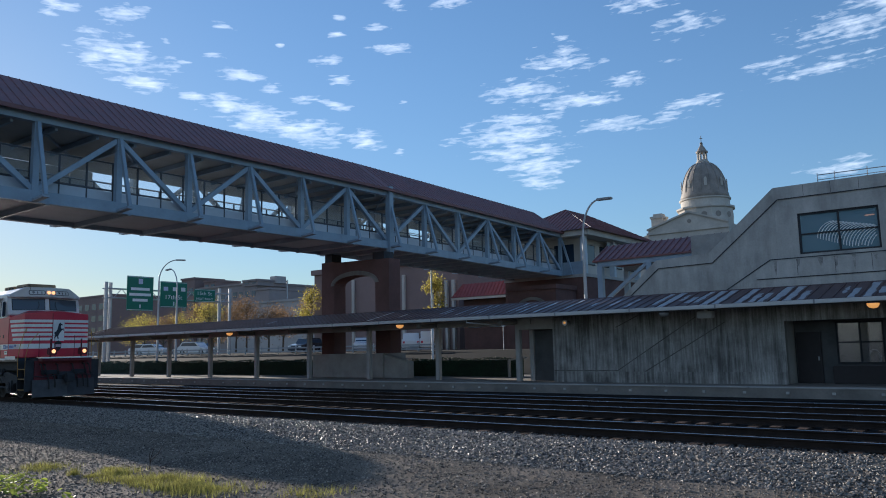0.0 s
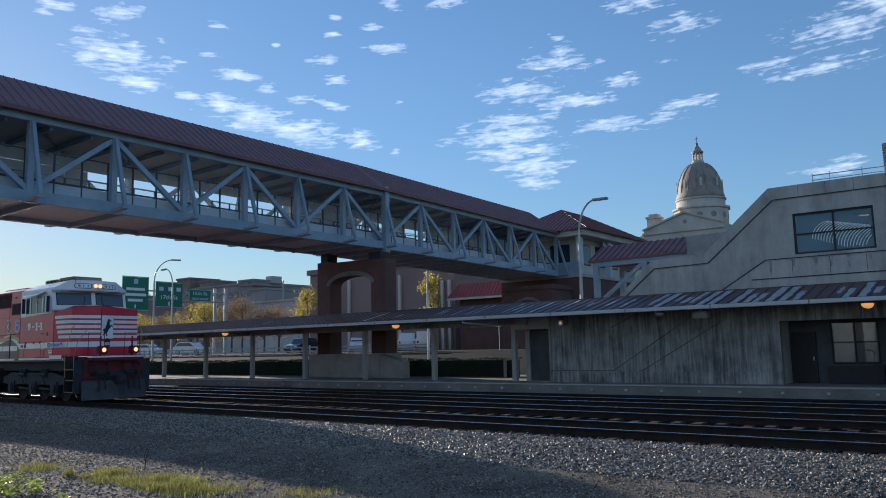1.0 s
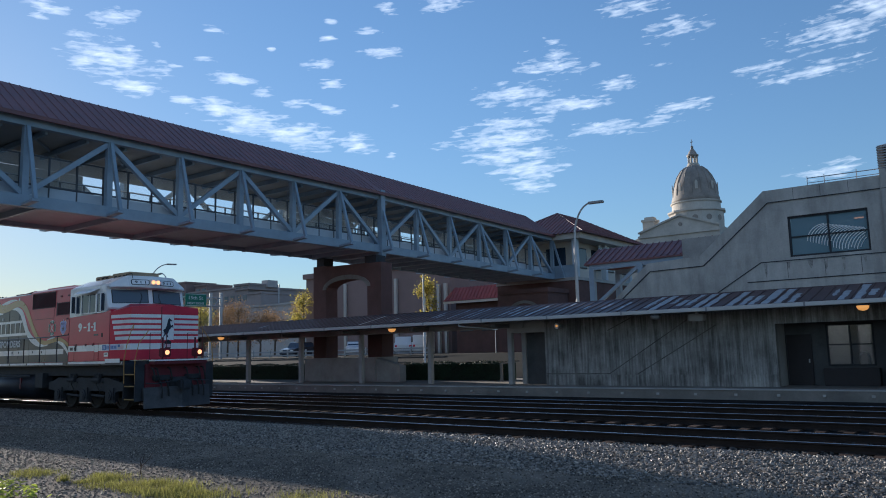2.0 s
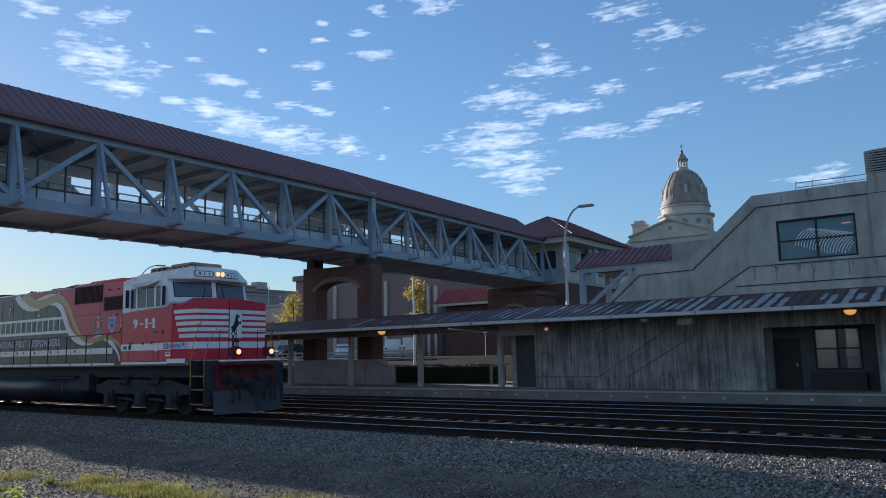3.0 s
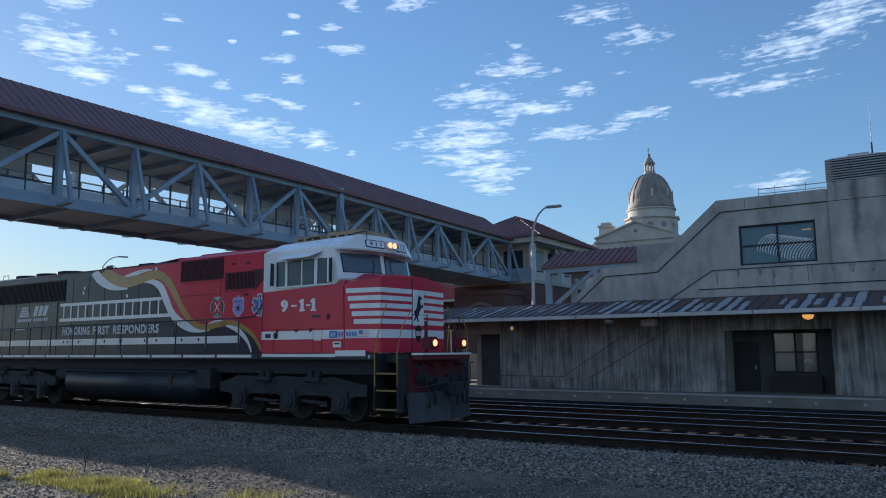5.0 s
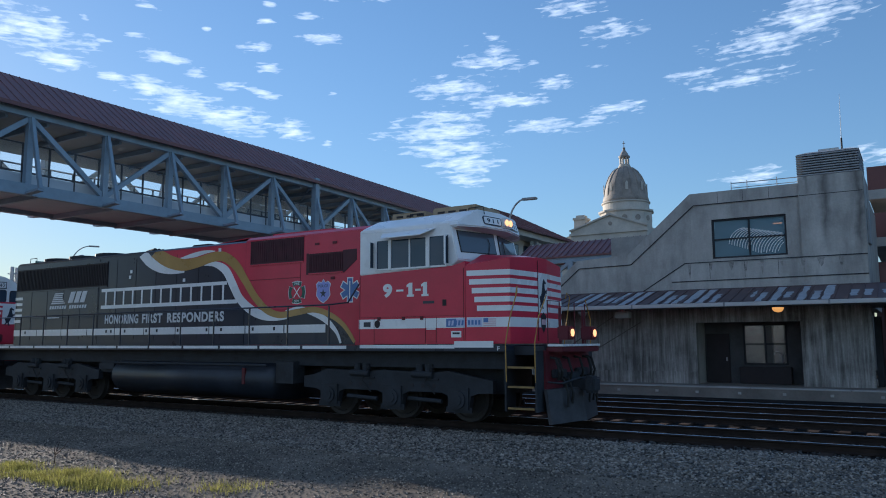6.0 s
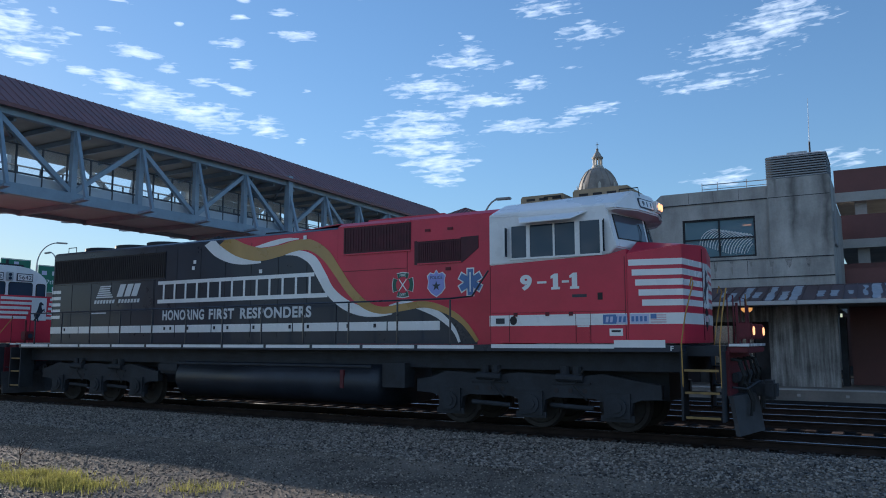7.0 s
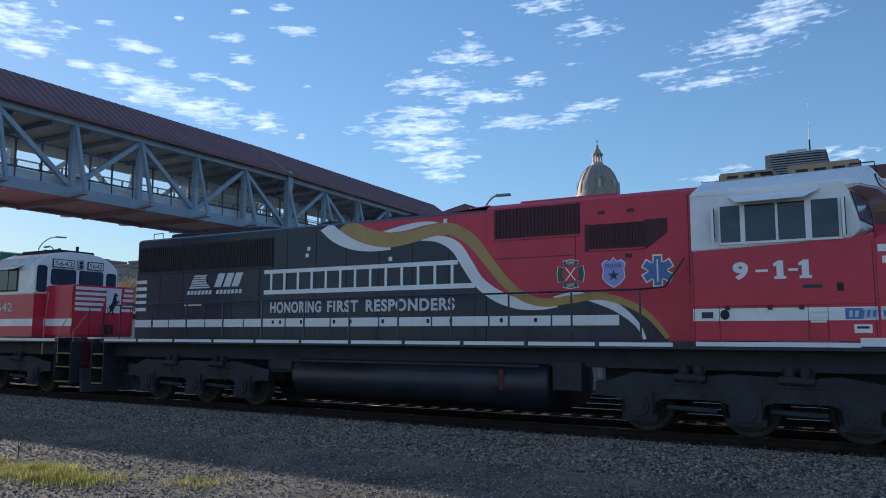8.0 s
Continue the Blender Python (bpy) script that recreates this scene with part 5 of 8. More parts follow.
def build_bogie(loco, axles):
    xm = (axles[0] + axles[-1]) / 2
    lo, hi = min(axles), max(axles)
    for s in (-1, 1):
        bm = bmesh.new()
        pts = [(lo - 0.85, 0.68)]
        for a in sorted(axles):
            pts += [(a - 0.46, 0.66), (a - 0.30, 0.60), (a - 0.25, 0.30), (a + 0.25, 0.30), (a + 0.30, 0.60), (a + 0.46, 0.66)]
        pts += [(hi + 0.85, 0.68), (hi + 0.85, 0.95), (hi + 0.5, 1.0)]
        for a in sorted(axles, reverse=True)[:-1]:
            pts += [(a - 0.30, 1.14), (a - 0.62, 1.10), (a - 0.9, 0.92), (a - 1.2, 1.10)]
        pts += [(lo - 0.1, 1.14), (lo - 0.5, 1.0), (lo - 0.85, 0.95)]
        prism(bm, [(x, s * 1.12, z) for x, z in pts], (0, s * 0.16, 0))
        fr = part("bogie_frame", bm, M["under"], loco, "grimy cast steel bogie frame")
        for a in axles:
            bm = bmesh.new()
            tube(bm, [(a, s * 1.27, 0.52), (a, s * 1.37, 0.52)], 0.19, 16)
            tube(bm, [(a, s * 1.37, 0.52), (a, s * 1.39, 0.52)], 0.11, 12)
            box(bm, a - 0.26, a + 0.26, min(s * 1.26, s * 1.33), max(s * 1.26, s * 1.33), 0.30, 0.78)
            box(bm, a - 0.33, a + 0.33, min(s * 1.26, s * 1.30), max(s * 1.26, s * 1.30), 0.24, 0.36)
            part("axle_box", bm, M["under"], fr)
        for a in (axles[0] - 0.95, axles[1] - 0.95):
            # Dark discs put the shade of the frame holes into colour.
            for k in (-0.3, 0.0, 0.3):
                bm = bmesh.new()
                tube(bm, [(a + k, s * 1.275, 0.80), (a + k, s * 1.29, 0.80)], 0.05, 10)
                part("frame_hole", bm, M["grille"], fr)
            bm = bmesh.new()
            tube(bm, [(a - 0.45, s * 1.2, 0.50), (a + 0.45, s * 1.2, 0.46)], 0.05, 8)
            part("brake_rod", bm, M["under"], fr)
            bm = bmesh.new()
            for k in (-0.13, 0.13):
                tube(bm, [(a + k, s * 1.22, 0.95), (a + k, s * 1.22, 1.28)], 0.1, 10)
            part("spring", bm, M["under"], fr)
            bm = bmesh.new()
            tube(bm, [(a - 0.28, s * 1.30, 1.06), (a + 0.28, s * 1.30, 1.04)], 0.08, 10)
            part("brake_cylinder", bm, M["under"], fr)
            part("frame_web", boxes((a - 0.42, a + 0.42, min(s * 1.28, s * 1.31), max(s * 1.28, s * 1.31), 0.93, 0.965)), M["under"], fr)
            part("brake_shoe", boxes((a - 0.52, a - 0.42, min(s * 0.7, s * 0.86), max(s * 0.7, s * 0.86), 0.3, 0.75)), M["wheel"], fr)
            bm = bmesh.new()
            tube(bm, [(a + 0.3, s * 1.34, 1.22), (a + 0.1, s * 1.36, 0.9), (a + 0.36, s * 1.34, 0.62)], 0.018, 6)
            part("sand_pipe", bm, M["rubber"], fr)
    part("bolster", boxes((lo - 0.85, hi + 0.85, -0.66, 0.66, 0.62, 1.3)), M["under"], loco)
    for a in axles:
        ws = part("wheelset", axle_mesh(), M["wheel"], loco, "steel axle with two wheels")
        ws.location = (a, 0, 0.508)
        for s in (-1, 1):
            bm = bmesh.new()
            n = 28
            prof = [(0.10, 0.09), (0.14, 0.09), (0.17, 0.05), (0.40, 0.035), (0.43, 0.07), (0.508, 0.07), (0.512, -0.04), (0.535, -0.065), (0.535, -0.085), (0.42, -0.085), (0.39, -0.04), (0.16, -0.03), (0.10, -0.03)]
            rings = [[bm.verts.new((r * math.cos(2 * math.pi * k / n), s * (0.75 + q), r * math.sin(2 * math.pi * k / n))) for k in range(n)] for r, q in prof]
            for i in range(len(rings) - 1):
                for k in range(n):
                    bm.faces.new((rings[i][k], rings[i][(k + 1) % n], rings[i + 1][(k + 1) % n], rings[i + 1][k]))
            bmesh.ops.recalc_face_normals(bm, faces=bm.faces[:])
            part("wheel", bm, M["wheel"], ws)
        WHEELSETS.append(ws)


def axle_mesh():
    bm = bmesh.new()
    tube(bm, [(0, -1.15, 0), (0, 1.15, 0)], 0.1, 12)
    return bm


def bent_rail(loco, name, pts, r, m, label=""):
    bm = bmesh.new()
    tube(bm, pts, r, 6)
    return part(name, bm, m, loco, label)


def build_underframe(loco, x0, x1, tank0, tank1, axles_front, axles_rear):
    part("underframe", boxes((x0, x1, -1.2, 1.2, 1.2, 1.60)), M["under"], loco)
    part("walkway", boxes((x0, x1, -1.55, 1.55, 1.58, 1.71)), M["black"], loco, "black walkway along the body")
    bm = bmesh.new()
    half = [(-1.1, 1.36)] + [(-0.85 - 0.63 * math.sin(a), 0.82 + 0.52 * math.cos(a)) for a in [math.pi * (0.12 + 0.0475 * i) for i in range(18)]] + [(-0.7, 0.28)]
    ring = half + [(-y, z) for y, z in half[::-1]]
    prism(bm, [(tank0, y, z) for y, z in ring], (tank1 - tank0, 0, 0))
    tank = part("fuel_tank", bm, M["tank_black"], loco, "long black fuel tank", smooth=True)
    part("tank_strap", boxes((tank1 - 1.0, tank1 - 0.9, -1.5, -1.44, 0.7, 1.12)), M["red_grimy_shaded"], tank)
    bm = bmesh.new()
    tube(bm, [(tank0 + 0.1, -1.5, 1.2), (tank1 - 0.1, -1.5, 1.2)], 0.035, 8)
    part("pipe", bm, M["under"], loco)
    part("air_tank", boxes((tank0 - 1.0, tank0 - 0.1, -1.3, -0.9, 0.9, 1.25)), M["under"], loco, bevel=0.08)
    part("battery_box", boxes((tank1 + 0.15, tank1 + 0.75, -1.42, -1.0, 0.75, 1.3)), M["under"], loco)
    build_bogie(loco, axles_front)
    build_bogie(loco, axles_rear)


def step_well(loco, xa, xb, s=-1):
    """Recessed steps at a corner, with yellow edges."""
    for i, z in enumerate((0.42, 0.86, 1.26)):
        st = part("step", boxes((xa + 0.04, xb - 0.04, min(s * 1.52, s * 1.15), max(s * 1.52, s * 1.15), z - 0.025, z)), M["under"], loco)
        part("step_edge", boxes((xa + 0.05, xb - 0.05, min(s * 1.54, s * 1.51), max(s * 1.54, s * 1.51), z - 0.03, z + 0.012)), M["yellow_dull"], st)
    for x in (xa, xb):
        part("step_plate", boxes((x - 0.02, x + 0.02, min(s * 1.55, s * 1.1), max(s * 1.55, s * 1.1), 0.35, 1.6)), M["under"], loco)


def build_pilot(loco, x, red, lit=True):
    """Anticlimber shelf, pilot plate, coupler, hoses and snow plough at the front end."""
    m = M["red_grimy_shaded"] if red else M["under"]
    part("end_platform", boxes((x - 1.5, x, -1.15, 1.15, 1.5, 1.69)), M["under"], loco)
    part("pilot_plate", boxes((x - 0.06, x + 0.06, -1.2, 1.2, 0.8, 1.6)), m, loco, "red end plate")
    shelf = part("anticlimber", boxes((x, x + 0.38, -1.05, 1.05, 1.56, 1.68)), m, loco, bevel=0.02)
    part("shelf_edge", boxes((x + 0.05, x + 0.40, -1.07, 1.07, 1.683, 1.73)), M["white"], shelf, "white painted edge")
    c = part("coupler", boxes((x, x + 0.5, -0.11, 0.11, 0.74, 0.98)), M["under"], loco, bevel=0.03)
    bm = boxes((x + 0.45, x + 0.72, -0.2, 0.2, 0.68, 1.04))
    part("knuckle", bm, M["under"], c, bevel=0.06)
    bm = bmesh.new()
    prism(bm, [(x + 0.12, -1.3, 0.80), (x + 0.36, 0, 0.80), (x + 0.12, 1.3, 0.80), (x + 0.05, 1.3, 0.80), (x + 0.05, -1.3, 0.80)], (0.10, 0, -0.70))
    part("snow_plough", bm, M["under_grey"], loco, "worn dark steel snow plough")
    for y, dz in ((-0.75, 0.0), (-0.5, 0.06), (0.45, 0.02), (0.7, 0.05), (0.9, 0.0)):
        bent_rail(loco, "air_hose", [(x + 0.08, y, 1.05), (x + 0.26, y, 0.98), (x + 0.36, y + 0.02, 0.7), (x + 0.33, y + 0.04, 0.42 + dz)], 0.028, M["rubber"])
    bent_rail(loco, "cut_lever", [(x + 0.1, -1.2, 0.95), (x + 0.32, -1.0, 0.92), (x + 0.38, -0.2, 1.0), (x + 0.38, 0.3, 1.0), (x + 0.3, 1.2, 0.95)], 0.02, M["under"])
    for y in (-1.0, -0.85, -0.35, 0.3, 0.8, 1.0):
        bent_rail(loco, "air_hose", [(x + 0.07, y, 1.45), (x + 0.2, y, 1.42), (x + 0.27, y + 0.03, 1.15), (x + 0.2, y + 0.1, 0.98)], 0.03, M["rubber"])
    part("hose_rack", boxes((x + 0.06, x + 0.16, -0.95, -0.3, 1.02, 1.2)), M["under"], loco, bevel=0.02)
    part("hose_rack", boxes((x + 0.06, x + 0.16, 0.3, 0.95, 1.02, 1.2)), M["under"], loco, bevel=0.02)
    part("draft_gear", boxes((x + 0.02, x + 0.2, -0.32, 0.32, 0.6, 1.12)), M["under"], loco, bevel=0.03)
    for y in (-0.62, 0.68):
        post = part("ditch_light_post", boxes((x + 0.12, x + 0.165, y - 0.024, y + 0.024, 1.69, 2.5)), m, loco)
        part("light_box", boxes((x + 0.14, x + 0.42, y - 0.16, y + 0.16, 1.82, 2.12)), m, post, bevel=0.03)
        bm = bmesh.new()
        tube(bm, [(x + 0.42, y, 1.97), (x + 0.44, y, 1.97)], 0.08, 16)
        part("lens", bm, M["lamp_on"] if lit else M["glass"], post, "lit amber ditch light" if lit else "unlit ditch light")
    for s in (-1, 1):
        bent_rail(loco, "end_rail", [(x + 0.05, s * 1.05, 1.69), (x + 0.05, s * 1.05, 2.65), (x + 0.05, s * 0.42, 2.65), (x + 0.05, s * 0.42, 1.69)], 0.014, m)


def emblem_star(loco, x, z, y):
    e = part("medical_emblem", boxes((x - 0.07, x + 0.07, y - 0.006, y, z - 0.29, z + 0.29)), M["blue"], loco, "blue six-armed star emblem with white edge")
    for a in (60, -60):
        bm = boxes((-0.07, 0.07, -0.006, 0, -0.29, 0.29))
        bm.transform(pose(x, y - 0.0015 * (1 if a > 0 else 2), z, 0, a, 0))
        part("star_arm", bm, M["blue"], e)
    for a in (0, 60, -60):
        bm = boxes((-0.098, 0.098, -0.003, 0, -0.32, 0.32))
        bm.transform(pose(x, y, z, 0, a, 0))
        part("star_edge", bm, M["white"], e)
    bm = boxes((x - 0.015, x + 0.015, y - 0.014, y - 0.0095, z - 0.22, z + 0.22))
    part("staff", bm, M["white"], e)


def emblem_cross(loco, x, z, y):
    bm = bmesh.new()
    pts = []
    for k in range(4):
        for da, r in ((-32, 0.31), (0, 0.29), (32, 0.31), (45, 0.17)):
            a = radians(90 * k + da)
            pts.append((x + r * math.sin(a), z + r * math.cos(a)))
    plate(bm, [(x + (p - x) * 1.06, z + (q - z) * 1.06) for p, q in pts], y, 0.004)
    e = part("fire_emblem", bm, M["white"], loco, "green and red fire service cross")
    bm = bmesh.new()
    plate(bm, pts, y - 0.004, 0.003)
    part("cross", bm, M["green"], e)
    bm = bmesh.new()
    plate(bm, [(x + 0.19 * math.cos(2 * math.pi * i / 24), z + 0.19 * math.sin(2 * math.pi * i / 24)) for i in range(24)], y - 0.007, 0.003)
    part("disc", bm, M["red"], e)
    for a in (38, -38):
        bm = boxes((-0.012, 0.012, -0.003, 0, -0.17, 0.17))
        bm.transform(pose(x, y - 0.010 - (0.001 if a > 0 else 0), z, 0, a, 0))
        part("crossed_axe", bm, M["white"], e)
    lettering("fire_word", "FIRE", M["white"], e, (x - 0.085, y - 0.0075, z + 0.2), 0.17, 0.065, depth=0.002)
    lettering("dept_word", "DEPT", M["white"], e, (x - 0.085, y - 0.0075, z - 0.265), 0.17, 0.065, depth=0.002)


def emblem_shield(loco, x, z, y):
    pts = [(-0.23, 0.17), (-0.15, 0.24), (-0.06, 0.21), (0, 0.29), (0.06, 0.21), (0.15, 0.24), (0.23, 0.17), (0.2, 0.05), (0.22, -0.1), (0.13, -0.21), (0, -0.29), (-0.13, -0.21), (-0.22, -0.1), (-0.2, 0.05)]
    bm = bmesh.new()
    plate(bm, [(x + p * 1.09, z + q * 1.09) for p, q in pts], y, 0.004)
    e = part("police_emblem", bm, M["white"], loco, "pale blue police shield emblem")
    bm = bmesh.new()
    plate(bm, [(x + p, z + q) for p, q in pts], y - 0.004, 0.003)
    part("shield_field", bm, M["shield_blue"], e)
    bm = bmesh.new()
    plate(bm, [(x + (0.12 if i % 2 == 0 else 0.045) * math.sin(i * math.pi / 5), z - 0.06 + (0.12 if i % 2 == 0 else 0.045) * math.cos(i * math.pi / 5)) for i in range(10)], y - 0.007, 0.003)
    part("star", bm, M["black"], e)
    lettering("police_word", "POLICE", M["black"], e, (x - 0.16, y - 0.008, z + 0.1), 0.32, 0.07, depth=0.002)


def facet_bar(bm, p, q, f0, f1, z0, z1, t=0.006):
    """An upright bar on the raked nose face that runs from p to q in plan, between fractions f0 and f1."""
    p, q = Vector((*p, 0)), Vector((*q, 0))
    a, b = p + (q - p) * f0, p + (q - p) * f1
    n = (q - p).normalized().cross(Vector((0, 0, 1)))
    ring = [(a.x, a.y, z0), (b.x, b.y, z0), (b.x, b.y, z1), (a.x, a.y, z1)]
    prism(bm, ring, n * t)


HORSE = [(0.62, 0.98), (0.70, 0.92), (0.88, 0.86), (0.84, 0.81), (0.68, 0.83), (0.70, 0.69), (0.78, 0.60), (0.97, 0.66), (1.0, 0.50), (0.92, 0.51), (0.90, 0.58),
         (0.80, 0.50), (0.60, 0.38), (0.52, 0.27), (0.42, 0.18), (0.52, 0.02), (0.38, 0.02), (0.30, 0.17), (0.16, 0.10), (0.04, 0.03), (0.0, 0.08), (0.13, 0.19),
         (0.08, 0.28), (0.0, 0.36), (0.08, 0.42), (0.2, 0.44), (0.32, 0.57), (0.40, 0.74), (0.46, 0.90)]


def build_nose(loco, back):
    """Wide nose: sides draw in a little towards the front corners, and the front is bent slightly outwards in the middle."""
    A, C, B = (-1.58, -1.545), (-0.62, -1.36), (-0.48, -0.24)
    bm = bmesh.new()
    plan = [(back, -1.55), A, C, B] + [(x, -y) for x, y in (B, C, A)] + [(back, 1.55)]
    rim = [3.44, 3.46, 3.59, 3.67, 3.67, 3.59, 3.46, 3.44]
    lo = [bm.verts.new((x, y, 1.74)) for x, y in plan]
    hi = [bm.verts.new((x, y, z)) for (x, y), z in zip(plan, rim)]
    mid = [bm.verts.new(p) for p in ((back, -0.8, 3.76), (-0.9, -0.3, 3.74), (-0.9, 0.3, 3.74), (back, 0.8, 3.76))]
    for i in range(7):
        bm.faces.new((lo[i], lo[i + 1], hi[i + 1], hi[i]))
    bm.faces.new((lo[7], lo[0], hi[0], mid[0], mid[3], hi[7]))
    for f in ((hi[0], hi[1], mid[0]), (hi[1], hi[2], mid[0]), (hi[2], hi[3], mid[1], mid[0]), (hi[3], hi[4], mid[2], mid[1]), (hi[4], hi[5], mid[3], mid[2]), (hi[5], hi[6], mid[3]), (hi[6], hi[7], mid[3]), (mid[0], mid[1], mid[2], mid[3])):
        bm.faces.new(f)
    bm.faces.new(lo[::-1])
    bmesh.ops.recalc_face_normals(bm, faces=bm.faces[:])
    nose = part("nose", bm, M["red"], loco, "red broad nose with white stripes", bevel=0.012)
    for i in range(5):
        ztop = 3.33 - 0.192 * i
        cut = 0.06 * i
        for p, q, f0, f1 in ((A, C, cut, 1.003), (C, B, -0.003, 0.99), ((B[0], -B[1]), (C[0], -C[1]), 0.01, 1.003), ((C[0], -C[1]), (A[0], -A[1]), -0.003, 1.0 - cut)):
            bm = bmesh.new()
            facet_bar(bm, p, q, f0, f1, ztop - 0.118, ztop)
            part("stripe", bm, M["white"], nose)
    for p, q in ((A, C), (C, B), ((B[0], -B[1]), (C[0], -C[1])), ((C[0], -C[1]), (A[0], -A[1]))):
        bm = bmesh.new()
        facet_bar(bm, p, q, -0.003, 1.003, 2.10, 2.31)
        part("belt_stripe", bm, M["white"], nose)
    xb = B[0]
    part("front_panel", boxes((xb, xb + 0.006, -0.24, 0.24, 2.10, 2.31)), M["white"], nose, "white front panel")
    part("front_panel", boxes((xb, xb + 0.006, -0.24, 0.24, 2.42, 3.33)), M["white"], nose, "white front panel")
    part("door_seam", boxes((xb, xb + 0.012, -0.275, -0.255, 1.8, 3.6)), M["red_grimy_shaded"], nose)
    bm = bmesh.new()
    prism(bm, [(xb + 0.006, -0.19 + 0.40 * u, 2.50 + 0.72 * v) for u, v in HORSE], (0.004, 0, 0))
    part("horse_mark", bm, M["black"], nose, "dark rearing shape on the nose")
    bm = bmesh.new()
    prism(bm, [(xb + 0.008, y, z) for y, z in ((-0.14, 2.36), (0.0, 2.44), (0.14, 2.36), (0.12, 2.12), (0, 1.97), (-0.12, 2.12))], (0.004, 0, 0))
    sh = part("shield_mark", bm, M["grille"], nose)
    part("shield_band", boxes((xb + 0.012, xb + 0.015, -0.11, 0.11, 2.16, 2.28)), M["red_pale"], sh)
    for s in (-1, 1):
        part("nose_latch", boxes((-0.62, -0.55, s * 0.6 - 0.06, s * 0.6 + 0.06, 3.6, 3.63)), M["white"], nose)
    return nose


def build_lead():
    lo = thing("locomotive", "red, white and black diesel locomotive honouring first responders", "locomotive", "coupled locomotives", at=(-2.6, 15.8, 0))
    build_underframe(lo, -21.3, -0.65, -14.1, -7.5, (-1.95, -3.75, -5.65), (-15.9, -17.7, -19.55))
    step_well(lo, -0.66, 0.04)
    step_well(lo, -0.66, 0.04, 1)
    step_well(lo, -21.75, -21.2)
    part("end_platform", boxes((-21.9, -21.2, -1.2, 1.2, 1.4, 1.69)), M["under"], lo)
    build_pilot(lo, 0.05, True)
    # white sill segments
    x = -21.2
    bm = boxes((0, 1.40, -1.556, -1.55, 1.625, 1.70))
    me = mesh_of("sill_stripe", bm, M["white"])
    while x < -5.2:
        s = new("sill_stripe", me)
        s.parent = lo
        s.location = (x, 0, 0)
        x += 1.487
    part("sill_stripe", boxes((-4.52, -1.9, -1.556, -1.55, 1.64, 1.72)), M["white"], lo)
    part("sill_stripe", boxes((-1.9, -0.93, -1.558, -1.55, 1.66, 1.80)), M["white"], lo)
    # cab
    bm = bmesh.new()
    prism(bm, [(-4.55, -1.55, 1.74), (-1.62, -1.55, 1.74), (-1.62, -1.55, 3.54), (-1.95, -1.55, 3.46), (-4.55, -1.55, 3.36)], (0, 3.1, 0))
    part("cab_lower", bm, M["red"], lo, "red lower cab side")
    part("cab_belt", boxes((-4.55, -1.63, -1.556, -1.55, 2.09, 2.31)), M["white"], lo)
    bm = bmesh.new()
    for s in (-1, 1):
        y = 1.548 * s
        side = [bm.verts.new(p) for p in ((-4.548, y, 3.36), (-1.95, y, 3.46), (-1.80, y, 3.60), (-2.0, y, 4.44), (-4.548, y, 4.44))]
        mid = [bm.verts.new(p) for p in ((-4.548, 0, 3.36), (-1.95, 0, 3.46), (-1.555, 0, 3.60), (-1.71, 0, 4.44), (-4.548, 0, 4.44))]
        bm.faces.new(side)
        for i in range(5):
            j = (i + 1) % 5
            bm.faces.new((side[i], side[j], mid[j], mid[i]))
    bmesh.ops.remove_doubles(bm, verts=bm.verts[:], dist=0.001)
    bmesh.ops.recalc_face_normals(bm, faces=bm.faces[:])
    cab = part("cab_upper", bm, M["white"], lo, "white upper cab", bevel=0.02)
    # roof with the deep brow, swept back on both sides
    bm = bmesh.new()
    rears, unders = [], []
    for s in (-1, 1):
        def v(x, y, z):
            return bm.verts.new((x, s * y, z))
        r0, r1, r2, rc = v(-4.55, 1.56, 4.38), v(-4.55, 1.50, 4.46), v(-4.45, 0.95, 4.73), v(-4.45, 0, 4.74)
        t1, t2, tc = v(-1.82, 1.50, 4.47), v(-1.63, 0.94, 4.79), v(-1.50, 0, 4.80)
        l0, l1, lc = v(-1.78, 1.56, 4.35), v(-1.50, 0.95, 4.36), v(-1.35, 0, 4.37)
        u0, uc = v(-2.02, 1.53, 4.30), v(-1.69, 0, 4.30)
        for f in ((r0, r1, t1, l0), (r1, r2, t2, t1), (r2, rc, tc, t2), (t1, t2, l1, l0), (t2, tc, lc, l1), (l0, l1, lc, uc, u0), (r0, l0, u0)):
            bm.faces.new(f)
        rears.append([r0, r1, r2, rc])
        unders.append([r0, u0, uc])
    rb = bm.verts.new((-4.55, 0, 4.38))
    for r, u in zip(rears, unders):
        bm.faces.new([rb] + r)
        bm.faces.new([rb] + u)
    bmesh.ops.remove_doubles(bm, verts=bm.verts[:], dist=0.001)
    bmesh.ops.recalc_face_normals(bm, faces=bm.faces[:])
    roof = part("cab_roof", bm, M["white"], lo, "white cab roof with brow over the windscreen", bevel=0.03)

    def screen(s, u, v, out):
        """A point on the raked, swept-back cab front."""
        low, high = Vector((-1.555 - 0.245 * u, 0, 3.60)), Vector((-1.71 - 0.29 * u, 0, 4.44))
        p = low.lerp(high, v)
        return Vector((p.x + out, s * 1.548 * u, p.z))
    for s in (-1, 1):
        bm = bmesh.new()
        prism(bm, [screen(s, 0.90, 0.20, 0.0), screen(s, 0.06, 0.25, 0.0), screen(s, 0.06, 0.84, 0.0), screen(s, 0.90, 0.80, 0.0)], (0.016, 0, 0.003))
        part("windscreen_gasket", bm, M["rubber"], cab)
        bm = bmesh.new()
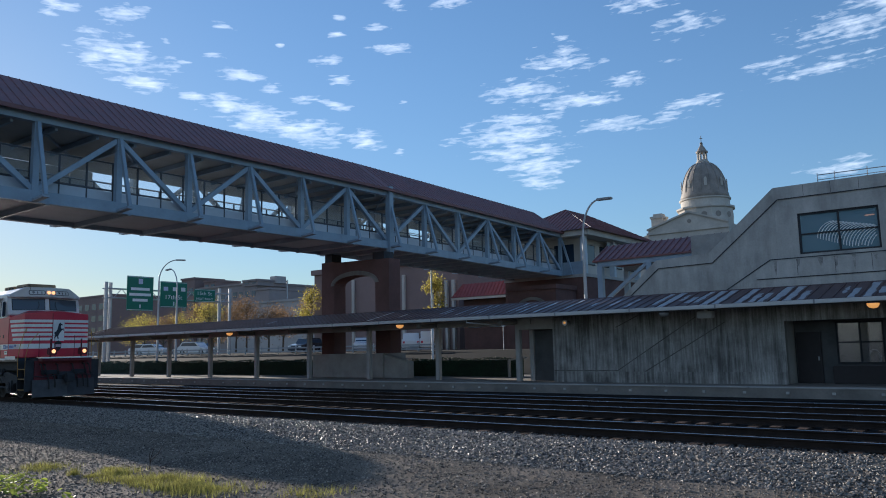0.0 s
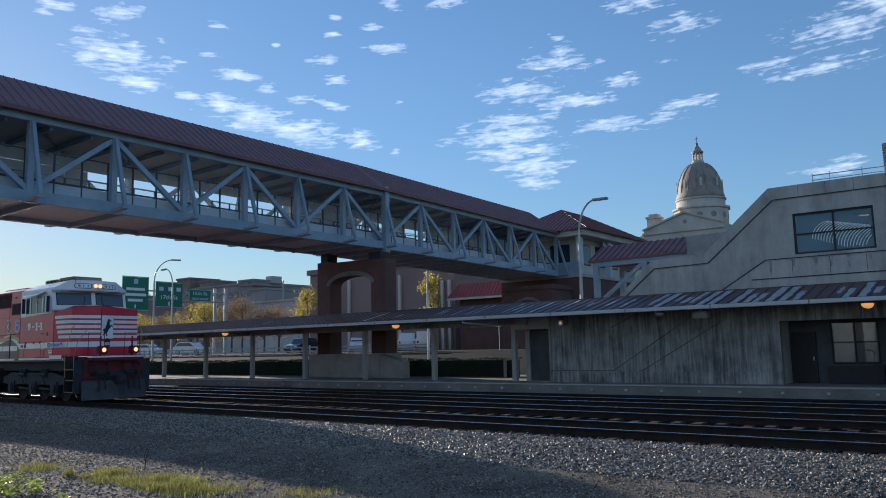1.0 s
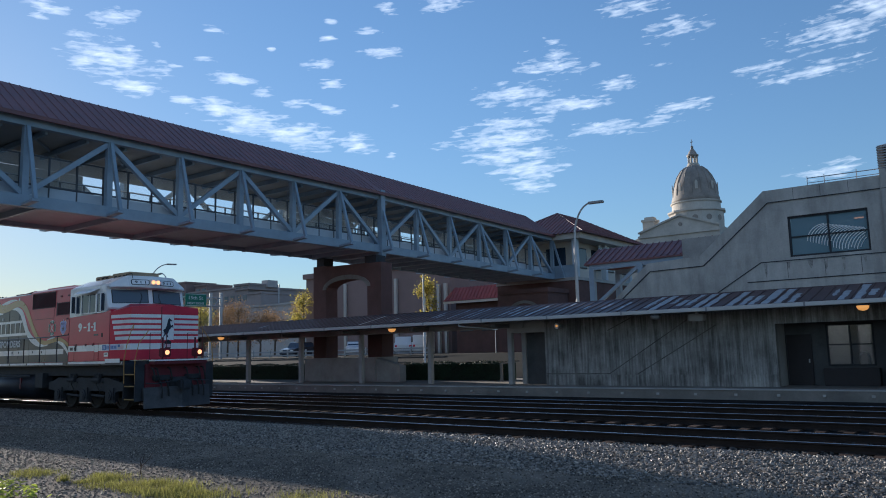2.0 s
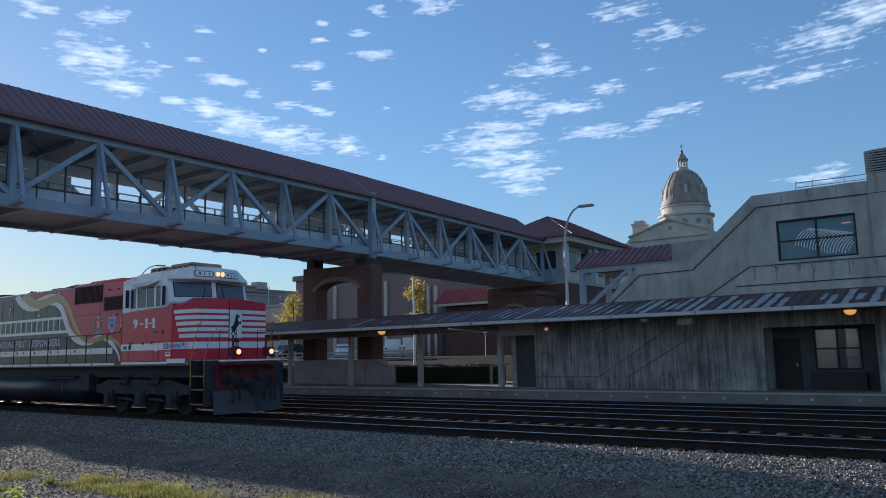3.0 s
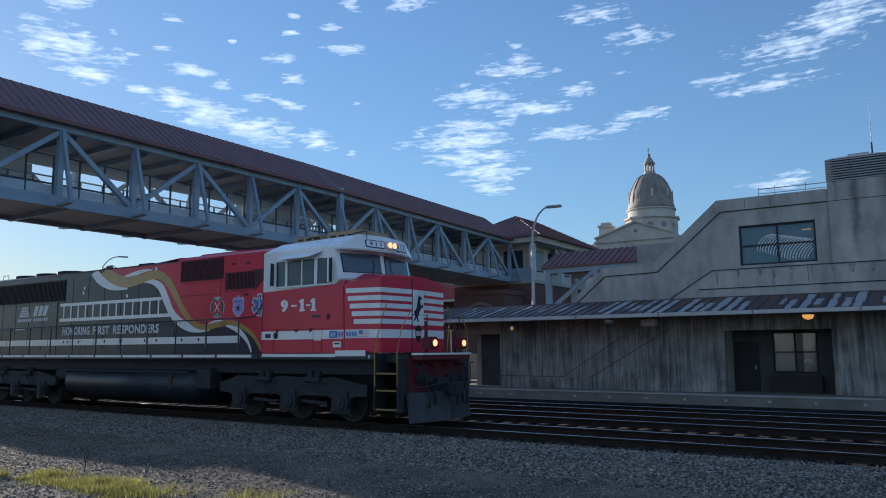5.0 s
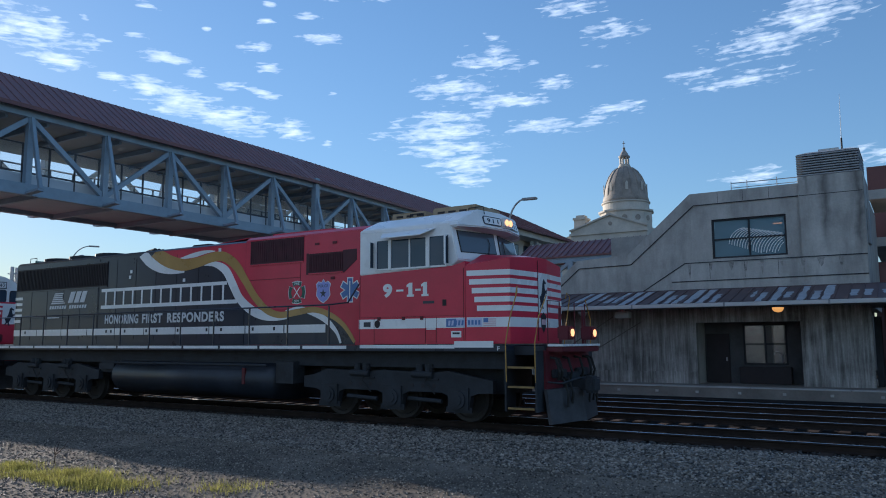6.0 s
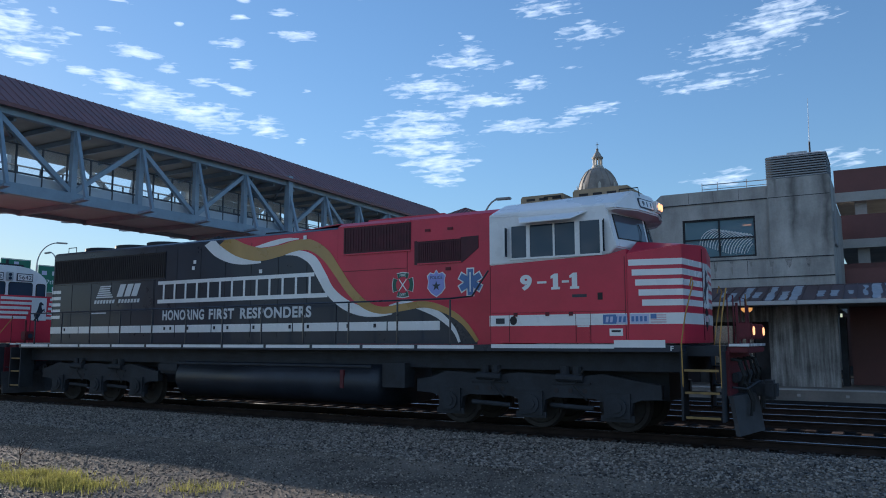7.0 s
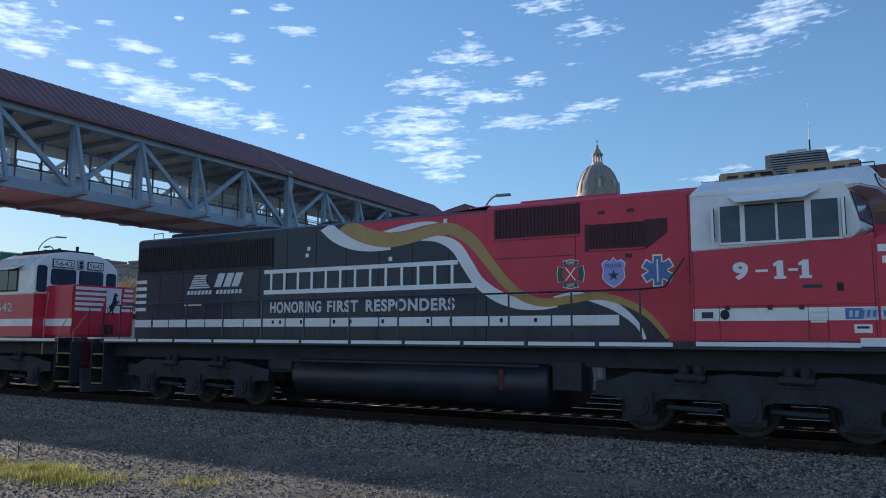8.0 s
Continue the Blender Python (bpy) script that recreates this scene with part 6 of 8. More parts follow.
        prism(bm, [screen(s, 0.885, 0.22, 0.0), screen(s, 0.075, 0.27, 0.0), screen(s, 0.075, 0.82, 0.0), screen(s, 0.885, 0.78, 0.0)], (0.022, 0, 0.003))
        part("windscreen_pane", bm, M["glass_screen"], cab, "blue-grey windscreen with sky reflection tinted in")
        bm = bmesh.new()
        tube(bm, [screen(s, 0.30, 0.14, 0.03), screen(s, 0.22, 0.5, 0.05), screen(s, 0.24, 0.68, 0.04)], 0.009, 6)
        part("wiper", bm, M["under"], cab)
    # number boards and headlights on the brow
    for s in (-1, 1):
        fx, fy = Vector((-1.53, s * 0.86, 4.45)), Vector((-1.41, s * 0.21, 4.45))
        d = (fy - fx) if s < 0 else (fx - fy)
        o = fx if s < 0 else fy
        rt = d.normalized()
        nrm = rt.cross(Vector((0, 0, 1))).normalized()
        upv = (Vector((0, 0, 1)) - nrm * 0.22).normalized()

        def board(lift, inset, z0, z1, bev):
            w = d.length - 2 * inset
            b = o + nrm * lift + rt * inset
            return [b + rt * bev + upv * z0, b + rt * (w - bev) + upv * z0, b + rt * w + upv * (z0 + bev), b + rt * w + upv * (z1 - bev),
                    b + rt * (w - bev) + upv * z1, b + rt * bev + upv * z1, b + upv * (z1 - bev), b + upv * (z0 + bev)]
        bm = bmesh.new()
        prism(bm, board(-0.02, 0.0, 0.0, 0.205, 0.04), nrm * 0.05)
        nb = part("number_board", bm, M["black"], roof, "framed number board")
        bm = bmesh.new()
        prism(bm, board(0.031, 0.025, 0.022, 0.183, 0.03), nrm * 0.004)
        part("board_face", bm, M["white"], nb)
        lettering("board_digits", "9 1 1", M["black"], nb, o + nrm * 0.037 + rt * 0.13 + upv * 0.05, d.length - 0.26, 0.105, tuple(rt), tuple(upv), 0.003, heavy=0.02)
    hb = part("headlight_box", boxes((-1.5, -1.32, -0.19, 0.19, 4.44, 4.67)), M["white"], roof, bevel=0.03)
    for y in (-0.095, 0.095):
        bm = bmesh.new()
        tube(bm, [(-1.33, y, 4.555), (-1.305, y, 4.555)], 0.075, 16)
        part("headlight", bm, M["lamp_on"], hb, "lit headlight")
    # cab side window with shade
    fr = part("cab_window", boxes((-4.06, -2.08, -1.575, -1.55, 3.45, 3.49), (-4.06, -2.08, -1.575, -1.55, 4.15, 4.18), (-4.06, -4.02, -1.575, -1.55, 3.49, 4.15), (-2.12, -2.08, -1.575, -1.55, 3.49, 4.15), (-3.68, -3.60, -1.585, -1.55, 3.45, 4.18), (-3.10, -3.06, -1.58, -1.55, 3.49, 4.15), (-2.63, -2.53, -1.585, -1.55, 3.45, 4.18)), M["white"], cab, "white framed sliding cab window")
    for a, b in ((-4.02, -3.68), (-3.60, -3.10), (-3.06, -2.63), (-2.53, -2.12)):
        part("pane", boxes((a, b, -1.562, -1.552, 3.49, 4.15)), M["glass"], fr)
    bm = bmesh.new()
    prism(bm, [(-3.86, -1.56, 4.31), (-2.38, -1.56, 4.33), (-2.62, -1.84, 4.17), (-3.72, -1.84, 4.16)], (0, 0, 0.02))
    for x in (-4.13, -2.04):
        dfl = part("wind_deflector", boxes((x - 0.012, x + 0.012, -1.70, -1.57, 3.52, 4.12)), M["glass"], fr, "narrow glass wind deflector")
        part("deflector_edge", boxes((x - 0.02, x + 0.02, -1.72, -1.70, 3.5, 4.14)), M["white"], dfl)
    part("window_shade", bm, M["white"], cab, "hinged white window shade")
    bent_rail(cab, "grab_rail", [(-4.12, -1.6, 3.6), (-4.12, -1.63, 3.65), (-4.12, -1.63, 4.05), (-4.12, -1.6, 4.1)], 0.014, M["under"])
    bent_rail(cab, "grab_rail", [(-2.02, -1.6, 3.52), (-2.02, -1.63, 3.58), (-2.02, -1.63, 4.1), (-2.02, -1.6, 4.15)], 0.014, M["under"])
    lettering("cab_digit", "9", M["white"], lo, (-3.84, -1.552, 2.81), 0.26, 0.32, depth=0.006, heavy=0.05)
    for x in (-3.16, -2.76):
        part("cab_digit", plate_bm([(x, 2.81), (x + 0.19, 2.81), (x + 0.19, 2.86), (x + 0.15, 2.86), (x + 0.15, 3.13), (x + 0.07, 3.13), (x - 0.01, 3.08), (x - 0.01, 3.03), (x + 0.04, 3.04), (x + 0.04, 2.86), (x, 2.86)], -1.552, 0.006), M["white"], lo)
    for x in (-3.46, -2.93):
        part("cab_digit", boxes((x, x + (0.2 if x < -3 else 0.15), -1.558, -1.552, 2.94, 2.985)), M["white"], lo)
    # air conditioners and rails on the roof
    for a, b, h in ((-4.15, -3.15, 0.13), (-2.95, -1.75, 0.16)):
        ac = part("roof_unit", boxes((a, b, -0.8, 0.4, 4.72, 4.79 + h)), M["tan"], roof, "tan rooftop air conditioner", bevel=0.03)
        for i in range(3):
            part("vent_slot", boxes((a + 0.15 + i * 0.3, a + 0.35 + i * 0.3, -0.806, -0.8, 4.80, 4.85)), M["grille"], ac)
    for x in (-3.6, -1.95):
        bent_rail(roof, "roof_grab", [(x, -0.8, 4.68), (x + 0.02, -0.82, 4.86), (x + 0.4, -0.82, 4.86), (x + 0.42, -0.8, 4.68)], 0.012, M["under"])
    # panel details on the lower cab
    part("maker_panel", boxes((-2.10, -1.625, -1.562, -1.556, 2.11, 2.29)), M["blue_pale"], lo, "pale blue sponsor panel")
    part("panel_block", boxes((-2.10, -1.84, -1.564, -1.562, 2.11, 2.29)), M["blue"], lo)
    for i in range(5):
        x = -2.05 + 0.085 * i
        part("panel_bar", plate_bm([(x, 2.14), (x + 0.05, 2.14), (x + 0.065, 2.25), (x + 0.015, 2.25)], -1.564, 0.002), M["blue_pale"] if i < 2 else M["blue"], lo)
    part("label_plate", boxes((-1.98, -1.72, -1.556, -1.55, 1.88, 2.02)), M["white"], lo)
    part("label_mark", boxes((-1.94, -1.76, -1.558, -1.556, 1.95, 1.99)), M["black"], lo)
    part("side_plate", boxes((-2.72, -2.42, -1.556, -1.55, 2.64, 2.70)), M["black"], lo)
    part("side_vent", boxes((-2.2, -2.1, -1.556, -1.55, 2.58, 2.72)), M["grille"], lo)
    for i in range(6):
        part("louvre", boxes((-2.62, -2.38, -1.566, -1.556, 1.80 + i * 0.085, 1.83 + i * 0.085)), M["red"] if i < 3 else M["white"], lo)
    part("builder_plate", boxes((-4.4, -4.2, -1.562, -1.556, 2.14, 2.25)), M["black"], lo)
    bm = bmesh.new()
    plate(bm, [(-4.0 + 0.08 * math.cos(i * math.pi / 8), 2.2 + 0.09 * math.sin(i * math.pi / 8)) for i in range(16)], -1.556, 0.006)
    part("round_badge", bm, M["grille"], lo)
    bm = boxes((-3.7, -2.7, -1.57, -1.55, 2.36, 2.375))
    part("door_seam", bm, M["red"], lo)
    lettering("end_letter", "F", M["white_soft"], lo, (-0.84, -1.553, 1.60), 0.06, 0.09, depth=0.003, heavy=0.02)
    for x0, x1, z0, z1 in ((-4.53, -4.52, 1.76, 3.34), (-2.66, -2.65, 1.76, 2.34), (-2.36, -2.35, 1.76, 2.34), (-4.1, -4.09, 1.76, 2.34), (-1.66, -1.65, 1.76, 3.4)):
        part("cab_seam", boxes((x0, x1, -1.5572, -1.548, z0, z1)), M["red_grimy_shaded"], lo)
    part("cab_seam", boxes((-4.5, -1.64, -1.553, -1.548, 2.355, 2.362)), M["red_grimy_shaded"], lo)
    for x in (-3.95, -3.25, -2.75):
        part("hinge", boxes((x - 0.04, x + 0.04, -1.575, -1.552, 2.28, 2.36)), M["red_grimy_shaded"], lo)
    # nose
    nose = build_nose(lo, -1.618)
    bm = bmesh.new()
    facet_bar(bm, (-1.58, -1.545), (-0.62, -1.36), 0.01, 0.36, 2.11, 2.29, 0.010)
    part("panel_end", bm, M["blue_pale"], nose)
    for i in range(4):
        bm = bmesh.new()
        facet_bar(bm, (-1.58, -1.545), (-0.62, -1.36), 0.03 + 0.08 * i, 0.08 + 0.08 * i, 2.15, 2.25, 0.013)
        part("panel_bar", bm, M["blue"], nose)
    bm = bmesh.new()
    facet_bar(bm, (-1.58, -1.545), (-0.62, -1.36), 0.39, 0.68, 2.12, 2.29, 0.010)
    part("flag_panel", bm, M["white"], nose, "small striped flag panel")
    for i in range(4):
        bm = bmesh.new()
        facet_bar(bm, (-1.58, -1.545), (-0.62, -1.36), 0.39, 0.68, 2.125 + 0.044 * i, 2.147 + 0.044 * i, 0.012)
        part("flag_stripe", bm, M["red_pale"], nose)
    bm = bmesh.new()
    facet_bar(bm, (-1.58, -1.545), (-0.62, -1.36), 0.39, 0.50, 2.20, 2.29, 0.014)
    part("flag_canton", bm, M["blue"], nose)
    bm = bmesh.new()
    prism(bm, [(-0.62, -0.2, 3.63), (-0.52, -0.1, 3.63), (-0.52, -0.1, 3.68), (-0.62, -0.2, 3.68)], (-0.02, 0.015, 0))
    part("nose_lip", bm, M["red"], nose)
    bent_rail(nose, "nose_rail", [(-1.5, -1.2, 3.42), (-1.46, -1.22, 3.56), (-1.6, -0.75, 3.62), (-1.62, -0.7, 3.5)], 0.012, M["under"])
    # hand rails at the front corner
    for s in (-1, 1):
        bent_rail(lo, "grab_rail", [(-0.64, s * 1.54, 0.95), (-0.64, s * 1.56, 1.75), (-0.56, s * 1.52, 2.25), (-0.42, s * 1.42, 2.85), (-0.46, s * 1.34, 2.95), (-0.5, s * 1.32, 2.8)], 0.013, M["yellow"], "yellow boarding rail")
        bent_rail(lo, "grab_rail", [(0.03, s * 1.54, 0.95), (0.03, s * 1.55, 1.75), (0.08, s * 1.45, 2.3), (0.1, s * 1.1, 2.75)], 0.013, M["yellow"], "yellow boarding rail")
    # hood: black body, with the red front part, gold and white waves
    Y = -0.95
    bm = bmesh.new()
    prism(bm, [(-20.66, -0.95, 1.71), (-20.66, -0.95, 4.55), (-20.66, -0.85, 4.62), (-20.66, 0.85, 4.62), (-20.66, 0.95, 4.55), (-20.66, 0.95, 1.71)], (11.6, 0, 0))
    hood = part("long_hood", bm, M["black"], lo, "black engine hood", bevel=0.02)
    bm = bmesh.new()
    prism(bm, [(-9.06, -0.952, 1.71), (-9.06, -0.952, 4.60), (-9.06, -0.8, 4.70), (-9.06, 0.8, 4.70), (-9.06, 0.952, 4.60), (-9.06, 0.952, 1.71)], (4.52, 0, 0))
    fore = part("front_hood", bm, M["red"], lo, "red equipment hood behind the cab", bevel=0.015)
    bm = bmesh.new()
    prism(bm, [(-10.4, -0.76, 4.622), (-9.05, -0.80, 4.70), (-9.05, 0.80, 4.70), (-10.4, 0.76, 4.622)], (0, 0, 0.02))
    part("hood_cover", bm, M["red"], hood)
    part("brake_hatch", boxes((-8.4, -6.2, -0.6, 0.6, 4.70, 4.78), (-5.9, -4.9, -0.5, 0.5, 4.70, 4.76)), M["red"], fore, bevel=0.02)
    gold = [(-13.05, 4.60, 0.42), (-12.45, 4.27, 0.40), (-11.70, 4.08, 0.36), (-11.0, 4.12, 0.30), (-10.45, 4.22, 0.28), (-9.95, 4.22, 0.28), (-9.45, 3.95, 0.28), (-9.05, 3.50, 0.24), (-8.65, 3.02, 0.22), (-8.2, 2.66, 0.2), (-7.7, 2.51, 0.17), (-7.1, 2.57, 0.17), (-6.5, 2.62, 0.15), (-5.95, 2.47, 0.14), (-5.5, 2.2, 0.12), (-5.15, 1.78, 0.09)]
    sweep = [(-10.75, 4.02, 0.04), (-10.3, 4.02, 0.16), (-9.85, 3.82, 0.26), (-9.55, 3.42, 0.28), (-9.25, 3.0, 0.26), (-8.8, 2.68, 0.26), (-8.3, 2.50, 0.23), (-7.8, 2.42, 0.12), (-7.4, 2.42, 0.02)]
    edge = [p for p in dense(gold) if p[0] < -10.5] + [p for p in dense(sweep) if -10.35 < p[0] < -7.95] + [p for p in dense(gold) if p[0] > -7.75]
    red_low = [(x, min(z, 4.54)) for x, z, _ in edge]
    part("red_field", plate_bm([(x, z) for x, z in red_low if x < -9.05] + [(-9.05, 2.85), (-9.05, 4.55), (-12.5, 4.55), (-12.9, 4.55)], Y, 0.003), M["red"], hood)
    part("black_field", plate_bm([(x, z) for x, z in red_low if x > -9.05][::-1] + [(-9.05, 2.82), (-9.05, 1.72), (-5.15, 1.72)], Y - 0.002, 0.003), M["black"], fore)
    livery_band("gold_wave", gold, Y - 0.002, 0.010, M["gold"], hood, "sweeping gold band")
    livery_band("white_wave", [(-13.62, 4.58, 0.36), (-13.25, 4.28, 0.34), (-12.75, 4.05, 0.28), (-12.2, 3.93, 0.20), (-11.6, 3.87, 0.06)], Y - 0.002, 0.007, M["white"], hood)
    livery_band("white_wave", [(-11.9, 4.26, 0.03), (-11.2, 4.34, 0.14), (-10.7, 4.40, 0.10), (-10.3, 4.40, 0.02)], Y - 0.002, 0.007, M["white"], hood)
    livery_band("white_wave", sweep, Y - 0.002, 0.007, M["white"], hood)
    livery_band("white_wave", [(-7.5, 2.62, 0.02), (-7.0, 2.66, 0.12), (-6.5, 2.52, 0.14), (-6.1, 2.35, 0.16), (-5.75, 2.05, 0.1), (-5.6, 1.76, 0.06)], Y - 0.002, 0.007, M["white"], fore)
    # white lattice band
    for z0, z1, xr in ((3.41, 3.51, -9.78), (2.87, 2.98, -9.35)):
        part("lattice_rail", boxes((-15.6, xr, Y - 0.008, Y - 0.002, z0, z1)), M["white"], hood)
    bm = boxes((-0.035, 0.035, Y - 0.008, Y - 0.002, 2.98, 3.41))
    me = mesh_of("lattice_bar", bm, M["white"])
    for i in range(13):
        b = new("lattice_bar", me)
        b.parent = hood
        b.location = (-15.35 + i * 0.452, 0, 0)
    for word, f0, f1 in (("HONORING", 0.0, 0.307), ("FIRST", 0.341, 0.514), ("RESPONDERS", 0.555, 1.0)):
        lettering("hood_lettering", word, M["white_soft"], hood, (-15.36 + 5.5 * f0, Y - 0.004, 2.38), 5.5 * (f1 - f0), 0.29, depth=0.003, heavy=0.035, spacing=1.12)
    # plain company mark: bars and slanted blocks
    for i in range(6):
        x0 = -18.42 + 0.035 * (5 - i)
        x1 = -17.78 + 0.05 * abs(i - 1.5)
        z = 3.47 - i * 0.065
        part("mark_bar", plate_bm([(x0, z - 0.042), (x1 - 0.02, z - 0.042), (x1, z), (x0 + 0.03, z)], Y - 0.002, 0.005), M["white_soft"], hood)
    for x in (-17.28, -16.94, -16.62):
        part("mark_block", plate_bm([(x - 0.16, 3.12), (x + 0.10, 3.12), (x + 0.26, 3.49), (x, 3.49)], Y - 0.002, 0.005), M["white_soft"], hood)
    for i in range(15):
        x = -18.5 + i * 0.142
        if i != 7:
            part("mark_bar", plate_bm([(x, 2.93), (x + 0.10, 2.93), (x + 0.13, 3.04), (x + 0.03, 3.04)], Y - 0.002, 0.005), M["white_soft"], hood)
    part("mark_line", boxes((-18.6, -17.9, Y - 0.007, Y - 0.002, 2.62, 2.66)), M["white_soft"], hood)
    # belt panels (doors) and door seams
    bm = boxes((0.0, 1.42, Y - 0.012, Y - 0.002, 2.03, 2.24))
    me = mesh_of("belt_panel", bm, M["white"], bevel=0.003)
    x = -20.64
    while x < -7.2:
        b = new("belt_panel", me)
        b.parent = hood
        b.location = (x, 0, 0)
        x += 1.457
    bm = bmesh.new()
    for i in range(12):
        box(bm, -20.6 + i * 0.96, -20.585 + i * 0.96, Y - 0.006, Y, 1.9, 4.4)
    tagged(part("door_seams", bm, M["under"], hood), kind="stuff")
    for x, z in ((-14.1, 4.0), (-14.15, 3.83), (-11.6, 3.62), (-10.1, 4.42)):
        part("latch", boxes((x - 0.05, x + 0.05, Y - 0.02, Y - 0.006, z - 0.05, z + 0.05)), M["black"] if z < 3 else M["white"], hood)
    bm = boxes((-0.035, 0.035, Y - 0.018, Y - 0.011, -0.045, 0.045))
    latch_mesh = mesh_of("belt_latch", bm, M["under"])
    for x in (-15.25, -15.0, -14.3, -13.25, -12.75, -11.8, -10.55, -9.95, -8.7, -7.9, -19.9):
        b = new("belt_latch", latch_mesh)
        b.parent = hood
        b.location = (x, 0, 2.15)
    part("splice_seam", boxes((-15.75, -15.735, Y - 0.006, Y, 1.75, 4.5)), M["under"], hood)
    for x in (-7.0, -4.72):
        part("hood_seam", boxes((x, x + 0.012, Y - 0.008, Y, 2.8, 4.55)), M["red_grimy_shaded"], fore)
    part("hood_seam", boxes((-9.03, -7.0, Y - 0.008, Y, 3.478, 3.49)), M["red_grimy_shaded"], fore)
    for x in (-6.5, -5.9):
        part("lift_eye", boxes((x, x + 0.14, Y - 0.02, Y - 0.002, 4.30, 4.36)), M["red_grimy_shaded"], fore)
    part("hood_plate", boxes((-5.95, -5.82, Y - 0.02, Y - 0.002, 3.38, 3.45)), M["red_grimy_shaded"], fore)
    # grilles
    def grille(name, pts, owner, n, x0, x1, z0, z1):
        g = part(name, plate_bm(pts, Y - 0.002, 0.012), M["grille"] if owner is hood else M["grille_red"], owner, "dark ventilation grille")
        bm = bmesh.new()
        for i in range(n):
            xx = x0 + (i + 0.5) * (x1 - x0) / n
            box(bm, xx - 0.012, xx + 0.012, Y - 0.03, Y - 0.014, z0 + 0.04, z1 - 0.04)
        tagged(part("grille_slats", bm, M["grille"] if owner is hood else M["grille_red"], g), kind="stuff")
        part("grille_rim", boxes((x0, x1, Y - 0.03, Y - 0.01, z0 - 0.03, z0), (x0, x1, Y - 0.03, Y - 0.01, z1, z1 + 0.03)), M["red"] if owner is fore else M["black"], g)
    grille("radiator_grille", [(-20.55, 3.6), (-15.3, 3.6), (-15.3, 4.36), (-20.55, 4.36)], hood, 60, -20.55, -15.3, 3.6, 4.36)
    grille("vent_grille", [(-8.86, 3.91), (-6.89, 3.91), (-6.89, 4.56), (-8.86, 4.56)], fore, 24, -8.86, -6.89, 3.91, 4.56)
    grille("vent_grille", [(-6.79, 3.54), (-5.52, 3.54), (-5.11, 3.84), (-5.11, 4.12), (-6.79, 4.10)], fore, 20, -6.7, -5.55, 3.57, 4.08)
    emblem_cross(fore, -7.11, 3.09, Y - 0.003)
    emblem_shield(fore, -6.20, 3.09, Y - 0.003)
    emblem_star(fore, -5.32, 3.09, Y - 0.003)
    # roof fans, stack and horn
    for x in (-19.4, -17.9, -16.4):
        bm = bmesh.new()
        lathe(bm, [(0.62, 0.0), (0.62, 0.14), (0.55, 0.16), (0.55, 0.12), (0.02, 0.12)], (x, 0, 4.62), 24)
        f = part("roof_fan", bm, M["under"], hood, "round radiator fan housing")
        bm = bmesh.new()
        for k in range(6):
            a = k * math.pi / 6
            beam(bm, (x - 0.55 * math.cos(a), -0.55 * math.sin(a), 4.77), (x + 0.55 * math.cos(a), 0.55 * math.sin(a), 4.77), 0.015, 0.015)
        part("fan_guard", bm, M["under"], f)
    part("exhaust_stack", boxes((-12.2, -11.4, -0.25, 0.25, 4.62, 4.78)), M["under"], hood, bevel=0.04)
    horn = part("air_horn", boxes((-14.6, -14.2, -0.06, 0.06, 4.62, 4.68)), M["under"], hood)
    for k in range(3):
        bm = bmesh.new()
        tube(bm, [(-14.5, -0.15 + 0.15 * k, 4.74), (-14.05, -0.15 + 0.15 * k, 4.75)], 0.025, 8, 0.08)
        part("horn_bell", bm, M["under"], horn)
    bent_rail(hood, "roof_rail", [(-20.3, -0.7, 4.62), (-20.3, -0.7, 4.80), (-19.9, -0.7, 4.80), (-19.9, -0.7, 4.62)], 0.014, M["under"])
    # walkway hand rail
    top = [(-20.9 + 0.02 * i, -1.5, 2.66) for i in range(2)] + [(-5.55, -1.5, 2.70), (-5.1, -1.3, 2.75), (-4.75, -1.2, 3.3)]
    bent_rail(lo, "hand_rail", top, 0.02, M["black"], "black walkway hand rail")
    for i in range(12):
        x = -20.6 + i * 1.37
        bent_rail(lo, "rail_post", [(x, -1.5, 1.7), (x, -1.5, 2.67)], 0.022, M["black"])
    part("rear_stripes", boxes(*[(-20.668, -20.662, -0.9, -0.3, 2.5 + 0.2 * i, 2.62 + 0.2 * i) for i in range(5)]), M["white"], hood)
    part("rear_stripes", boxes(*[(-20.66, -20.2, Y - 0.006, Y - 0.002, 2.5 + 0.2 * i, 2.6 + 0.2 * i) for i in range(5)]), M["white"], hood)
    part("rear_coupler", boxes((-22.2, -21.7, -0.11, 0.11, 0.74, 0.98)), M["under"], lo, bevel=0.03)
    return lo


def plate_bm(pts, y, t):
    bm = bmesh.new()
    plate(bm, pts, y, t)
    return bm


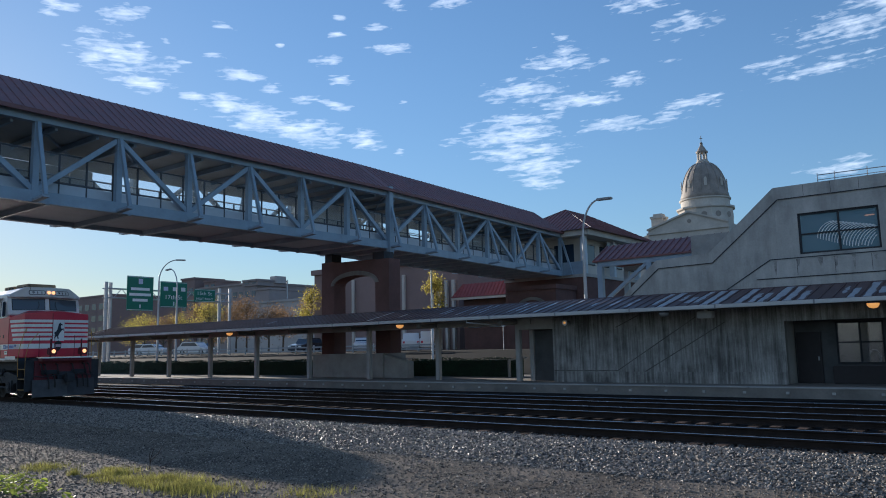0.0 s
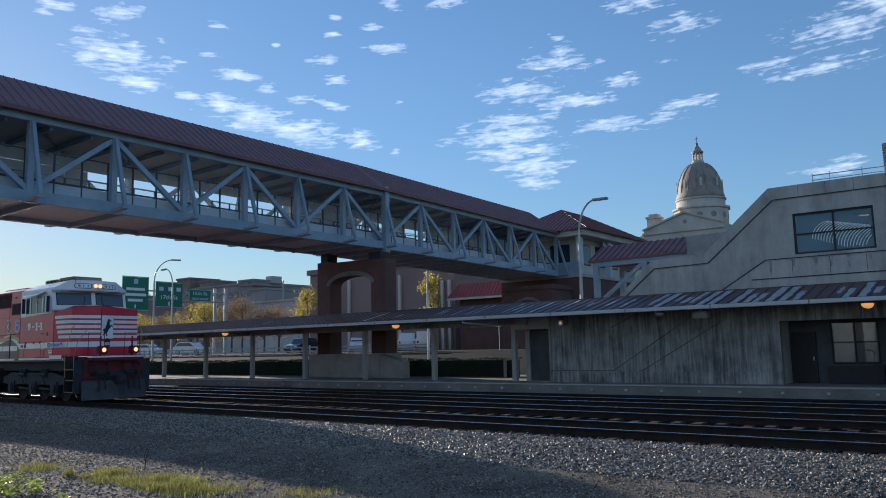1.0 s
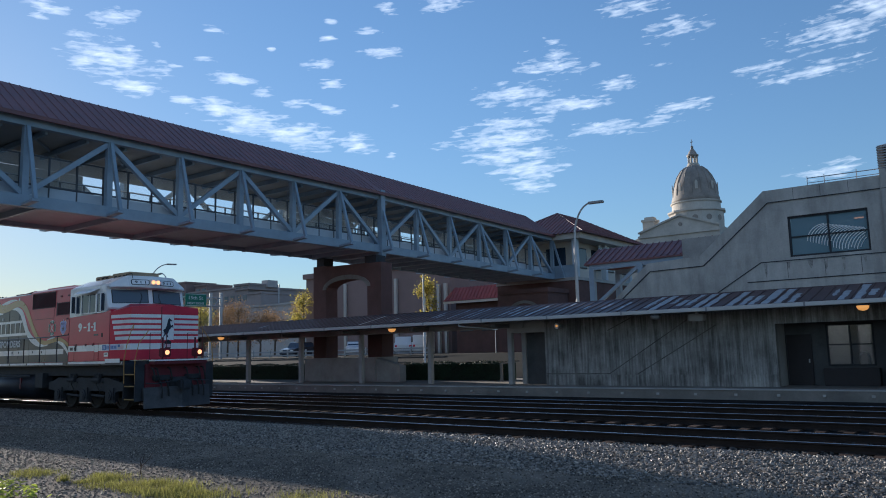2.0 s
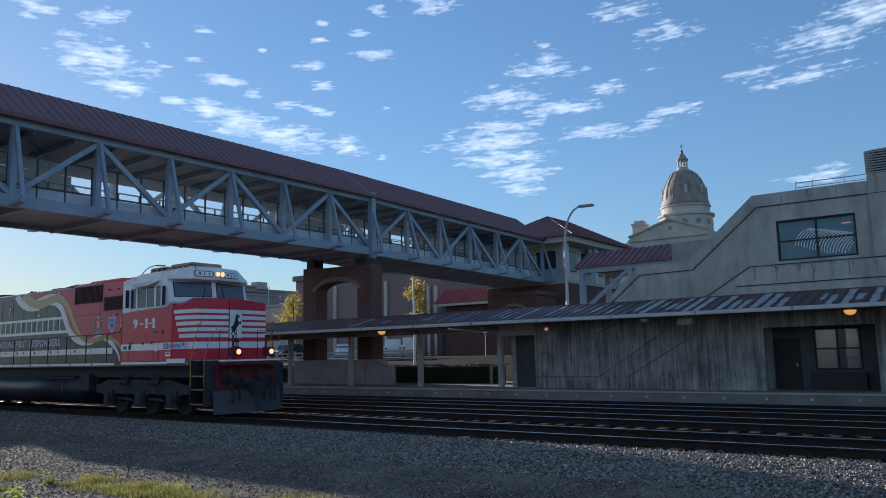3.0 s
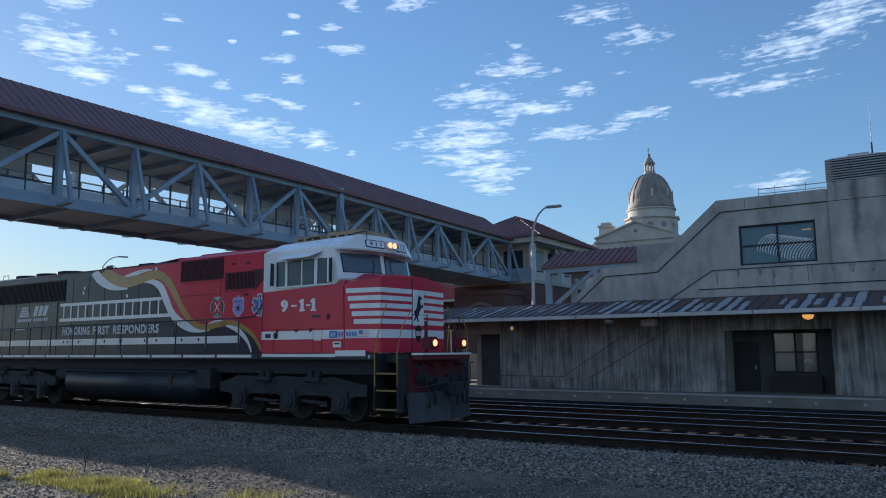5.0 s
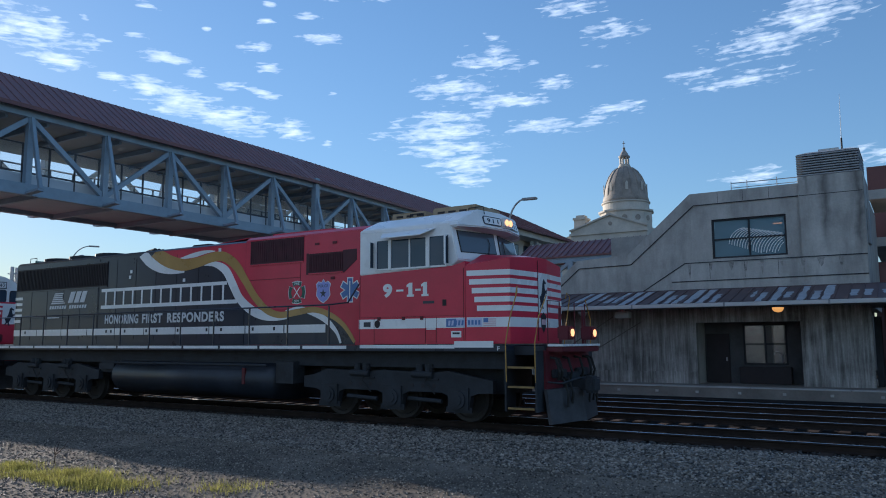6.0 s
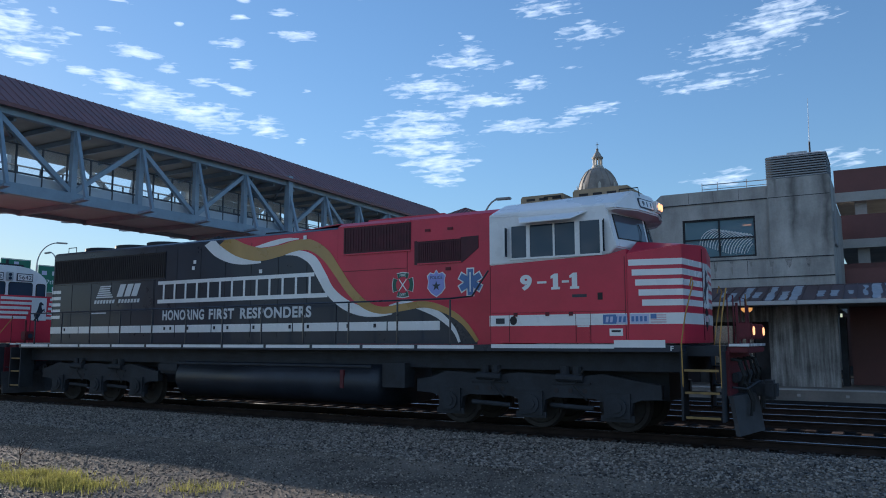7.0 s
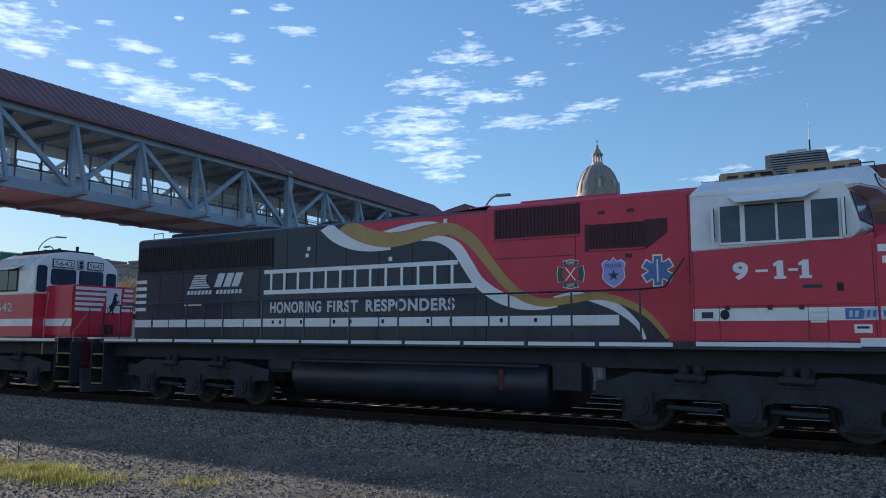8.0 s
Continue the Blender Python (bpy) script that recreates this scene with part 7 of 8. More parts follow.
def build_second():
    lo = thing("locomotive", "red and white diesel locomotive coupled behind the first", "locomotive", "coupled locomotives", at=(-25.3, 15.8, 0))
    build_underframe(lo, -18.2, -0.6, -11.5, -6.5, (-2.2, -4.9), (-13.6, -16.3))
    step_well(lo, -0.75, 0.02)
    build_pilot(lo, 0.05, True, False)
    part("nose", boxes((-2.1, -0.65, -1.12, 1.12, 1.74, 3.38)), M["red"], lo, "red short nose", bevel=0.05)
    for i in range(5):
        z = 3.32 - i * 0.165
        part("stripe", boxes((-0.648, -0.642, -1.05, 0.12 - 0.06 * i, z - 0.095, z)), M["white"], lo)
        part("stripe", boxes((-0.648, -0.642, 0.72 - 0.03 * i, 1.05, z - 0.095, z)), M["white"], lo)
    part("front_panel", boxes((-0.646, -0.641, 0.05, 0.6, 2.52, 3.32)), M["white"], lo)
    bm = bmesh.new()
    prism(bm, [(-0.641, 0.14 + 0.4 * u, 2.45 + 0.75 * v) for u, v in HORSE], (0.004, 0, 0))
    part("horse_mark", bm, M["black"], lo)
    part("belt_stripe", boxes((-18.0, -0.66, -1.128, -1.122, 2.08, 2.31)), M["white"], lo)
    part("sill_stripe", boxes((-18.2, -0.8, -1.556, -1.55, 1.62, 1.70)), M["white"], lo)
    part("cab_lower", boxes((-4.6, -2.1, -1.5, 1.5, 1.74, 3.1)), M["red"], lo, "red lower cab side")
    part("cab_belt", boxes((-4.6, -2.1, -1.506, -1.5, 2.08, 2.31)), M["white"], lo)
    bm = bmesh.new()
    crown = [(-1.5, 4.0), (-1.42, 4.14), (-1.2, 4.32), (-0.85, 4.47), (-0.4, 4.54)]
    prism(bm, [(-4.6, y, z) for y, z in [(-1.5, 3.1)] + crown + [(-y, z) for y, z in crown[::-1]] + [(1.5, 3.1)]], (2.5, 0, 0))
    cab = part("cab_upper", bm, M["white"], lo, "white upper cab", bevel=0.03)
    part("roof_unit", boxes((-4.3, -2.3, -0.7, 0.7, 4.5, 4.62)), M["under"], cab, bevel=0.03)
    def round_pane(name, y0, y1, z0, z1, x, r, t, m, owner):
        ring = []
        for cy, cz, a0 in ((y1 - r, z1 - r, 0), (y0 + r, z1 - r, 90), (y0 + r, z0 + r, 180), (y1 - r, z0 + r, 270)):
            ring += [(x, cy + r * math.cos(radians(a0 + k * 22.5)), cz + r * math.sin(radians(a0 + k * 22.5))) for k in range(5)]
        bm = bmesh.new()
        prism(bm, ring, (t, 0, 0))
        return part(name, bm, m, owner)
    for y0, y1, z0, z1 in ((-1.42, -1.14, 3.2, 4.0), (-0.95, -0.12, 3.46, 3.92), (0.05, 0.90, 3.46, 3.92), (1.08, 1.40, 3.3, 3.9)):
        g = round_pane("window_gasket", y0 - 0.03, y1 + 0.03, z0 - 0.03, z1 + 0.03, -2.1, 0.09, 0.012, M["rubber"], cab)
        round_pane("front_pane", y0, y1, z0, z1, -2.09, 0.07, 0.012, M["glass"], g)
    for x in (-4.2, -3.4, -2.4):
        bm = bmesh.new()
        tube(bm, [(x, 0.1, 4.6), (x, 0.1, 4.78)], 0.05, 8)
        part("roof_fitting", bm, M["under"], cab)
    bm = bmesh.new()
    prism(bm, [(-4.0, -1.51, 4.05), (-2.75, -1.51, 4.05), (-2.85, -1.75, 3.9), (-3.9, -1.75, 3.9)], (0, 0, 0.02))
    part("window_shade", bm, M["white"], cab)
    w = part("cab_window", boxes((-4.1, -3.0, -1.52, -1.5, 3.2, 3.95)), M["under"], cab)
    part("pane", boxes((-4.05, -3.55, -1.53, -1.52, 3.25, 3.9)), M["glass"], w)
    part("pane", boxes((-3.5, -3.05, -1.53, -1.52, 3.25, 3.9)), M["glass"], w)
    for a, b in ((-0.95, -0.2), (0.3, 0.9)):
        nb = part("number_board", boxes((-2.1, -2.06, a, b, 3.99, 4.27)), M["black"], cab)
        part("board_face", boxes((-2.058, -2.055, a + 0.03, b - 0.03, 4.02, 4.24)), M["white"], nb)
        lettering("board_digits", "5642", M["black"], nb, (-2.053, a + 0.06, 4.05), b - a - 0.12, 0.155, (0, 1, 0), (0, 0, 1), 0.003)
    lettering("cab_digit", "5642", M["white_soft"], lo, (-4.4, -1.503, 2.55), 1.15, 0.28, depth=0.004)
    hb = part("headlight_box", boxes((-2.09, -2.02, -0.1, 0.15, 3.98, 4.3)), M["galv"], cab, bevel=0.02)
    for z in (4.07, 4.2):
        bm = bmesh.new()
        tube(bm, [(-2.02, 0.02, z), (-2.0, 0.02, z)], 0.06, 12)
        part("headlight", bm, M["glass"], hb)
    bm = bmesh.new()
    prism(bm, [(-17.6, -0.95, 1.71), (-17.6, -0.95, 4.2), (-17.6, -0.7, 4.4), (-17.6, 0.7, 4.4), (-17.6, 0.95, 4.2), (-17.6, 0.95, 1.71)], (13.0, 0, 0))
    hood = part("long_hood", bm, M["red"], lo, "red engine hood", bevel=0.02)
    for x in (-16.5, -14.9):
        bm = bmesh.new()
        lathe(bm, [(0.6, 0.0), (0.6, 0.14), (0.5, 0.15), (0.02, 0.12)], (x, 0, 4.4), 20)
        part("roof_fan", bm, M["under"], hood)
    for s in (-1, 1):
        bent_rail(lo, "grab_rail", [(-0.7, s * 1.5, 0.95), (-0.7, s * 1.52, 1.8), (-0.5, s * 1.3, 2.5), (-0.45, s * 1.25, 2.7)], 0.013, M["yellow"], "yellow boarding rail")
        bent_rail(lo, "grab_rail", [(0.02, s * 1.5, 0.95), (0.02, s * 1.5, 1.9), (0.08, s * 1.0, 2.6)], 0.013, M["yellow"], "yellow boarding rail")
    bent_rail(lo, "hand_rail", [(-2.05, -1.55, 3.12), (-1.3, -1.52, 3.1), (-1.45, -1.5, 2.2), (-1.5, -1.5, 1.2)], 0.018, M["tan"])
    return lo


# Base colour lifted to blue-grey to stand in for reflected sky.
M["glass_screen"] = glass_mat("windscreen glass", (0.10, 0.125, 0.155), 0.06)
M["under_grey"] = surface("scuffed plough steel", (0.055, 0.055, 0.06), 0.6, 0.2, var=0.4, scale=3, fine=20, bump=0.1)
# Grimy red whose base is also deepened for shade on the end plate.
M["red_grimy_shaded"] = surface("grimy red deepened for shade", (0.11, 0.010, 0.018), 0.6, var=0.35, scale=3, fine=20, bump=0.05, stain=0.4)
M["yellow_dull"] = surface("scuffed yellow step edge", (0.26, 0.17, 0.06), 0.7, var=0.35, scale=5, fine=30)
M["tan"] = surface("tan weathered casing", (0.36, 0.27, 0.17), 0.7, var=0.2, scale=3, fine=20)
M["shield_blue"] = surface("lavender blue shield", (0.30, 0.32, 0.66), 0.4, var=0.08, scale=2, fine=20, bump=0.0)
M["blue_pale"] = surface("pale blue panel", (0.52, 0.55, 0.72), 0.4, var=0.08, scale=2, fine=20, bump=0.0)
M["red_pale"] = surface("pale red and white panel", (0.62, 0.42, 0.45), 0.4, var=0.1, scale=8, fine=20, bump=0.0)
M["white_soft"] = surface("off-white lettering", (0.66, 0.67, 0.68), 0.45, var=0.1, scale=3, fine=20, bump=0.0)
lead = build_lead()
lead_wheels = list(WHEELSETS)
second = build_second()
second_wheels = [w for w in WHEELSETS if w not in lead_wheels]

# lead locomotive's x from 0 to 8 s; it rolls at a little over 4 m/s
TRAIN = [(0.0, -32.97), (0.5, -30.76), (1.0, -28.52), (1.5, -26.28), (3.0, -19.61), (3.5, -17.42), (4.0, -15.22), (4.5, -13.07), (6.0, -6.77),
         (6.5, -4.69), (7.0, -2.60), (7.5, -0.51), (8.0, 1.56)]


def train_x(t):
    return float(np.interp(t, [a for a, _ in TRAIN], [b for _, b in TRAIN]))


def motions():
    walk(lead, [(t, pose(x, 15.8, 0)) for t, x in TRAIN])
    walk(second, [(t, pose(x - 22.75, 15.8, 0)) for t, x in TRAIN])
    for w in lead_wheels + second_wheels:
        a, _, z = w.location
        rows = []
        for i in range(81):
            t = i / 10
            turn = (train_x(t) - TRAIN[0][1]) / 0.508
            rows.append((t, pose(a, 0, z, 0, math.degrees(turn), 0)))
        walk(w, rows)


# ---- behind the platform: hedge, cars, signs, buildings, trees ----
def leaf_cloud(count, place, size, seed):
    """Verts and faces of small leaf blades; place(rng, n) gives the middles."""
    rng = np.random.default_rng(seed)
    c = place(rng, count)
    a = rng.normal(size=(count, 3))
    a /= np.linalg.norm(a, axis=1, keepdims=True)
    b = np.cross(a, rng.normal(size=(count, 3)))
    b /= np.linalg.norm(b, axis=1, keepdims=True)
    s = size * rng.uniform(0.6, 1.3, (count, 1))
    v = np.stack([c - a * s, c + b * s * 0.45, c + a * s, c - b * s * 0.45], 1).reshape(-1, 3)
    f = (np.arange(4)[None] + 4 * np.arange(count)[:, None])
    return v.tolist(), f.tolist()


def leafy(name, count, place, size, seed, material, parent=None, label=""):
    v, f = leaf_cloud(count, place, size, seed)
    ob = new(name, join_arrays(name, v, f, material))
    ob.parent = parent
    if label:
        ob["label"] = label
    return ob


def build_hedges():
    for i, (x0, x1) in enumerate(((-66.0, -35.2), (-28.7, -21.4), (-20.5, -19.4))):
        h = thing("hedge", "dark clipped hedge behind the platform", "hedge", "clipped hedges", at=(0, 0, 0))
        bm = bmesh.new()
        core = [(x0 + 0.1, 33.75, 0.1), (x1 - 0.1, 33.75, 0.1), (x1 - 0.1, 33.75, 1.05), (x0 + 0.1, 33.75, 1.05)]
        prism(bm, core, (0, 0.7, 0))
        part("hedge_core", bm, M["hedge"], h)

        def place(rng, k, x0=x0, x1=x1):
            x = rng.uniform(x0, x1, k)
            u = rng.uniform(0, 1, k)
            top = u > 0.55
            y = np.where(top, rng.uniform(33.6, 34.5, k), 33.66 + rng.normal(0, 0.05, k))
            z = np.where(top, 1.10 + 0.05 * np.sin(x * 2.1) + rng.normal(0, 0.035, k), rng.uniform(0.15, 1.12, k))
            return np.stack([x, y, z], 1)
        tagged(leafy("hedge_leaves", int((x1 - x0) * 520), place, 0.045, 40 + i, M["hedge"], h), kind="stuff")


def build_car(x, y, z, turn, paint, label, tall=0.0):
    car = thing("car", label, "car", "parked cars", at=(x, y, z))
    car.rotation_euler = (0, 0, radians(turn))
    L, W, H = 4.6, 1.8, 1.45 + tall
    bm = bmesh.new()
    side = [(-L / 2, 0.35), (-L / 2, 0.85), (-L / 2 + 0.15, 0.98 + tall * 0.5), (L / 2 - 1.2, 0.98), (L / 2 - 0.1, 0.78), (L / 2, 0.4), (L / 2 - 0.1, 0.25), (-L / 2 + 0.1, 0.25)]
    prism(bm, [(a, -W / 2, b) for a, b in side], (0, W, 0))
    part("body", bm, paint, car, bevel=0.06)
    bm = bmesh.new()
    rear = 0.15 if tall > 0.05 else 0.75
    roof = [(-L / 2 + rear, 0.95 + tall * 0.3), (-L / 2 + rear + 0.45, H - 0.05), (-L / 2 + rear + 0.9, H), (0.2, H), (0.5, H - 0.06), (L / 2 - 1.25, 0.95)]
    prism(bm, [(a, -W / 2 + 0.12, b) for a, b in roof], (0, W - 0.24, 0))
    cabin = part("cabin", bm, paint, car, bevel=0.05)
    for s in (-1, 1):
        ring = [(-L / 2 + rear + 0.27, 1.03 + tall * 0.3), (-L / 2 + rear + 0.6, H - 0.11), (0.25, H - 0.09), (L / 2 - 1.5, 1.03)]
        bm = bmesh.new()
        prism(bm, [(a, s * (W / 2 - 0.125), b) for a, b in ring], (0, s * 0.01, 0))
        part("side_glass", bm, M["glass"], cabin)
        for a in (-L / 2 + 0.85, L / 2 - 0.9):
            bm = bmesh.new()
            tube(bm, [(a, s * (W / 2 - 0.2), 0.33), (a, s * (W / 2 + 0.02), 0.33)], 0.33, 16)
            w = part("wheel", bm, M["rubber"], car)
            bm = bmesh.new()
            tube(bm, [(a, s * (W / 2 + 0.02), 0.33), (a, s * (W / 2 + 0.03), 0.33)], 0.2, 12)
            part("rim", bm, M["galv"], w)
    bm = bmesh.new()
    prism(bm, [(0.42, -W / 2 + 0.2, H - 0.06), (0.42, W / 2 - 0.2, H - 0.06), (L / 2 - 1.36, W / 2 - 0.16, 1.02), (L / 2 - 1.36, -W / 2 + 0.16, 1.02)], (0.02, 0, 0.02))
    part("windscreen", bm, M["glass"], cabin)
    for s in (-1, 1):
        part("headlamp", boxes((L / 2 - 0.08, L / 2 + 0.01, s * 0.65 - 0.15, s * 0.65 + 0.15, 0.6, 0.72)), M["sign_white"], car)
        part("tail_lamp", boxes((-L / 2 - 0.01, -L / 2 + 0.05, s * 0.7 - 0.1, s * 0.7 + 0.1, 0.7, 0.9)), M["red"], car)


def build_cars():
    rows = ((-90.5, 55, 20, "car_white", "white sedan parked beyond the hedge", 0), (-84.5, 58, 10, "car_dark", "dark car parked beyond the hedge", 0), (-81.0, 55, 15, "car_white", "white hatchback parked beyond the hedge", 0.1),
            (-97.5, 58, 15, "car_white", "pale car parked far along the lot", 0.1), (-54.9, 57, 312, "car_white", "white car nose towards the tracks", 0), (-49.6, 58.5, 128, "car_white", "white sport utility vehicle in the lot", 0.3), (-47.1, 58, 132, "car_white", "white sport utility vehicle in the lot", 0.4), (-62.4, 56, 285, "car_dark", "dark car parked nose out behind the guard rail", 0.1))
    for x, y, turn, paint, label, tall in rows:
        build_car(x, y, ground_height(y), turn, M[paint], label, tall)


def build_guard_rail():
    g = thing("guard_rail", "grey steel guard rail above the hedge", "guard rail")
    for z in (1.95, 1.62):
        part("rail_beam", boxes((-110, -36, 46.0, 46.06, z, z + 0.12)), M["galv_dark"], g)
    bm = boxes((-0.05, 0.05, -0.05, 0.05, 0, 0.75))
    me = mesh_of("guard_post", bm, M["galv"])
    for i in range(30):
        p = new("guard_post", me)
        p.parent = g
        p.location = (-108 + i * 2.4, 46.1, 1.45)
    w = part("retaining_wall", boxes((-120, -34, 44.6, 45.0, 0.2, 1.35)), M["asphalt"])
    tagged(w, "low dark retaining wall below the guard rail", "wall", kind="structure")


def build_signs():
    g = thing("sign_gantry", "galvanised highway gantry with green signs", "sign gantry")
    X = -70.0
    for y in (37.4, 38.1, 50.6, 51.6):
        bm = bmesh.new()
        tube(bm, [(X - (0.5 if y in (38.1, 50.6) else 0), y, 0.3), (X - (0.5 if y in (38.1, 50.6) else 0), y, 8.7)], 0.17, 10)
        part("gantry_post", bm, M["galv"], g)
    for z in (8.1, 7.2):
        for dx in (0, -0.7):
            bm = bmesh.new()
            tube(bm, [(X + dx, 37.4, z), (X + dx, 51.6, z)], 0.06, 6)
            part("gantry_chord", bm, M["galv"], g)
    for i in range(18):
        y = 37.4 + i * 0.78
        bm = bmesh.new()
        tube(bm, [(X, y, 7.2 if i % 2 else 8.1), (X, y + 0.78, 8.1 if i % 2 else 7.2)], 0.035, 5)
        part("gantry_web", bm, M["galv"], g)
    XF = X + 0.25
    rt, up = (0, 1, 0), (0, 0, 1)
    for i, (y0, y1, z0, z1) in enumerate(((39.35, 42.15, 6.0, 9.4), (42.95, 46.0, 6.4, 9.05), (46.9, 49.45, 7.1, 8.45))):
        s = part("sign_panel", boxes((XF, XF + 0.06, y0, y1, z0, z1)), M["sign_green"], g, "green highway sign with white words")
        part("sign_border", boxes((XF + 0.06, XF + 0.064, y0 + 0.05, y1 - 0.05, z0 + 0.05, z0 + 0.09)), M["sign_white"], s)
        part("sign_border", boxes((XF + 0.06, XF + 0.064, y0 + 0.05, y1 - 0.05, z1 - 0.09, z1 - 0.05)), M["sign_white"], s)
        if i == 0:
            part("route_shield", boxes((XF + 0.06, XF + 0.066, 40.55, 41.0, 8.65, 9.15)), M["blue_pale"], s)
            for z, a, b in ((8.0, 39.75, 41.75), (7.45, 39.6, 41.9), (6.9, 39.95, 41.55)):
                part("word_bar", boxes((XF + 0.06, XF + 0.066, a, b, z, z + 0.27)), M["sign_white"], s)
            part("arrow_bar", boxes((XF + 0.06, XF + 0.066, 40.68, 40.82, 6.25, 6.6)), M["sign_white"], s)
        elif i == 1:
            for a in (43.3, 44.35, 45.3):
                part("route_shield", boxes((XF + 0.06, XF + 0.066, a, a + 0.5, 8.1, 8.5)), M["sign_white"] if a > 44 else M["blue_pale"], s)
            lettering("sign_words", "17th St", M["sign_white"], s, (XF + 0.062, 43.55, 7.25), 1.9, 0.42, rt, up, 0.003)
            part("arrow_bar", boxes((XF + 0.06, XF + 0.066, 44.4, 44.54, 6.6, 7.0)), M["sign_white"], s)
        else:
            lettering("sign_words", "15th St", M["sign_white"], s, (XF + 0.062, 47.3, 7.82), 1.75, 0.36, rt, up, 0.003)
            lettering("sign_words", "NEXT RIGHT", M["sign_white"], s, (XF + 0.062, 47.15, 7.3), 2.05, 0.24, rt, up, 0.003)


def far_block(owner, x0, x1, y, depth, z1, m, rows, cols, zb=1.2):
    b = part("wall", boxes((x0, x1, y, y + depth, zb, z1)), M[m], owner)
    part("parapet", boxes((x0 - 0.3, x1 + 0.3, y - 0.3, y + depth, z1, z1 + 0.6)), M[m], b)
    for r in range(rows):
        for c in range(cols):
            w = (x1 - x0) / cols
            xa = x0 + w * (c + 0.2)
            h = (z1 - zb) / (rows + 1)
            za = zb + h * (r + 0.9)
            part("window", boxes((xa, xa + w * 0.6, y - 0.08, y, za, za + h * 0.5)), M["glass"], b)


def build_far_buildings():
    b = thing("hospital_block", "stepped grey and brown far building", "building")
    far_block(b, -221, -190, 150, 30, 22.6, "farwall_mid", 5, 10)
    far_block(b, -196, -189, 149.5, 12, 23.4, "farwall_mid", 1, 2, 22)
    far_block(b, -190, -184, 150, 20, 20.4, "farwall_mid", 2, 3)
    far_block(b, -229, -221.5, 149, 12, 26.2, "farwall_dark", 4, 2)
    far_block(b, -219, -212.5, 151, 10, 24.9, "farwall_dark", 1, 2, 22)
    far_block(b, -199, -158, 147, 20, 16.0, "farwall", 0, 1)
    for x, w, h in ((-205, 4, 1.6), (-198, 6, 1.2), (-191, 3, 2.2), (-176, 4, 1.3)):
        z = 23.0 if x < -187 else 16.4
        part("roof_plant", boxes((x, x + w, 156, 160, z, z + h)), M["farwall"], b)
    bm = bmesh.new()
    tube(bm, [(-178, 152, 16), (-178, 152, 23)], 0.15, 6)
    part("mast", bm, M["galv"], b)
    b = thing("office_block", "dark brick far building", "building")
    far_block(b, -330, -276, 150, 30, 24.0, "farwall_dark", 4, 10)
    b = thing("brick_building", "brown brick building behind the bridge pier", "building")
    far_block(b, -67.7, -46.2, 62, 14, 10.6, "farwall_dark", 0, 1)
    for i in range(4):
        part("white_column", boxes((-49.5 + i * 0.9, -49.2 + i * 0.9, 61.6, 61.9, 1.5, 8.6)), M["cream"], b)
    for x in (-61.2, -53.6):
        part("downpipe", boxes((x, x + 0.35, 61.7, 61.95, 1.5, 9.6)), M["cream"], b)
    b = thing("low_shop", "low red-roofed brick building", "building")
    far_block(b, -43.0, -35.6, 58.5, 8, 6.35, "brick_far", 1, 3)
    bm = bmesh.new()
    lowr = [bm.verts.new(p) for p in ((-43.8, 57.5, 6.4), (-34.8, 57.5, 6.4), (-34.8, 67.4, 6.4), (-43.8, 67.4, 6.4))]
    topr = [bm.verts.new(p) for p in ((-43.1, 58.5, 7.7), (-34.9, 58.5, 7.7), (-34.9, 66.4, 7.7), (-43.1, 66.4, 7.7))]
    bm.faces.new(lowr[::-1])
    bm.faces.new(topr)
    for i in range(4):
        j = (i + 1) % 4
        bm.faces.new((lowr[i], lowr[j], topr[j], topr[i]))
    shop_roof = part("roof", bm, M["roof_bright"], b, "red metal mansard roof")
    bm = bmesh.new()
    for i in range(22):
        x = -43.6 + i * 0.4
        beam(bm, (x, 57.5, 6.44), (max(x, -43.0), 58.5, 7.74), 0.05, 0.07)
    tagged(part("roof_ribs", bm, M["roof_bright"], shop_roof), kind="stuff")
    part("eave_trim", boxes((-43.8, -34.75, 57.55, 57.7, 6.15, 6.38)), M["cream"], b)


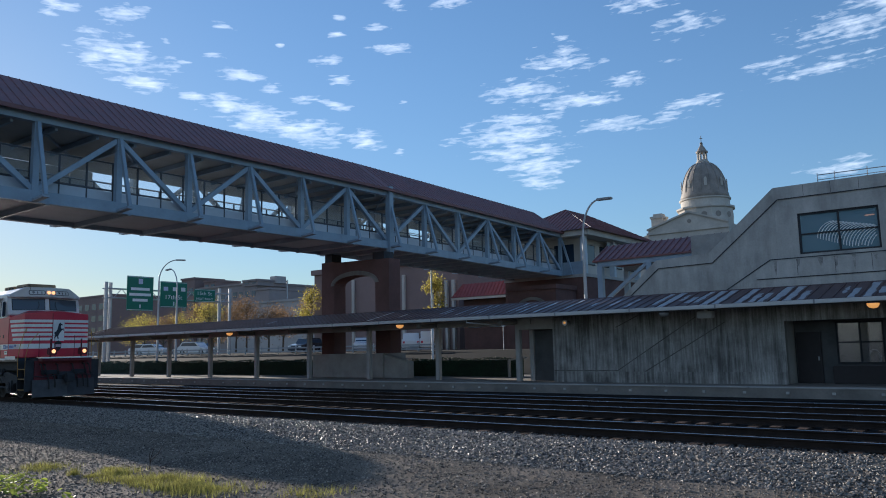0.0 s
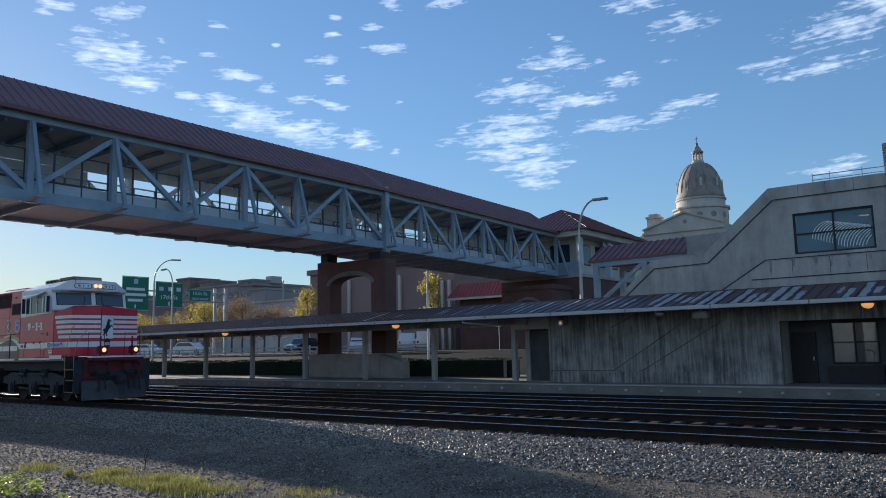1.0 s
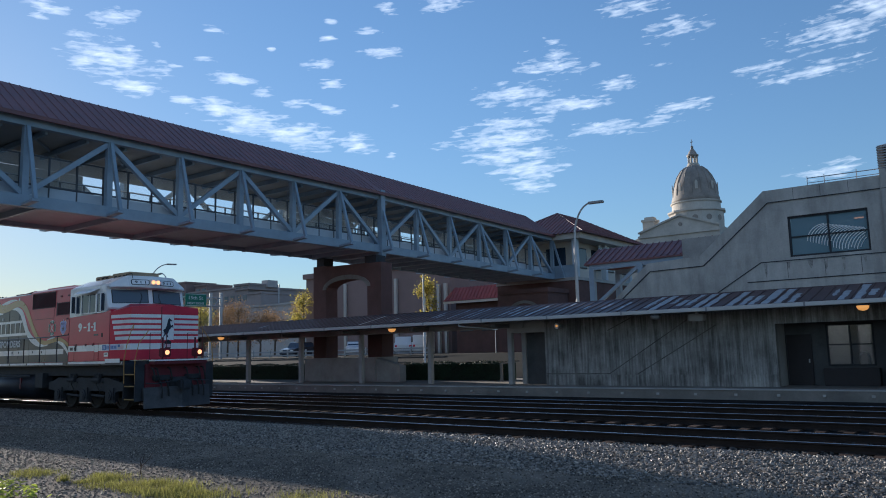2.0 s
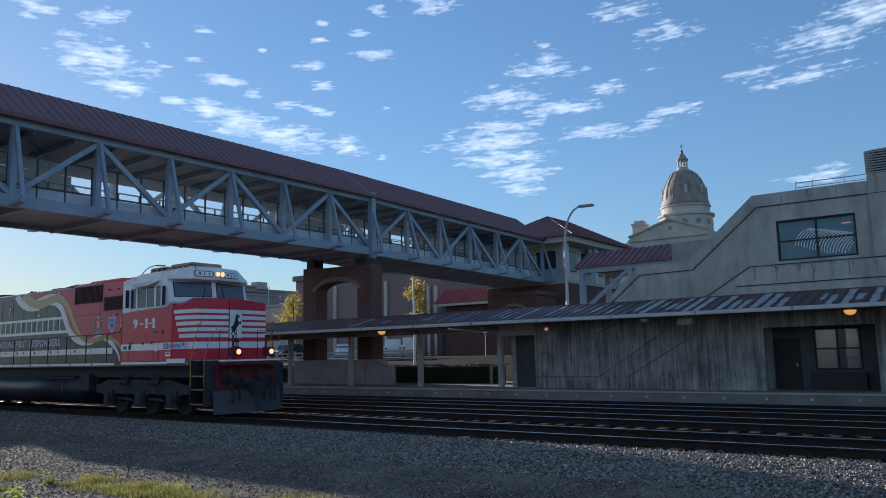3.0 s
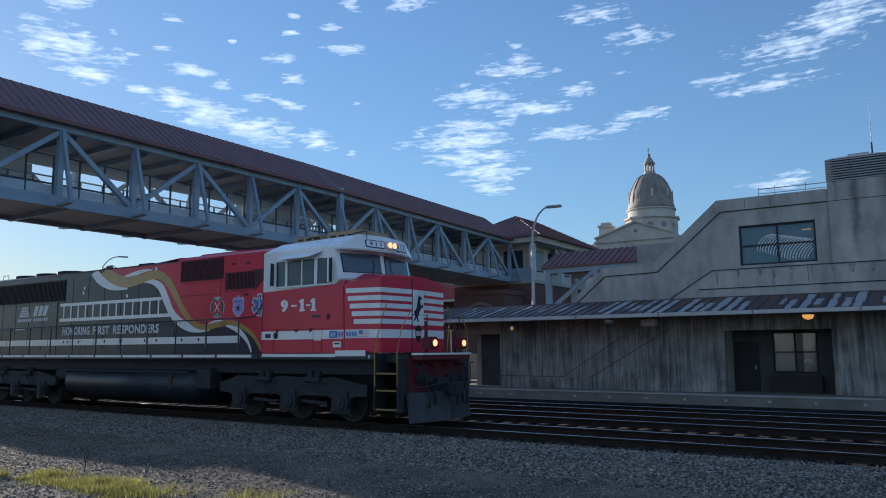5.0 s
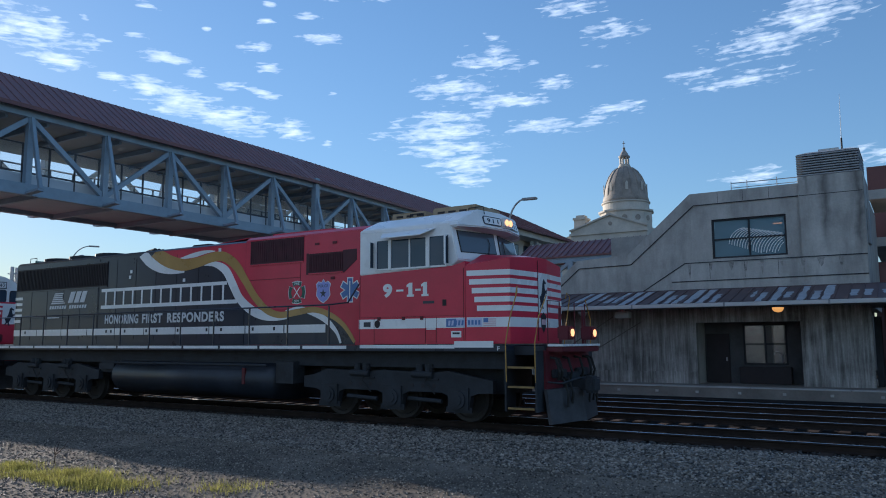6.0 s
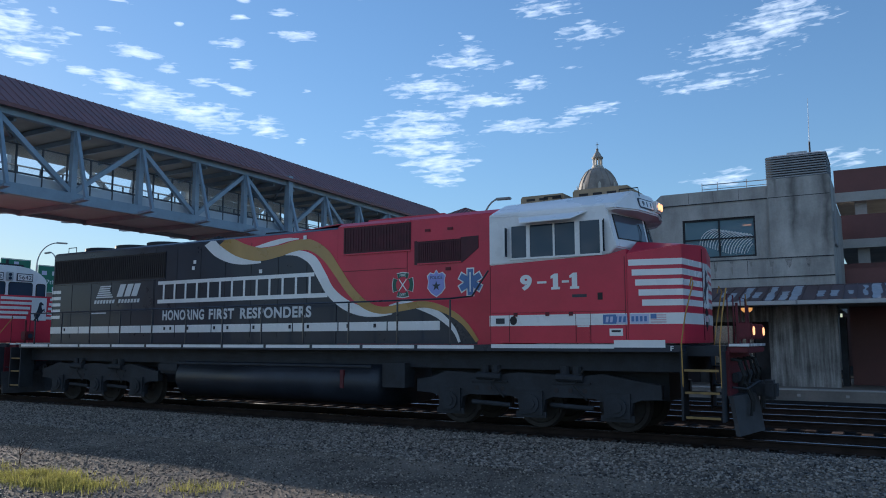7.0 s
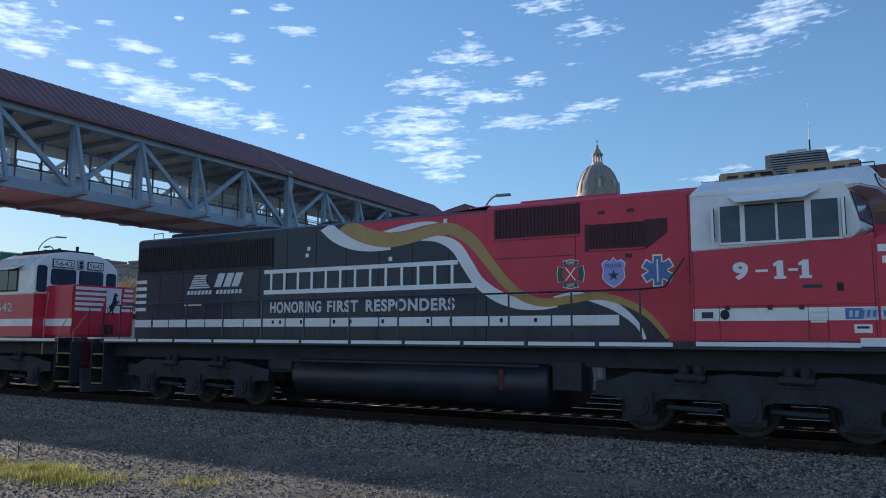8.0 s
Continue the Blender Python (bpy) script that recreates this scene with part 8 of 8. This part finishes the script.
def build_cathedral():
    """Domed stone church on the hill, some 300 m off."""
    c = thing("cathedral", "pale stone cathedral with ribbed grey dome and lantern", "cathedral", at=(-2.0, 0, 1.1))
    cx, cy = -99.6, 306.0
    bm = bmesh.new()
    lathe(bm, [(9.6, 57.6), (9.4, 59.2), (9.0, 60.5), (8.7, 63.0), (7.95, 66.0), (6.8, 68.8), (5.2, 71.2), (3.5, 72.6), (2.5, 73.2)], (cx, cy, 0), 48)
    dome = part("dome", bm, M["dome_metal"], c, "ribbed grey-brown dome", smooth=True)
    prof = [(8.85, 60.5), (8.65, 63.0), (7.9, 66.0), (6.75, 68.8), (5.15, 71.2), (3.45, 72.6)]
    for k in range(16):
        a = 2 * math.pi * (k + 0.5) / 16
        bm = bmesh.new()
        tube(bm, [(cx + (r + 0.1) * math.cos(a), cy + (r + 0.1) * math.sin(a), z) for r, z in prof], 0.24, 6)
        part("dome_rib", bm, M["dome_metal"], dome)
        if k % 2 == 0:
            a += math.pi / 16
            bm = bmesh.new()
            r = 8.65
            p = Vector((cx + r * math.cos(a), cy + r * math.sin(a), 62.2))
            t = Vector((-math.sin(a), math.cos(a), 0)) * 0.55
            o = Vector((math.cos(a), math.sin(a), 0)) * 0.35
            prism(bm, [p - t, p + t, p + t + Vector((0, 0, 2.8)), p + Vector((0, 0, 3.6)), p - t + Vector((0, 0, 2.8))], o)
            part("dormer", bm, M["limestone"], dome)
    bm = bmesh.new()
    lathe(bm, [(2.5, 73.0), (2.6, 73.6), (2.2, 73.8), (2.2, 74.3)], (cx, cy, 0), 16)
    lan = part("lantern", bm, M["limestone"], c)
    for k in range(8):
        a = 2 * math.pi * k / 8
        bm = bmesh.new()
        tube(bm, [(cx + 1.75 * math.cos(a), cy + 1.75 * math.sin(a), 74.2), (cx + 1.75 * math.cos(a), cy + 1.75 * math.sin(a), 77.4)], 0.38, 8)
        part("lantern_column", bm, M["limestone"], lan)
    bm = bmesh.new()
    lathe(bm, [(2.3, 77.3), (2.4, 77.9), (1.9, 78.3), (1.3, 79.5), (0.55, 80.6), (0.5, 81.2), (0.6, 81.5), (0.2, 82.0)], (cx, cy, 0), 20)
    part("lantern_cap", bm, M["dome_metal"], lan)
    bm = bmesh.new()
    tube(bm, [(cx, cy, 81.8), (cx, cy, 84.6)], 0.13, 6)
    box(bm, cx - 0.6, cx + 0.6, cy - 0.1, cy + 0.1, 83.4, 83.65)
    part("cross", bm, M["dome_metal"], lan)
    bm = bmesh.new()
    lathe(bm, [(9.5, 53.9), (9.5, 57.0), (10.0, 57.3), (10.0, 57.8), (9.4, 57.9)], (cx, cy, 0), 48)
    part("upper_drum", bm, M["limestone"], c)
    bm = bmesh.new()
    lathe(bm, [(10.7, 46.0), (10.7, 53.0), (11.5, 53.4), (11.5, 54.1), (10.2, 54.2)], (cx, cy, 0), 12)
    drum = part("octagon_drum", bm, M["limestone"], c)
    for k in range(12):
        a = 2 * math.pi * (k + 0.5) / 12
        r = 10.7 * math.cos(math.pi / 12)
        bm = bmesh.new()
        p = Vector((cx + r * math.cos(a), cy + r * math.sin(a), 50.4))
        o = Vector((math.cos(a), math.sin(a), 0))
        tube(bm, [p, p + o * 0.12], 1.15, 20)
        part("oculus", bm, M["dome_metal"], drum, "round window")
    # body: gabled transept, corner turret, nave
    bm = bmesh.new()
    prism(bm, [(-118.5, 291.5, 15), (-86.5, 291.5, 15), (-86.5, 291.5, 45.6), (-101.5, 291.5, 51.0), (-118.5, 291.5, 45.6)], (0, 10, 0))
    part("transept", bm, M["limestone"], c, "gabled stone transept")
    for s, xa in ((1, -118.9), (-1, -86.1)):
        bm = bmesh.new()
        beam(bm, (xa, 291.2, 45.7), (-101.5, 291.2, 51.3), 0.7, 0.7)
        part("gable_cornice", bm, M["limestone"], c)
    part("cornice", boxes((-119.0, -86.0, 290.9, 291.5, 43.6, 44.5)), M["limestone"], c)
    for x in (-112, -101.5, -91):
        bm = bmesh.new()
        prism(bm, [(x - 1.3, 291.35, 33)] + [(x - 1.3 * math.cos(a), 291.35, 38.5 + 1.3 * math.sin(a)) for a in [math.pi * i / 10 for i in range(11)]] + [(x + 1.3, 291.35, 33)], (0, 0.1, 0))
        part("arched_window", bm, M["dome_metal"], c)
    bm = bmesh.new()
    tube(bm, [(-101.5, 291.48, 47.6), (-101.5, 291.3, 47.6)], 0.8, 16)
    part("gable_oculus", bm, M["dome_metal"], c)
    bm = bmesh.new()
    box(bm, -118.0, -113.2, 294, 299, 15, 50.6)
    box(bm, -118.4, -112.8, 293.6, 299.4, 50.6, 51.5)
    box(bm, -117.4, -113.8, 294.6, 298.4, 51.5, 52.6)
    part("corner_turret", bm, M["limestone"], c)
    bm = bmesh.new()
    prism(bm, [(-133, 296, 15), (-118.5, 296, 15), (-118.5, 296, 44.5), (-121, 296, 44.5), (-133, 296, 40.5)], (0, 16, 0))
    part("nave", bm, M["limestone"], c)
    part("plinth_hill", boxes((-150, -70, 288, 330, -0.6, 15.2)), M["soil"], c)


def build_tree(x, y, top, crown_r, m, label, seed, leaves=2600, base=None):
    rng = random.Random(seed)
    z0 = ground_height(y) if base is None else base
    h = top - z0
    t = thing("tree", label, "tree", "autumn trees", at=(x, y, z0))
    bm = bmesh.new()
    tube(bm, [(0, 0, -0.2), (0.04, 0.02, h * 0.3), (-0.03, 0.05, h * 0.6), (0.02, 0, h * 0.92)], 0.16, 8, 0.03)
    part("trunk", bm, M["bark"], t)
    tips = []
    for k in range(16):
        a = rng.uniform(0, 2 * math.pi)
        zz = h * rng.uniform(0.28, 0.85)
        r = crown_r * rng.uniform(0.55, 1.0) * (1.15 - 0.75 * (zz / h))
        tip = (r * math.cos(a), r * math.sin(a), min(h * 0.97, zz + r * 0.9))
        bm = bmesh.new()
        tube(bm, [(0, 0, zz), (tip[0] * 0.5, tip[1] * 0.5, (zz + tip[2]) / 2 + 0.05), tip], 0.05, 5, 0.012)
        part("limb", bm, M["bark"], t)
        tips += [tip, (tip[0] * 0.6, tip[1] * 0.6, (zz + tip[2]) / 2 + 0.1)]
    tips = np.array(tips + [(0, 0, h * 0.95)])

    def place(g, n):
        c = tips[g.integers(0, len(tips), n)]
        return c + g.normal(0, crown_r * 0.2, (n, 3))
    leafy("crown", leaves, place, 0.11, seed, m, t)


def build_trees():
    build_tree(-44.2, 55.5, 8.9, 1.2, M["leaf_yellow"], "slender tree with yellow autumn leaves", 5, 2200)
    build_tree(-66.5, 60.5, 9.2, 1.6, M["leaf_yellow"], "young tree with bright yellow-green leaves", 6, 2200)
    spots = ((-118, 70, 7.5), (-106, 66, 6.4), (-99, 68, 8.4), (-93, 65, 8.9), (-87, 67, 8.4), (-81, 66, 6.6), (-128, 74, 6.8), (-74, 68, 7.4), (-113, 80, 6.2), (-109, 71, 7.2), (-96, 72, 8.0), (-84, 71, 7.4))
    for i, (x, y, top) in enumerate(spots):
        build_tree(x, y, top + 0.3, 2.9, M["leaf_rust"] if i % 3 else M["leaf_yellow"], "broad tree in rust-coloured autumn leaf", 20 + i, 3200)


def build_clutter():
    pole = thing("flag_pole", "slim white pole behind the platform", "pole", at=(-32.1, 40.0, 0.6))
    bm = bmesh.new()
    tube(bm, [(0, 0, 0), (0, 0, 6.4)], 0.07, 8, 0.05)
    part("shaft", bm, M["sign_white"], pole)
    for i, (x, y) in enumerate(((-31.0, 47), (-24.6, 41), (-60.5, 48))):
        s = thing("parking_sign", "small parking sign on a post", "sign", "parking signs", at=(x, y, ground_height(y)))
        bm = bmesh.new()
        tube(bm, [(0, 0, 0), (0, 0, 2.3)], 0.03, 6)
        part("post", bm, M["galv"], s)
        part("panel", boxes((-0.22, 0.22, -0.04, -0.03, 1.7, 2.3)), M["sign_white"], s)
    shelter = thing("entry_frame", "grey timber entry frame by the hedge", "frame", at=(-21.6, 33.2, 0.17))
    part("upright", boxes((-0.06, 0.06, -0.06, 0.06, 0, 0.9)), M["concrete_pale"], shelter)
    bm = bmesh.new()
    beam(bm, (0, 0, 0.88), (0.9, 0.3, 1.0), 0.08, 0.08)
    part("rail", bm, M["concrete_pale"], shelter)


# ---- yard plants and loose stones ----
def blades(name, label, count, x0, x1, y0, y1, h0, h1, material, seed):
    rng = np.random.default_rng(seed)
    clump = np.stack([rng.uniform(x0, x1, 45), rng.uniform(y0, y1, 45)], 1)
    pick = rng.integers(0, 45, count)
    c = clump[pick] + rng.normal(0, 1, (count, 2)) * rng.uniform(0.04, 0.24, 45)[pick][:, None]
    z = np.interp(c[:, 1], [g[0] for g in GROUND], [g[1] for g in GROUND])
    a = rng.uniform(0, 2 * np.pi, count)
    h = rng.uniform(h0, h1, count) * rng.uniform(0.5, 1.3, 45)[pick]
    w = 0.0035
    d = np.stack([np.cos(a), np.sin(a)], 1)
    n = np.stack([-d[:, 1], d[:, 0]], 1)
    lean = d * (h * rng.uniform(0.1, 1.3, count))[:, None]
    p0 = np.column_stack([c - n * w, z - 0.01])
    p1 = np.column_stack([c + n * w, z - 0.01])
    p2 = np.column_stack([c + lean * 0.4 + n * w * 0.7, z + h * 0.6])
    p3 = np.column_stack([c + lean * 0.4 - n * w * 0.7, z + h * 0.6])
    p4 = np.column_stack([c + lean, z + h])
    v = np.stack([p0, p1, p2, p3, p4], 1).reshape(-1, 3)
    f = []
    for i in range(count):
        k = 5 * i
        f += [(k, k + 1, k + 2, k + 3), (k + 3, k + 2, k + 4)]
    tagged(new(name, join_arrays(name, v.tolist(), f, material)), label, "grass", kind="stuff")


def build_weed():
    w = thing("dry_weed", "bare dry weed stalk in the gravel", "weed", at=(-12.7, 7.7, -0.25))
    for k, pts in enumerate((((0, 0, 0), (0.04, 0, 0.2), (0.06, 0.05, 0.38)), ((0.03, 0, 0.15), (0.16, 0.06, 0.27), (0.22, 0.1, 0.4)), ((0.02, 0, 0.1), (-0.05, 0.02, 0.25), (0.0, 0.04, 0.36)))):
        bm = bmesh.new()
        tube(bm, pts, 0.008, 5, 0.004)
        part("stalk", bm, M["tie"], w)


def build_bush():
    b = thing("leafy_plant", "bright green broad-leaved plant at the yard edge", "plant", at=(-12.2, 5.3, -0.25))
    rng = random.Random(3)
    for k in range(190):
        a, r = rng.uniform(0, 2 * math.pi), 0.75 * math.sqrt(rng.random())
        if k > 182:
            x, y, z = 0.95 + 0.05 * (k - 183), 0.12 + 0.04 * (k % 3), 0.05 + 0.03 * (k % 4)
        else:
            x, y, z = r * math.cos(a) - 0.25, r * math.sin(a) * 0.6, 0.06 + 0.34 * rng.random() * (1 - r)
        s = rng.uniform(0.035, 0.075)
        bm = bmesh.new()
        m = pose(x, y, z, rng.uniform(-35, 35), rng.uniform(-35, 35), rng.uniform(0, 360))
        outline = [(-s, 0), (-s * 0.5, s * 0.45), (s * 0.3, s * 0.45), (s, 0), (s * 0.3, -s * 0.45), (-s * 0.5, -s * 0.45)]
        mid = bm.verts.new(m @ Vector((0, 0, 0)))
        rim = [bm.verts.new(m @ Vector((p, q, 0.25 * abs(q)))) for p, q in outline]
        for i in range(6):
            bm.faces.new((mid, rim[i], rim[(i + 1) % 6]))
        part("leaf", bm, M["leaf_green"], b)
    for k in range(7):
        a = k * 0.9
        bm = bmesh.new()
        tube(bm, [(-0.2, 0, 0), (-0.2 + 0.3 * math.cos(a), 0.2 * math.sin(a), 0.22)], 0.008, 5, 0.004)
        part("stem", bm, M["leaf_green"], b)


M["roof_bright"] = surface("bright red metal roofing", (0.23, 0.055, 0.055), 0.55, var=0.2, scale=0.8, fine=20, bump=0.05)
build_hedges()
build_guard_rail()
build_cars()
build_signs()
build_far_buildings()
build_cathedral()
build_trees()
build_clutter()
scatter_stones("ballast_stones", "loose grey ballast stones beside the track", 80000, -38, 7, 11.2, 14.5, 0.012, 0.042, M["stone"], 11)
scatter_stones("yard_pebbles", "small stones scattered over the yard", 95000, -26, 5, 4.5, 11.5, 0.005, 0.026, M["pebble"], 12)
scatter_stones("track_stones", "dark stones between the rails", 26000, -40, 10, 14.6, 18.2, 0.02, 0.05, M["dark_stone"], 13)
blades("grass_patch", "dry yellow-green grass patch in gravel", 8000, -13.4, -9.6, 6.6, 7.3, 0.03, 0.13, M["grass"], 14)
blades("grass_tuft", "small tuft of dry grass", 800, -14.9, -14.2, 6.5, 6.9, 0.03, 0.11, M["grass"], 15)
blades("grass_tuft", "small tuft of dry grass", 500, -8.8, -8.1, 7.4, 8.0, 0.03, 0.10, M["grass"], 16)
build_weed()
build_bush()
motions()
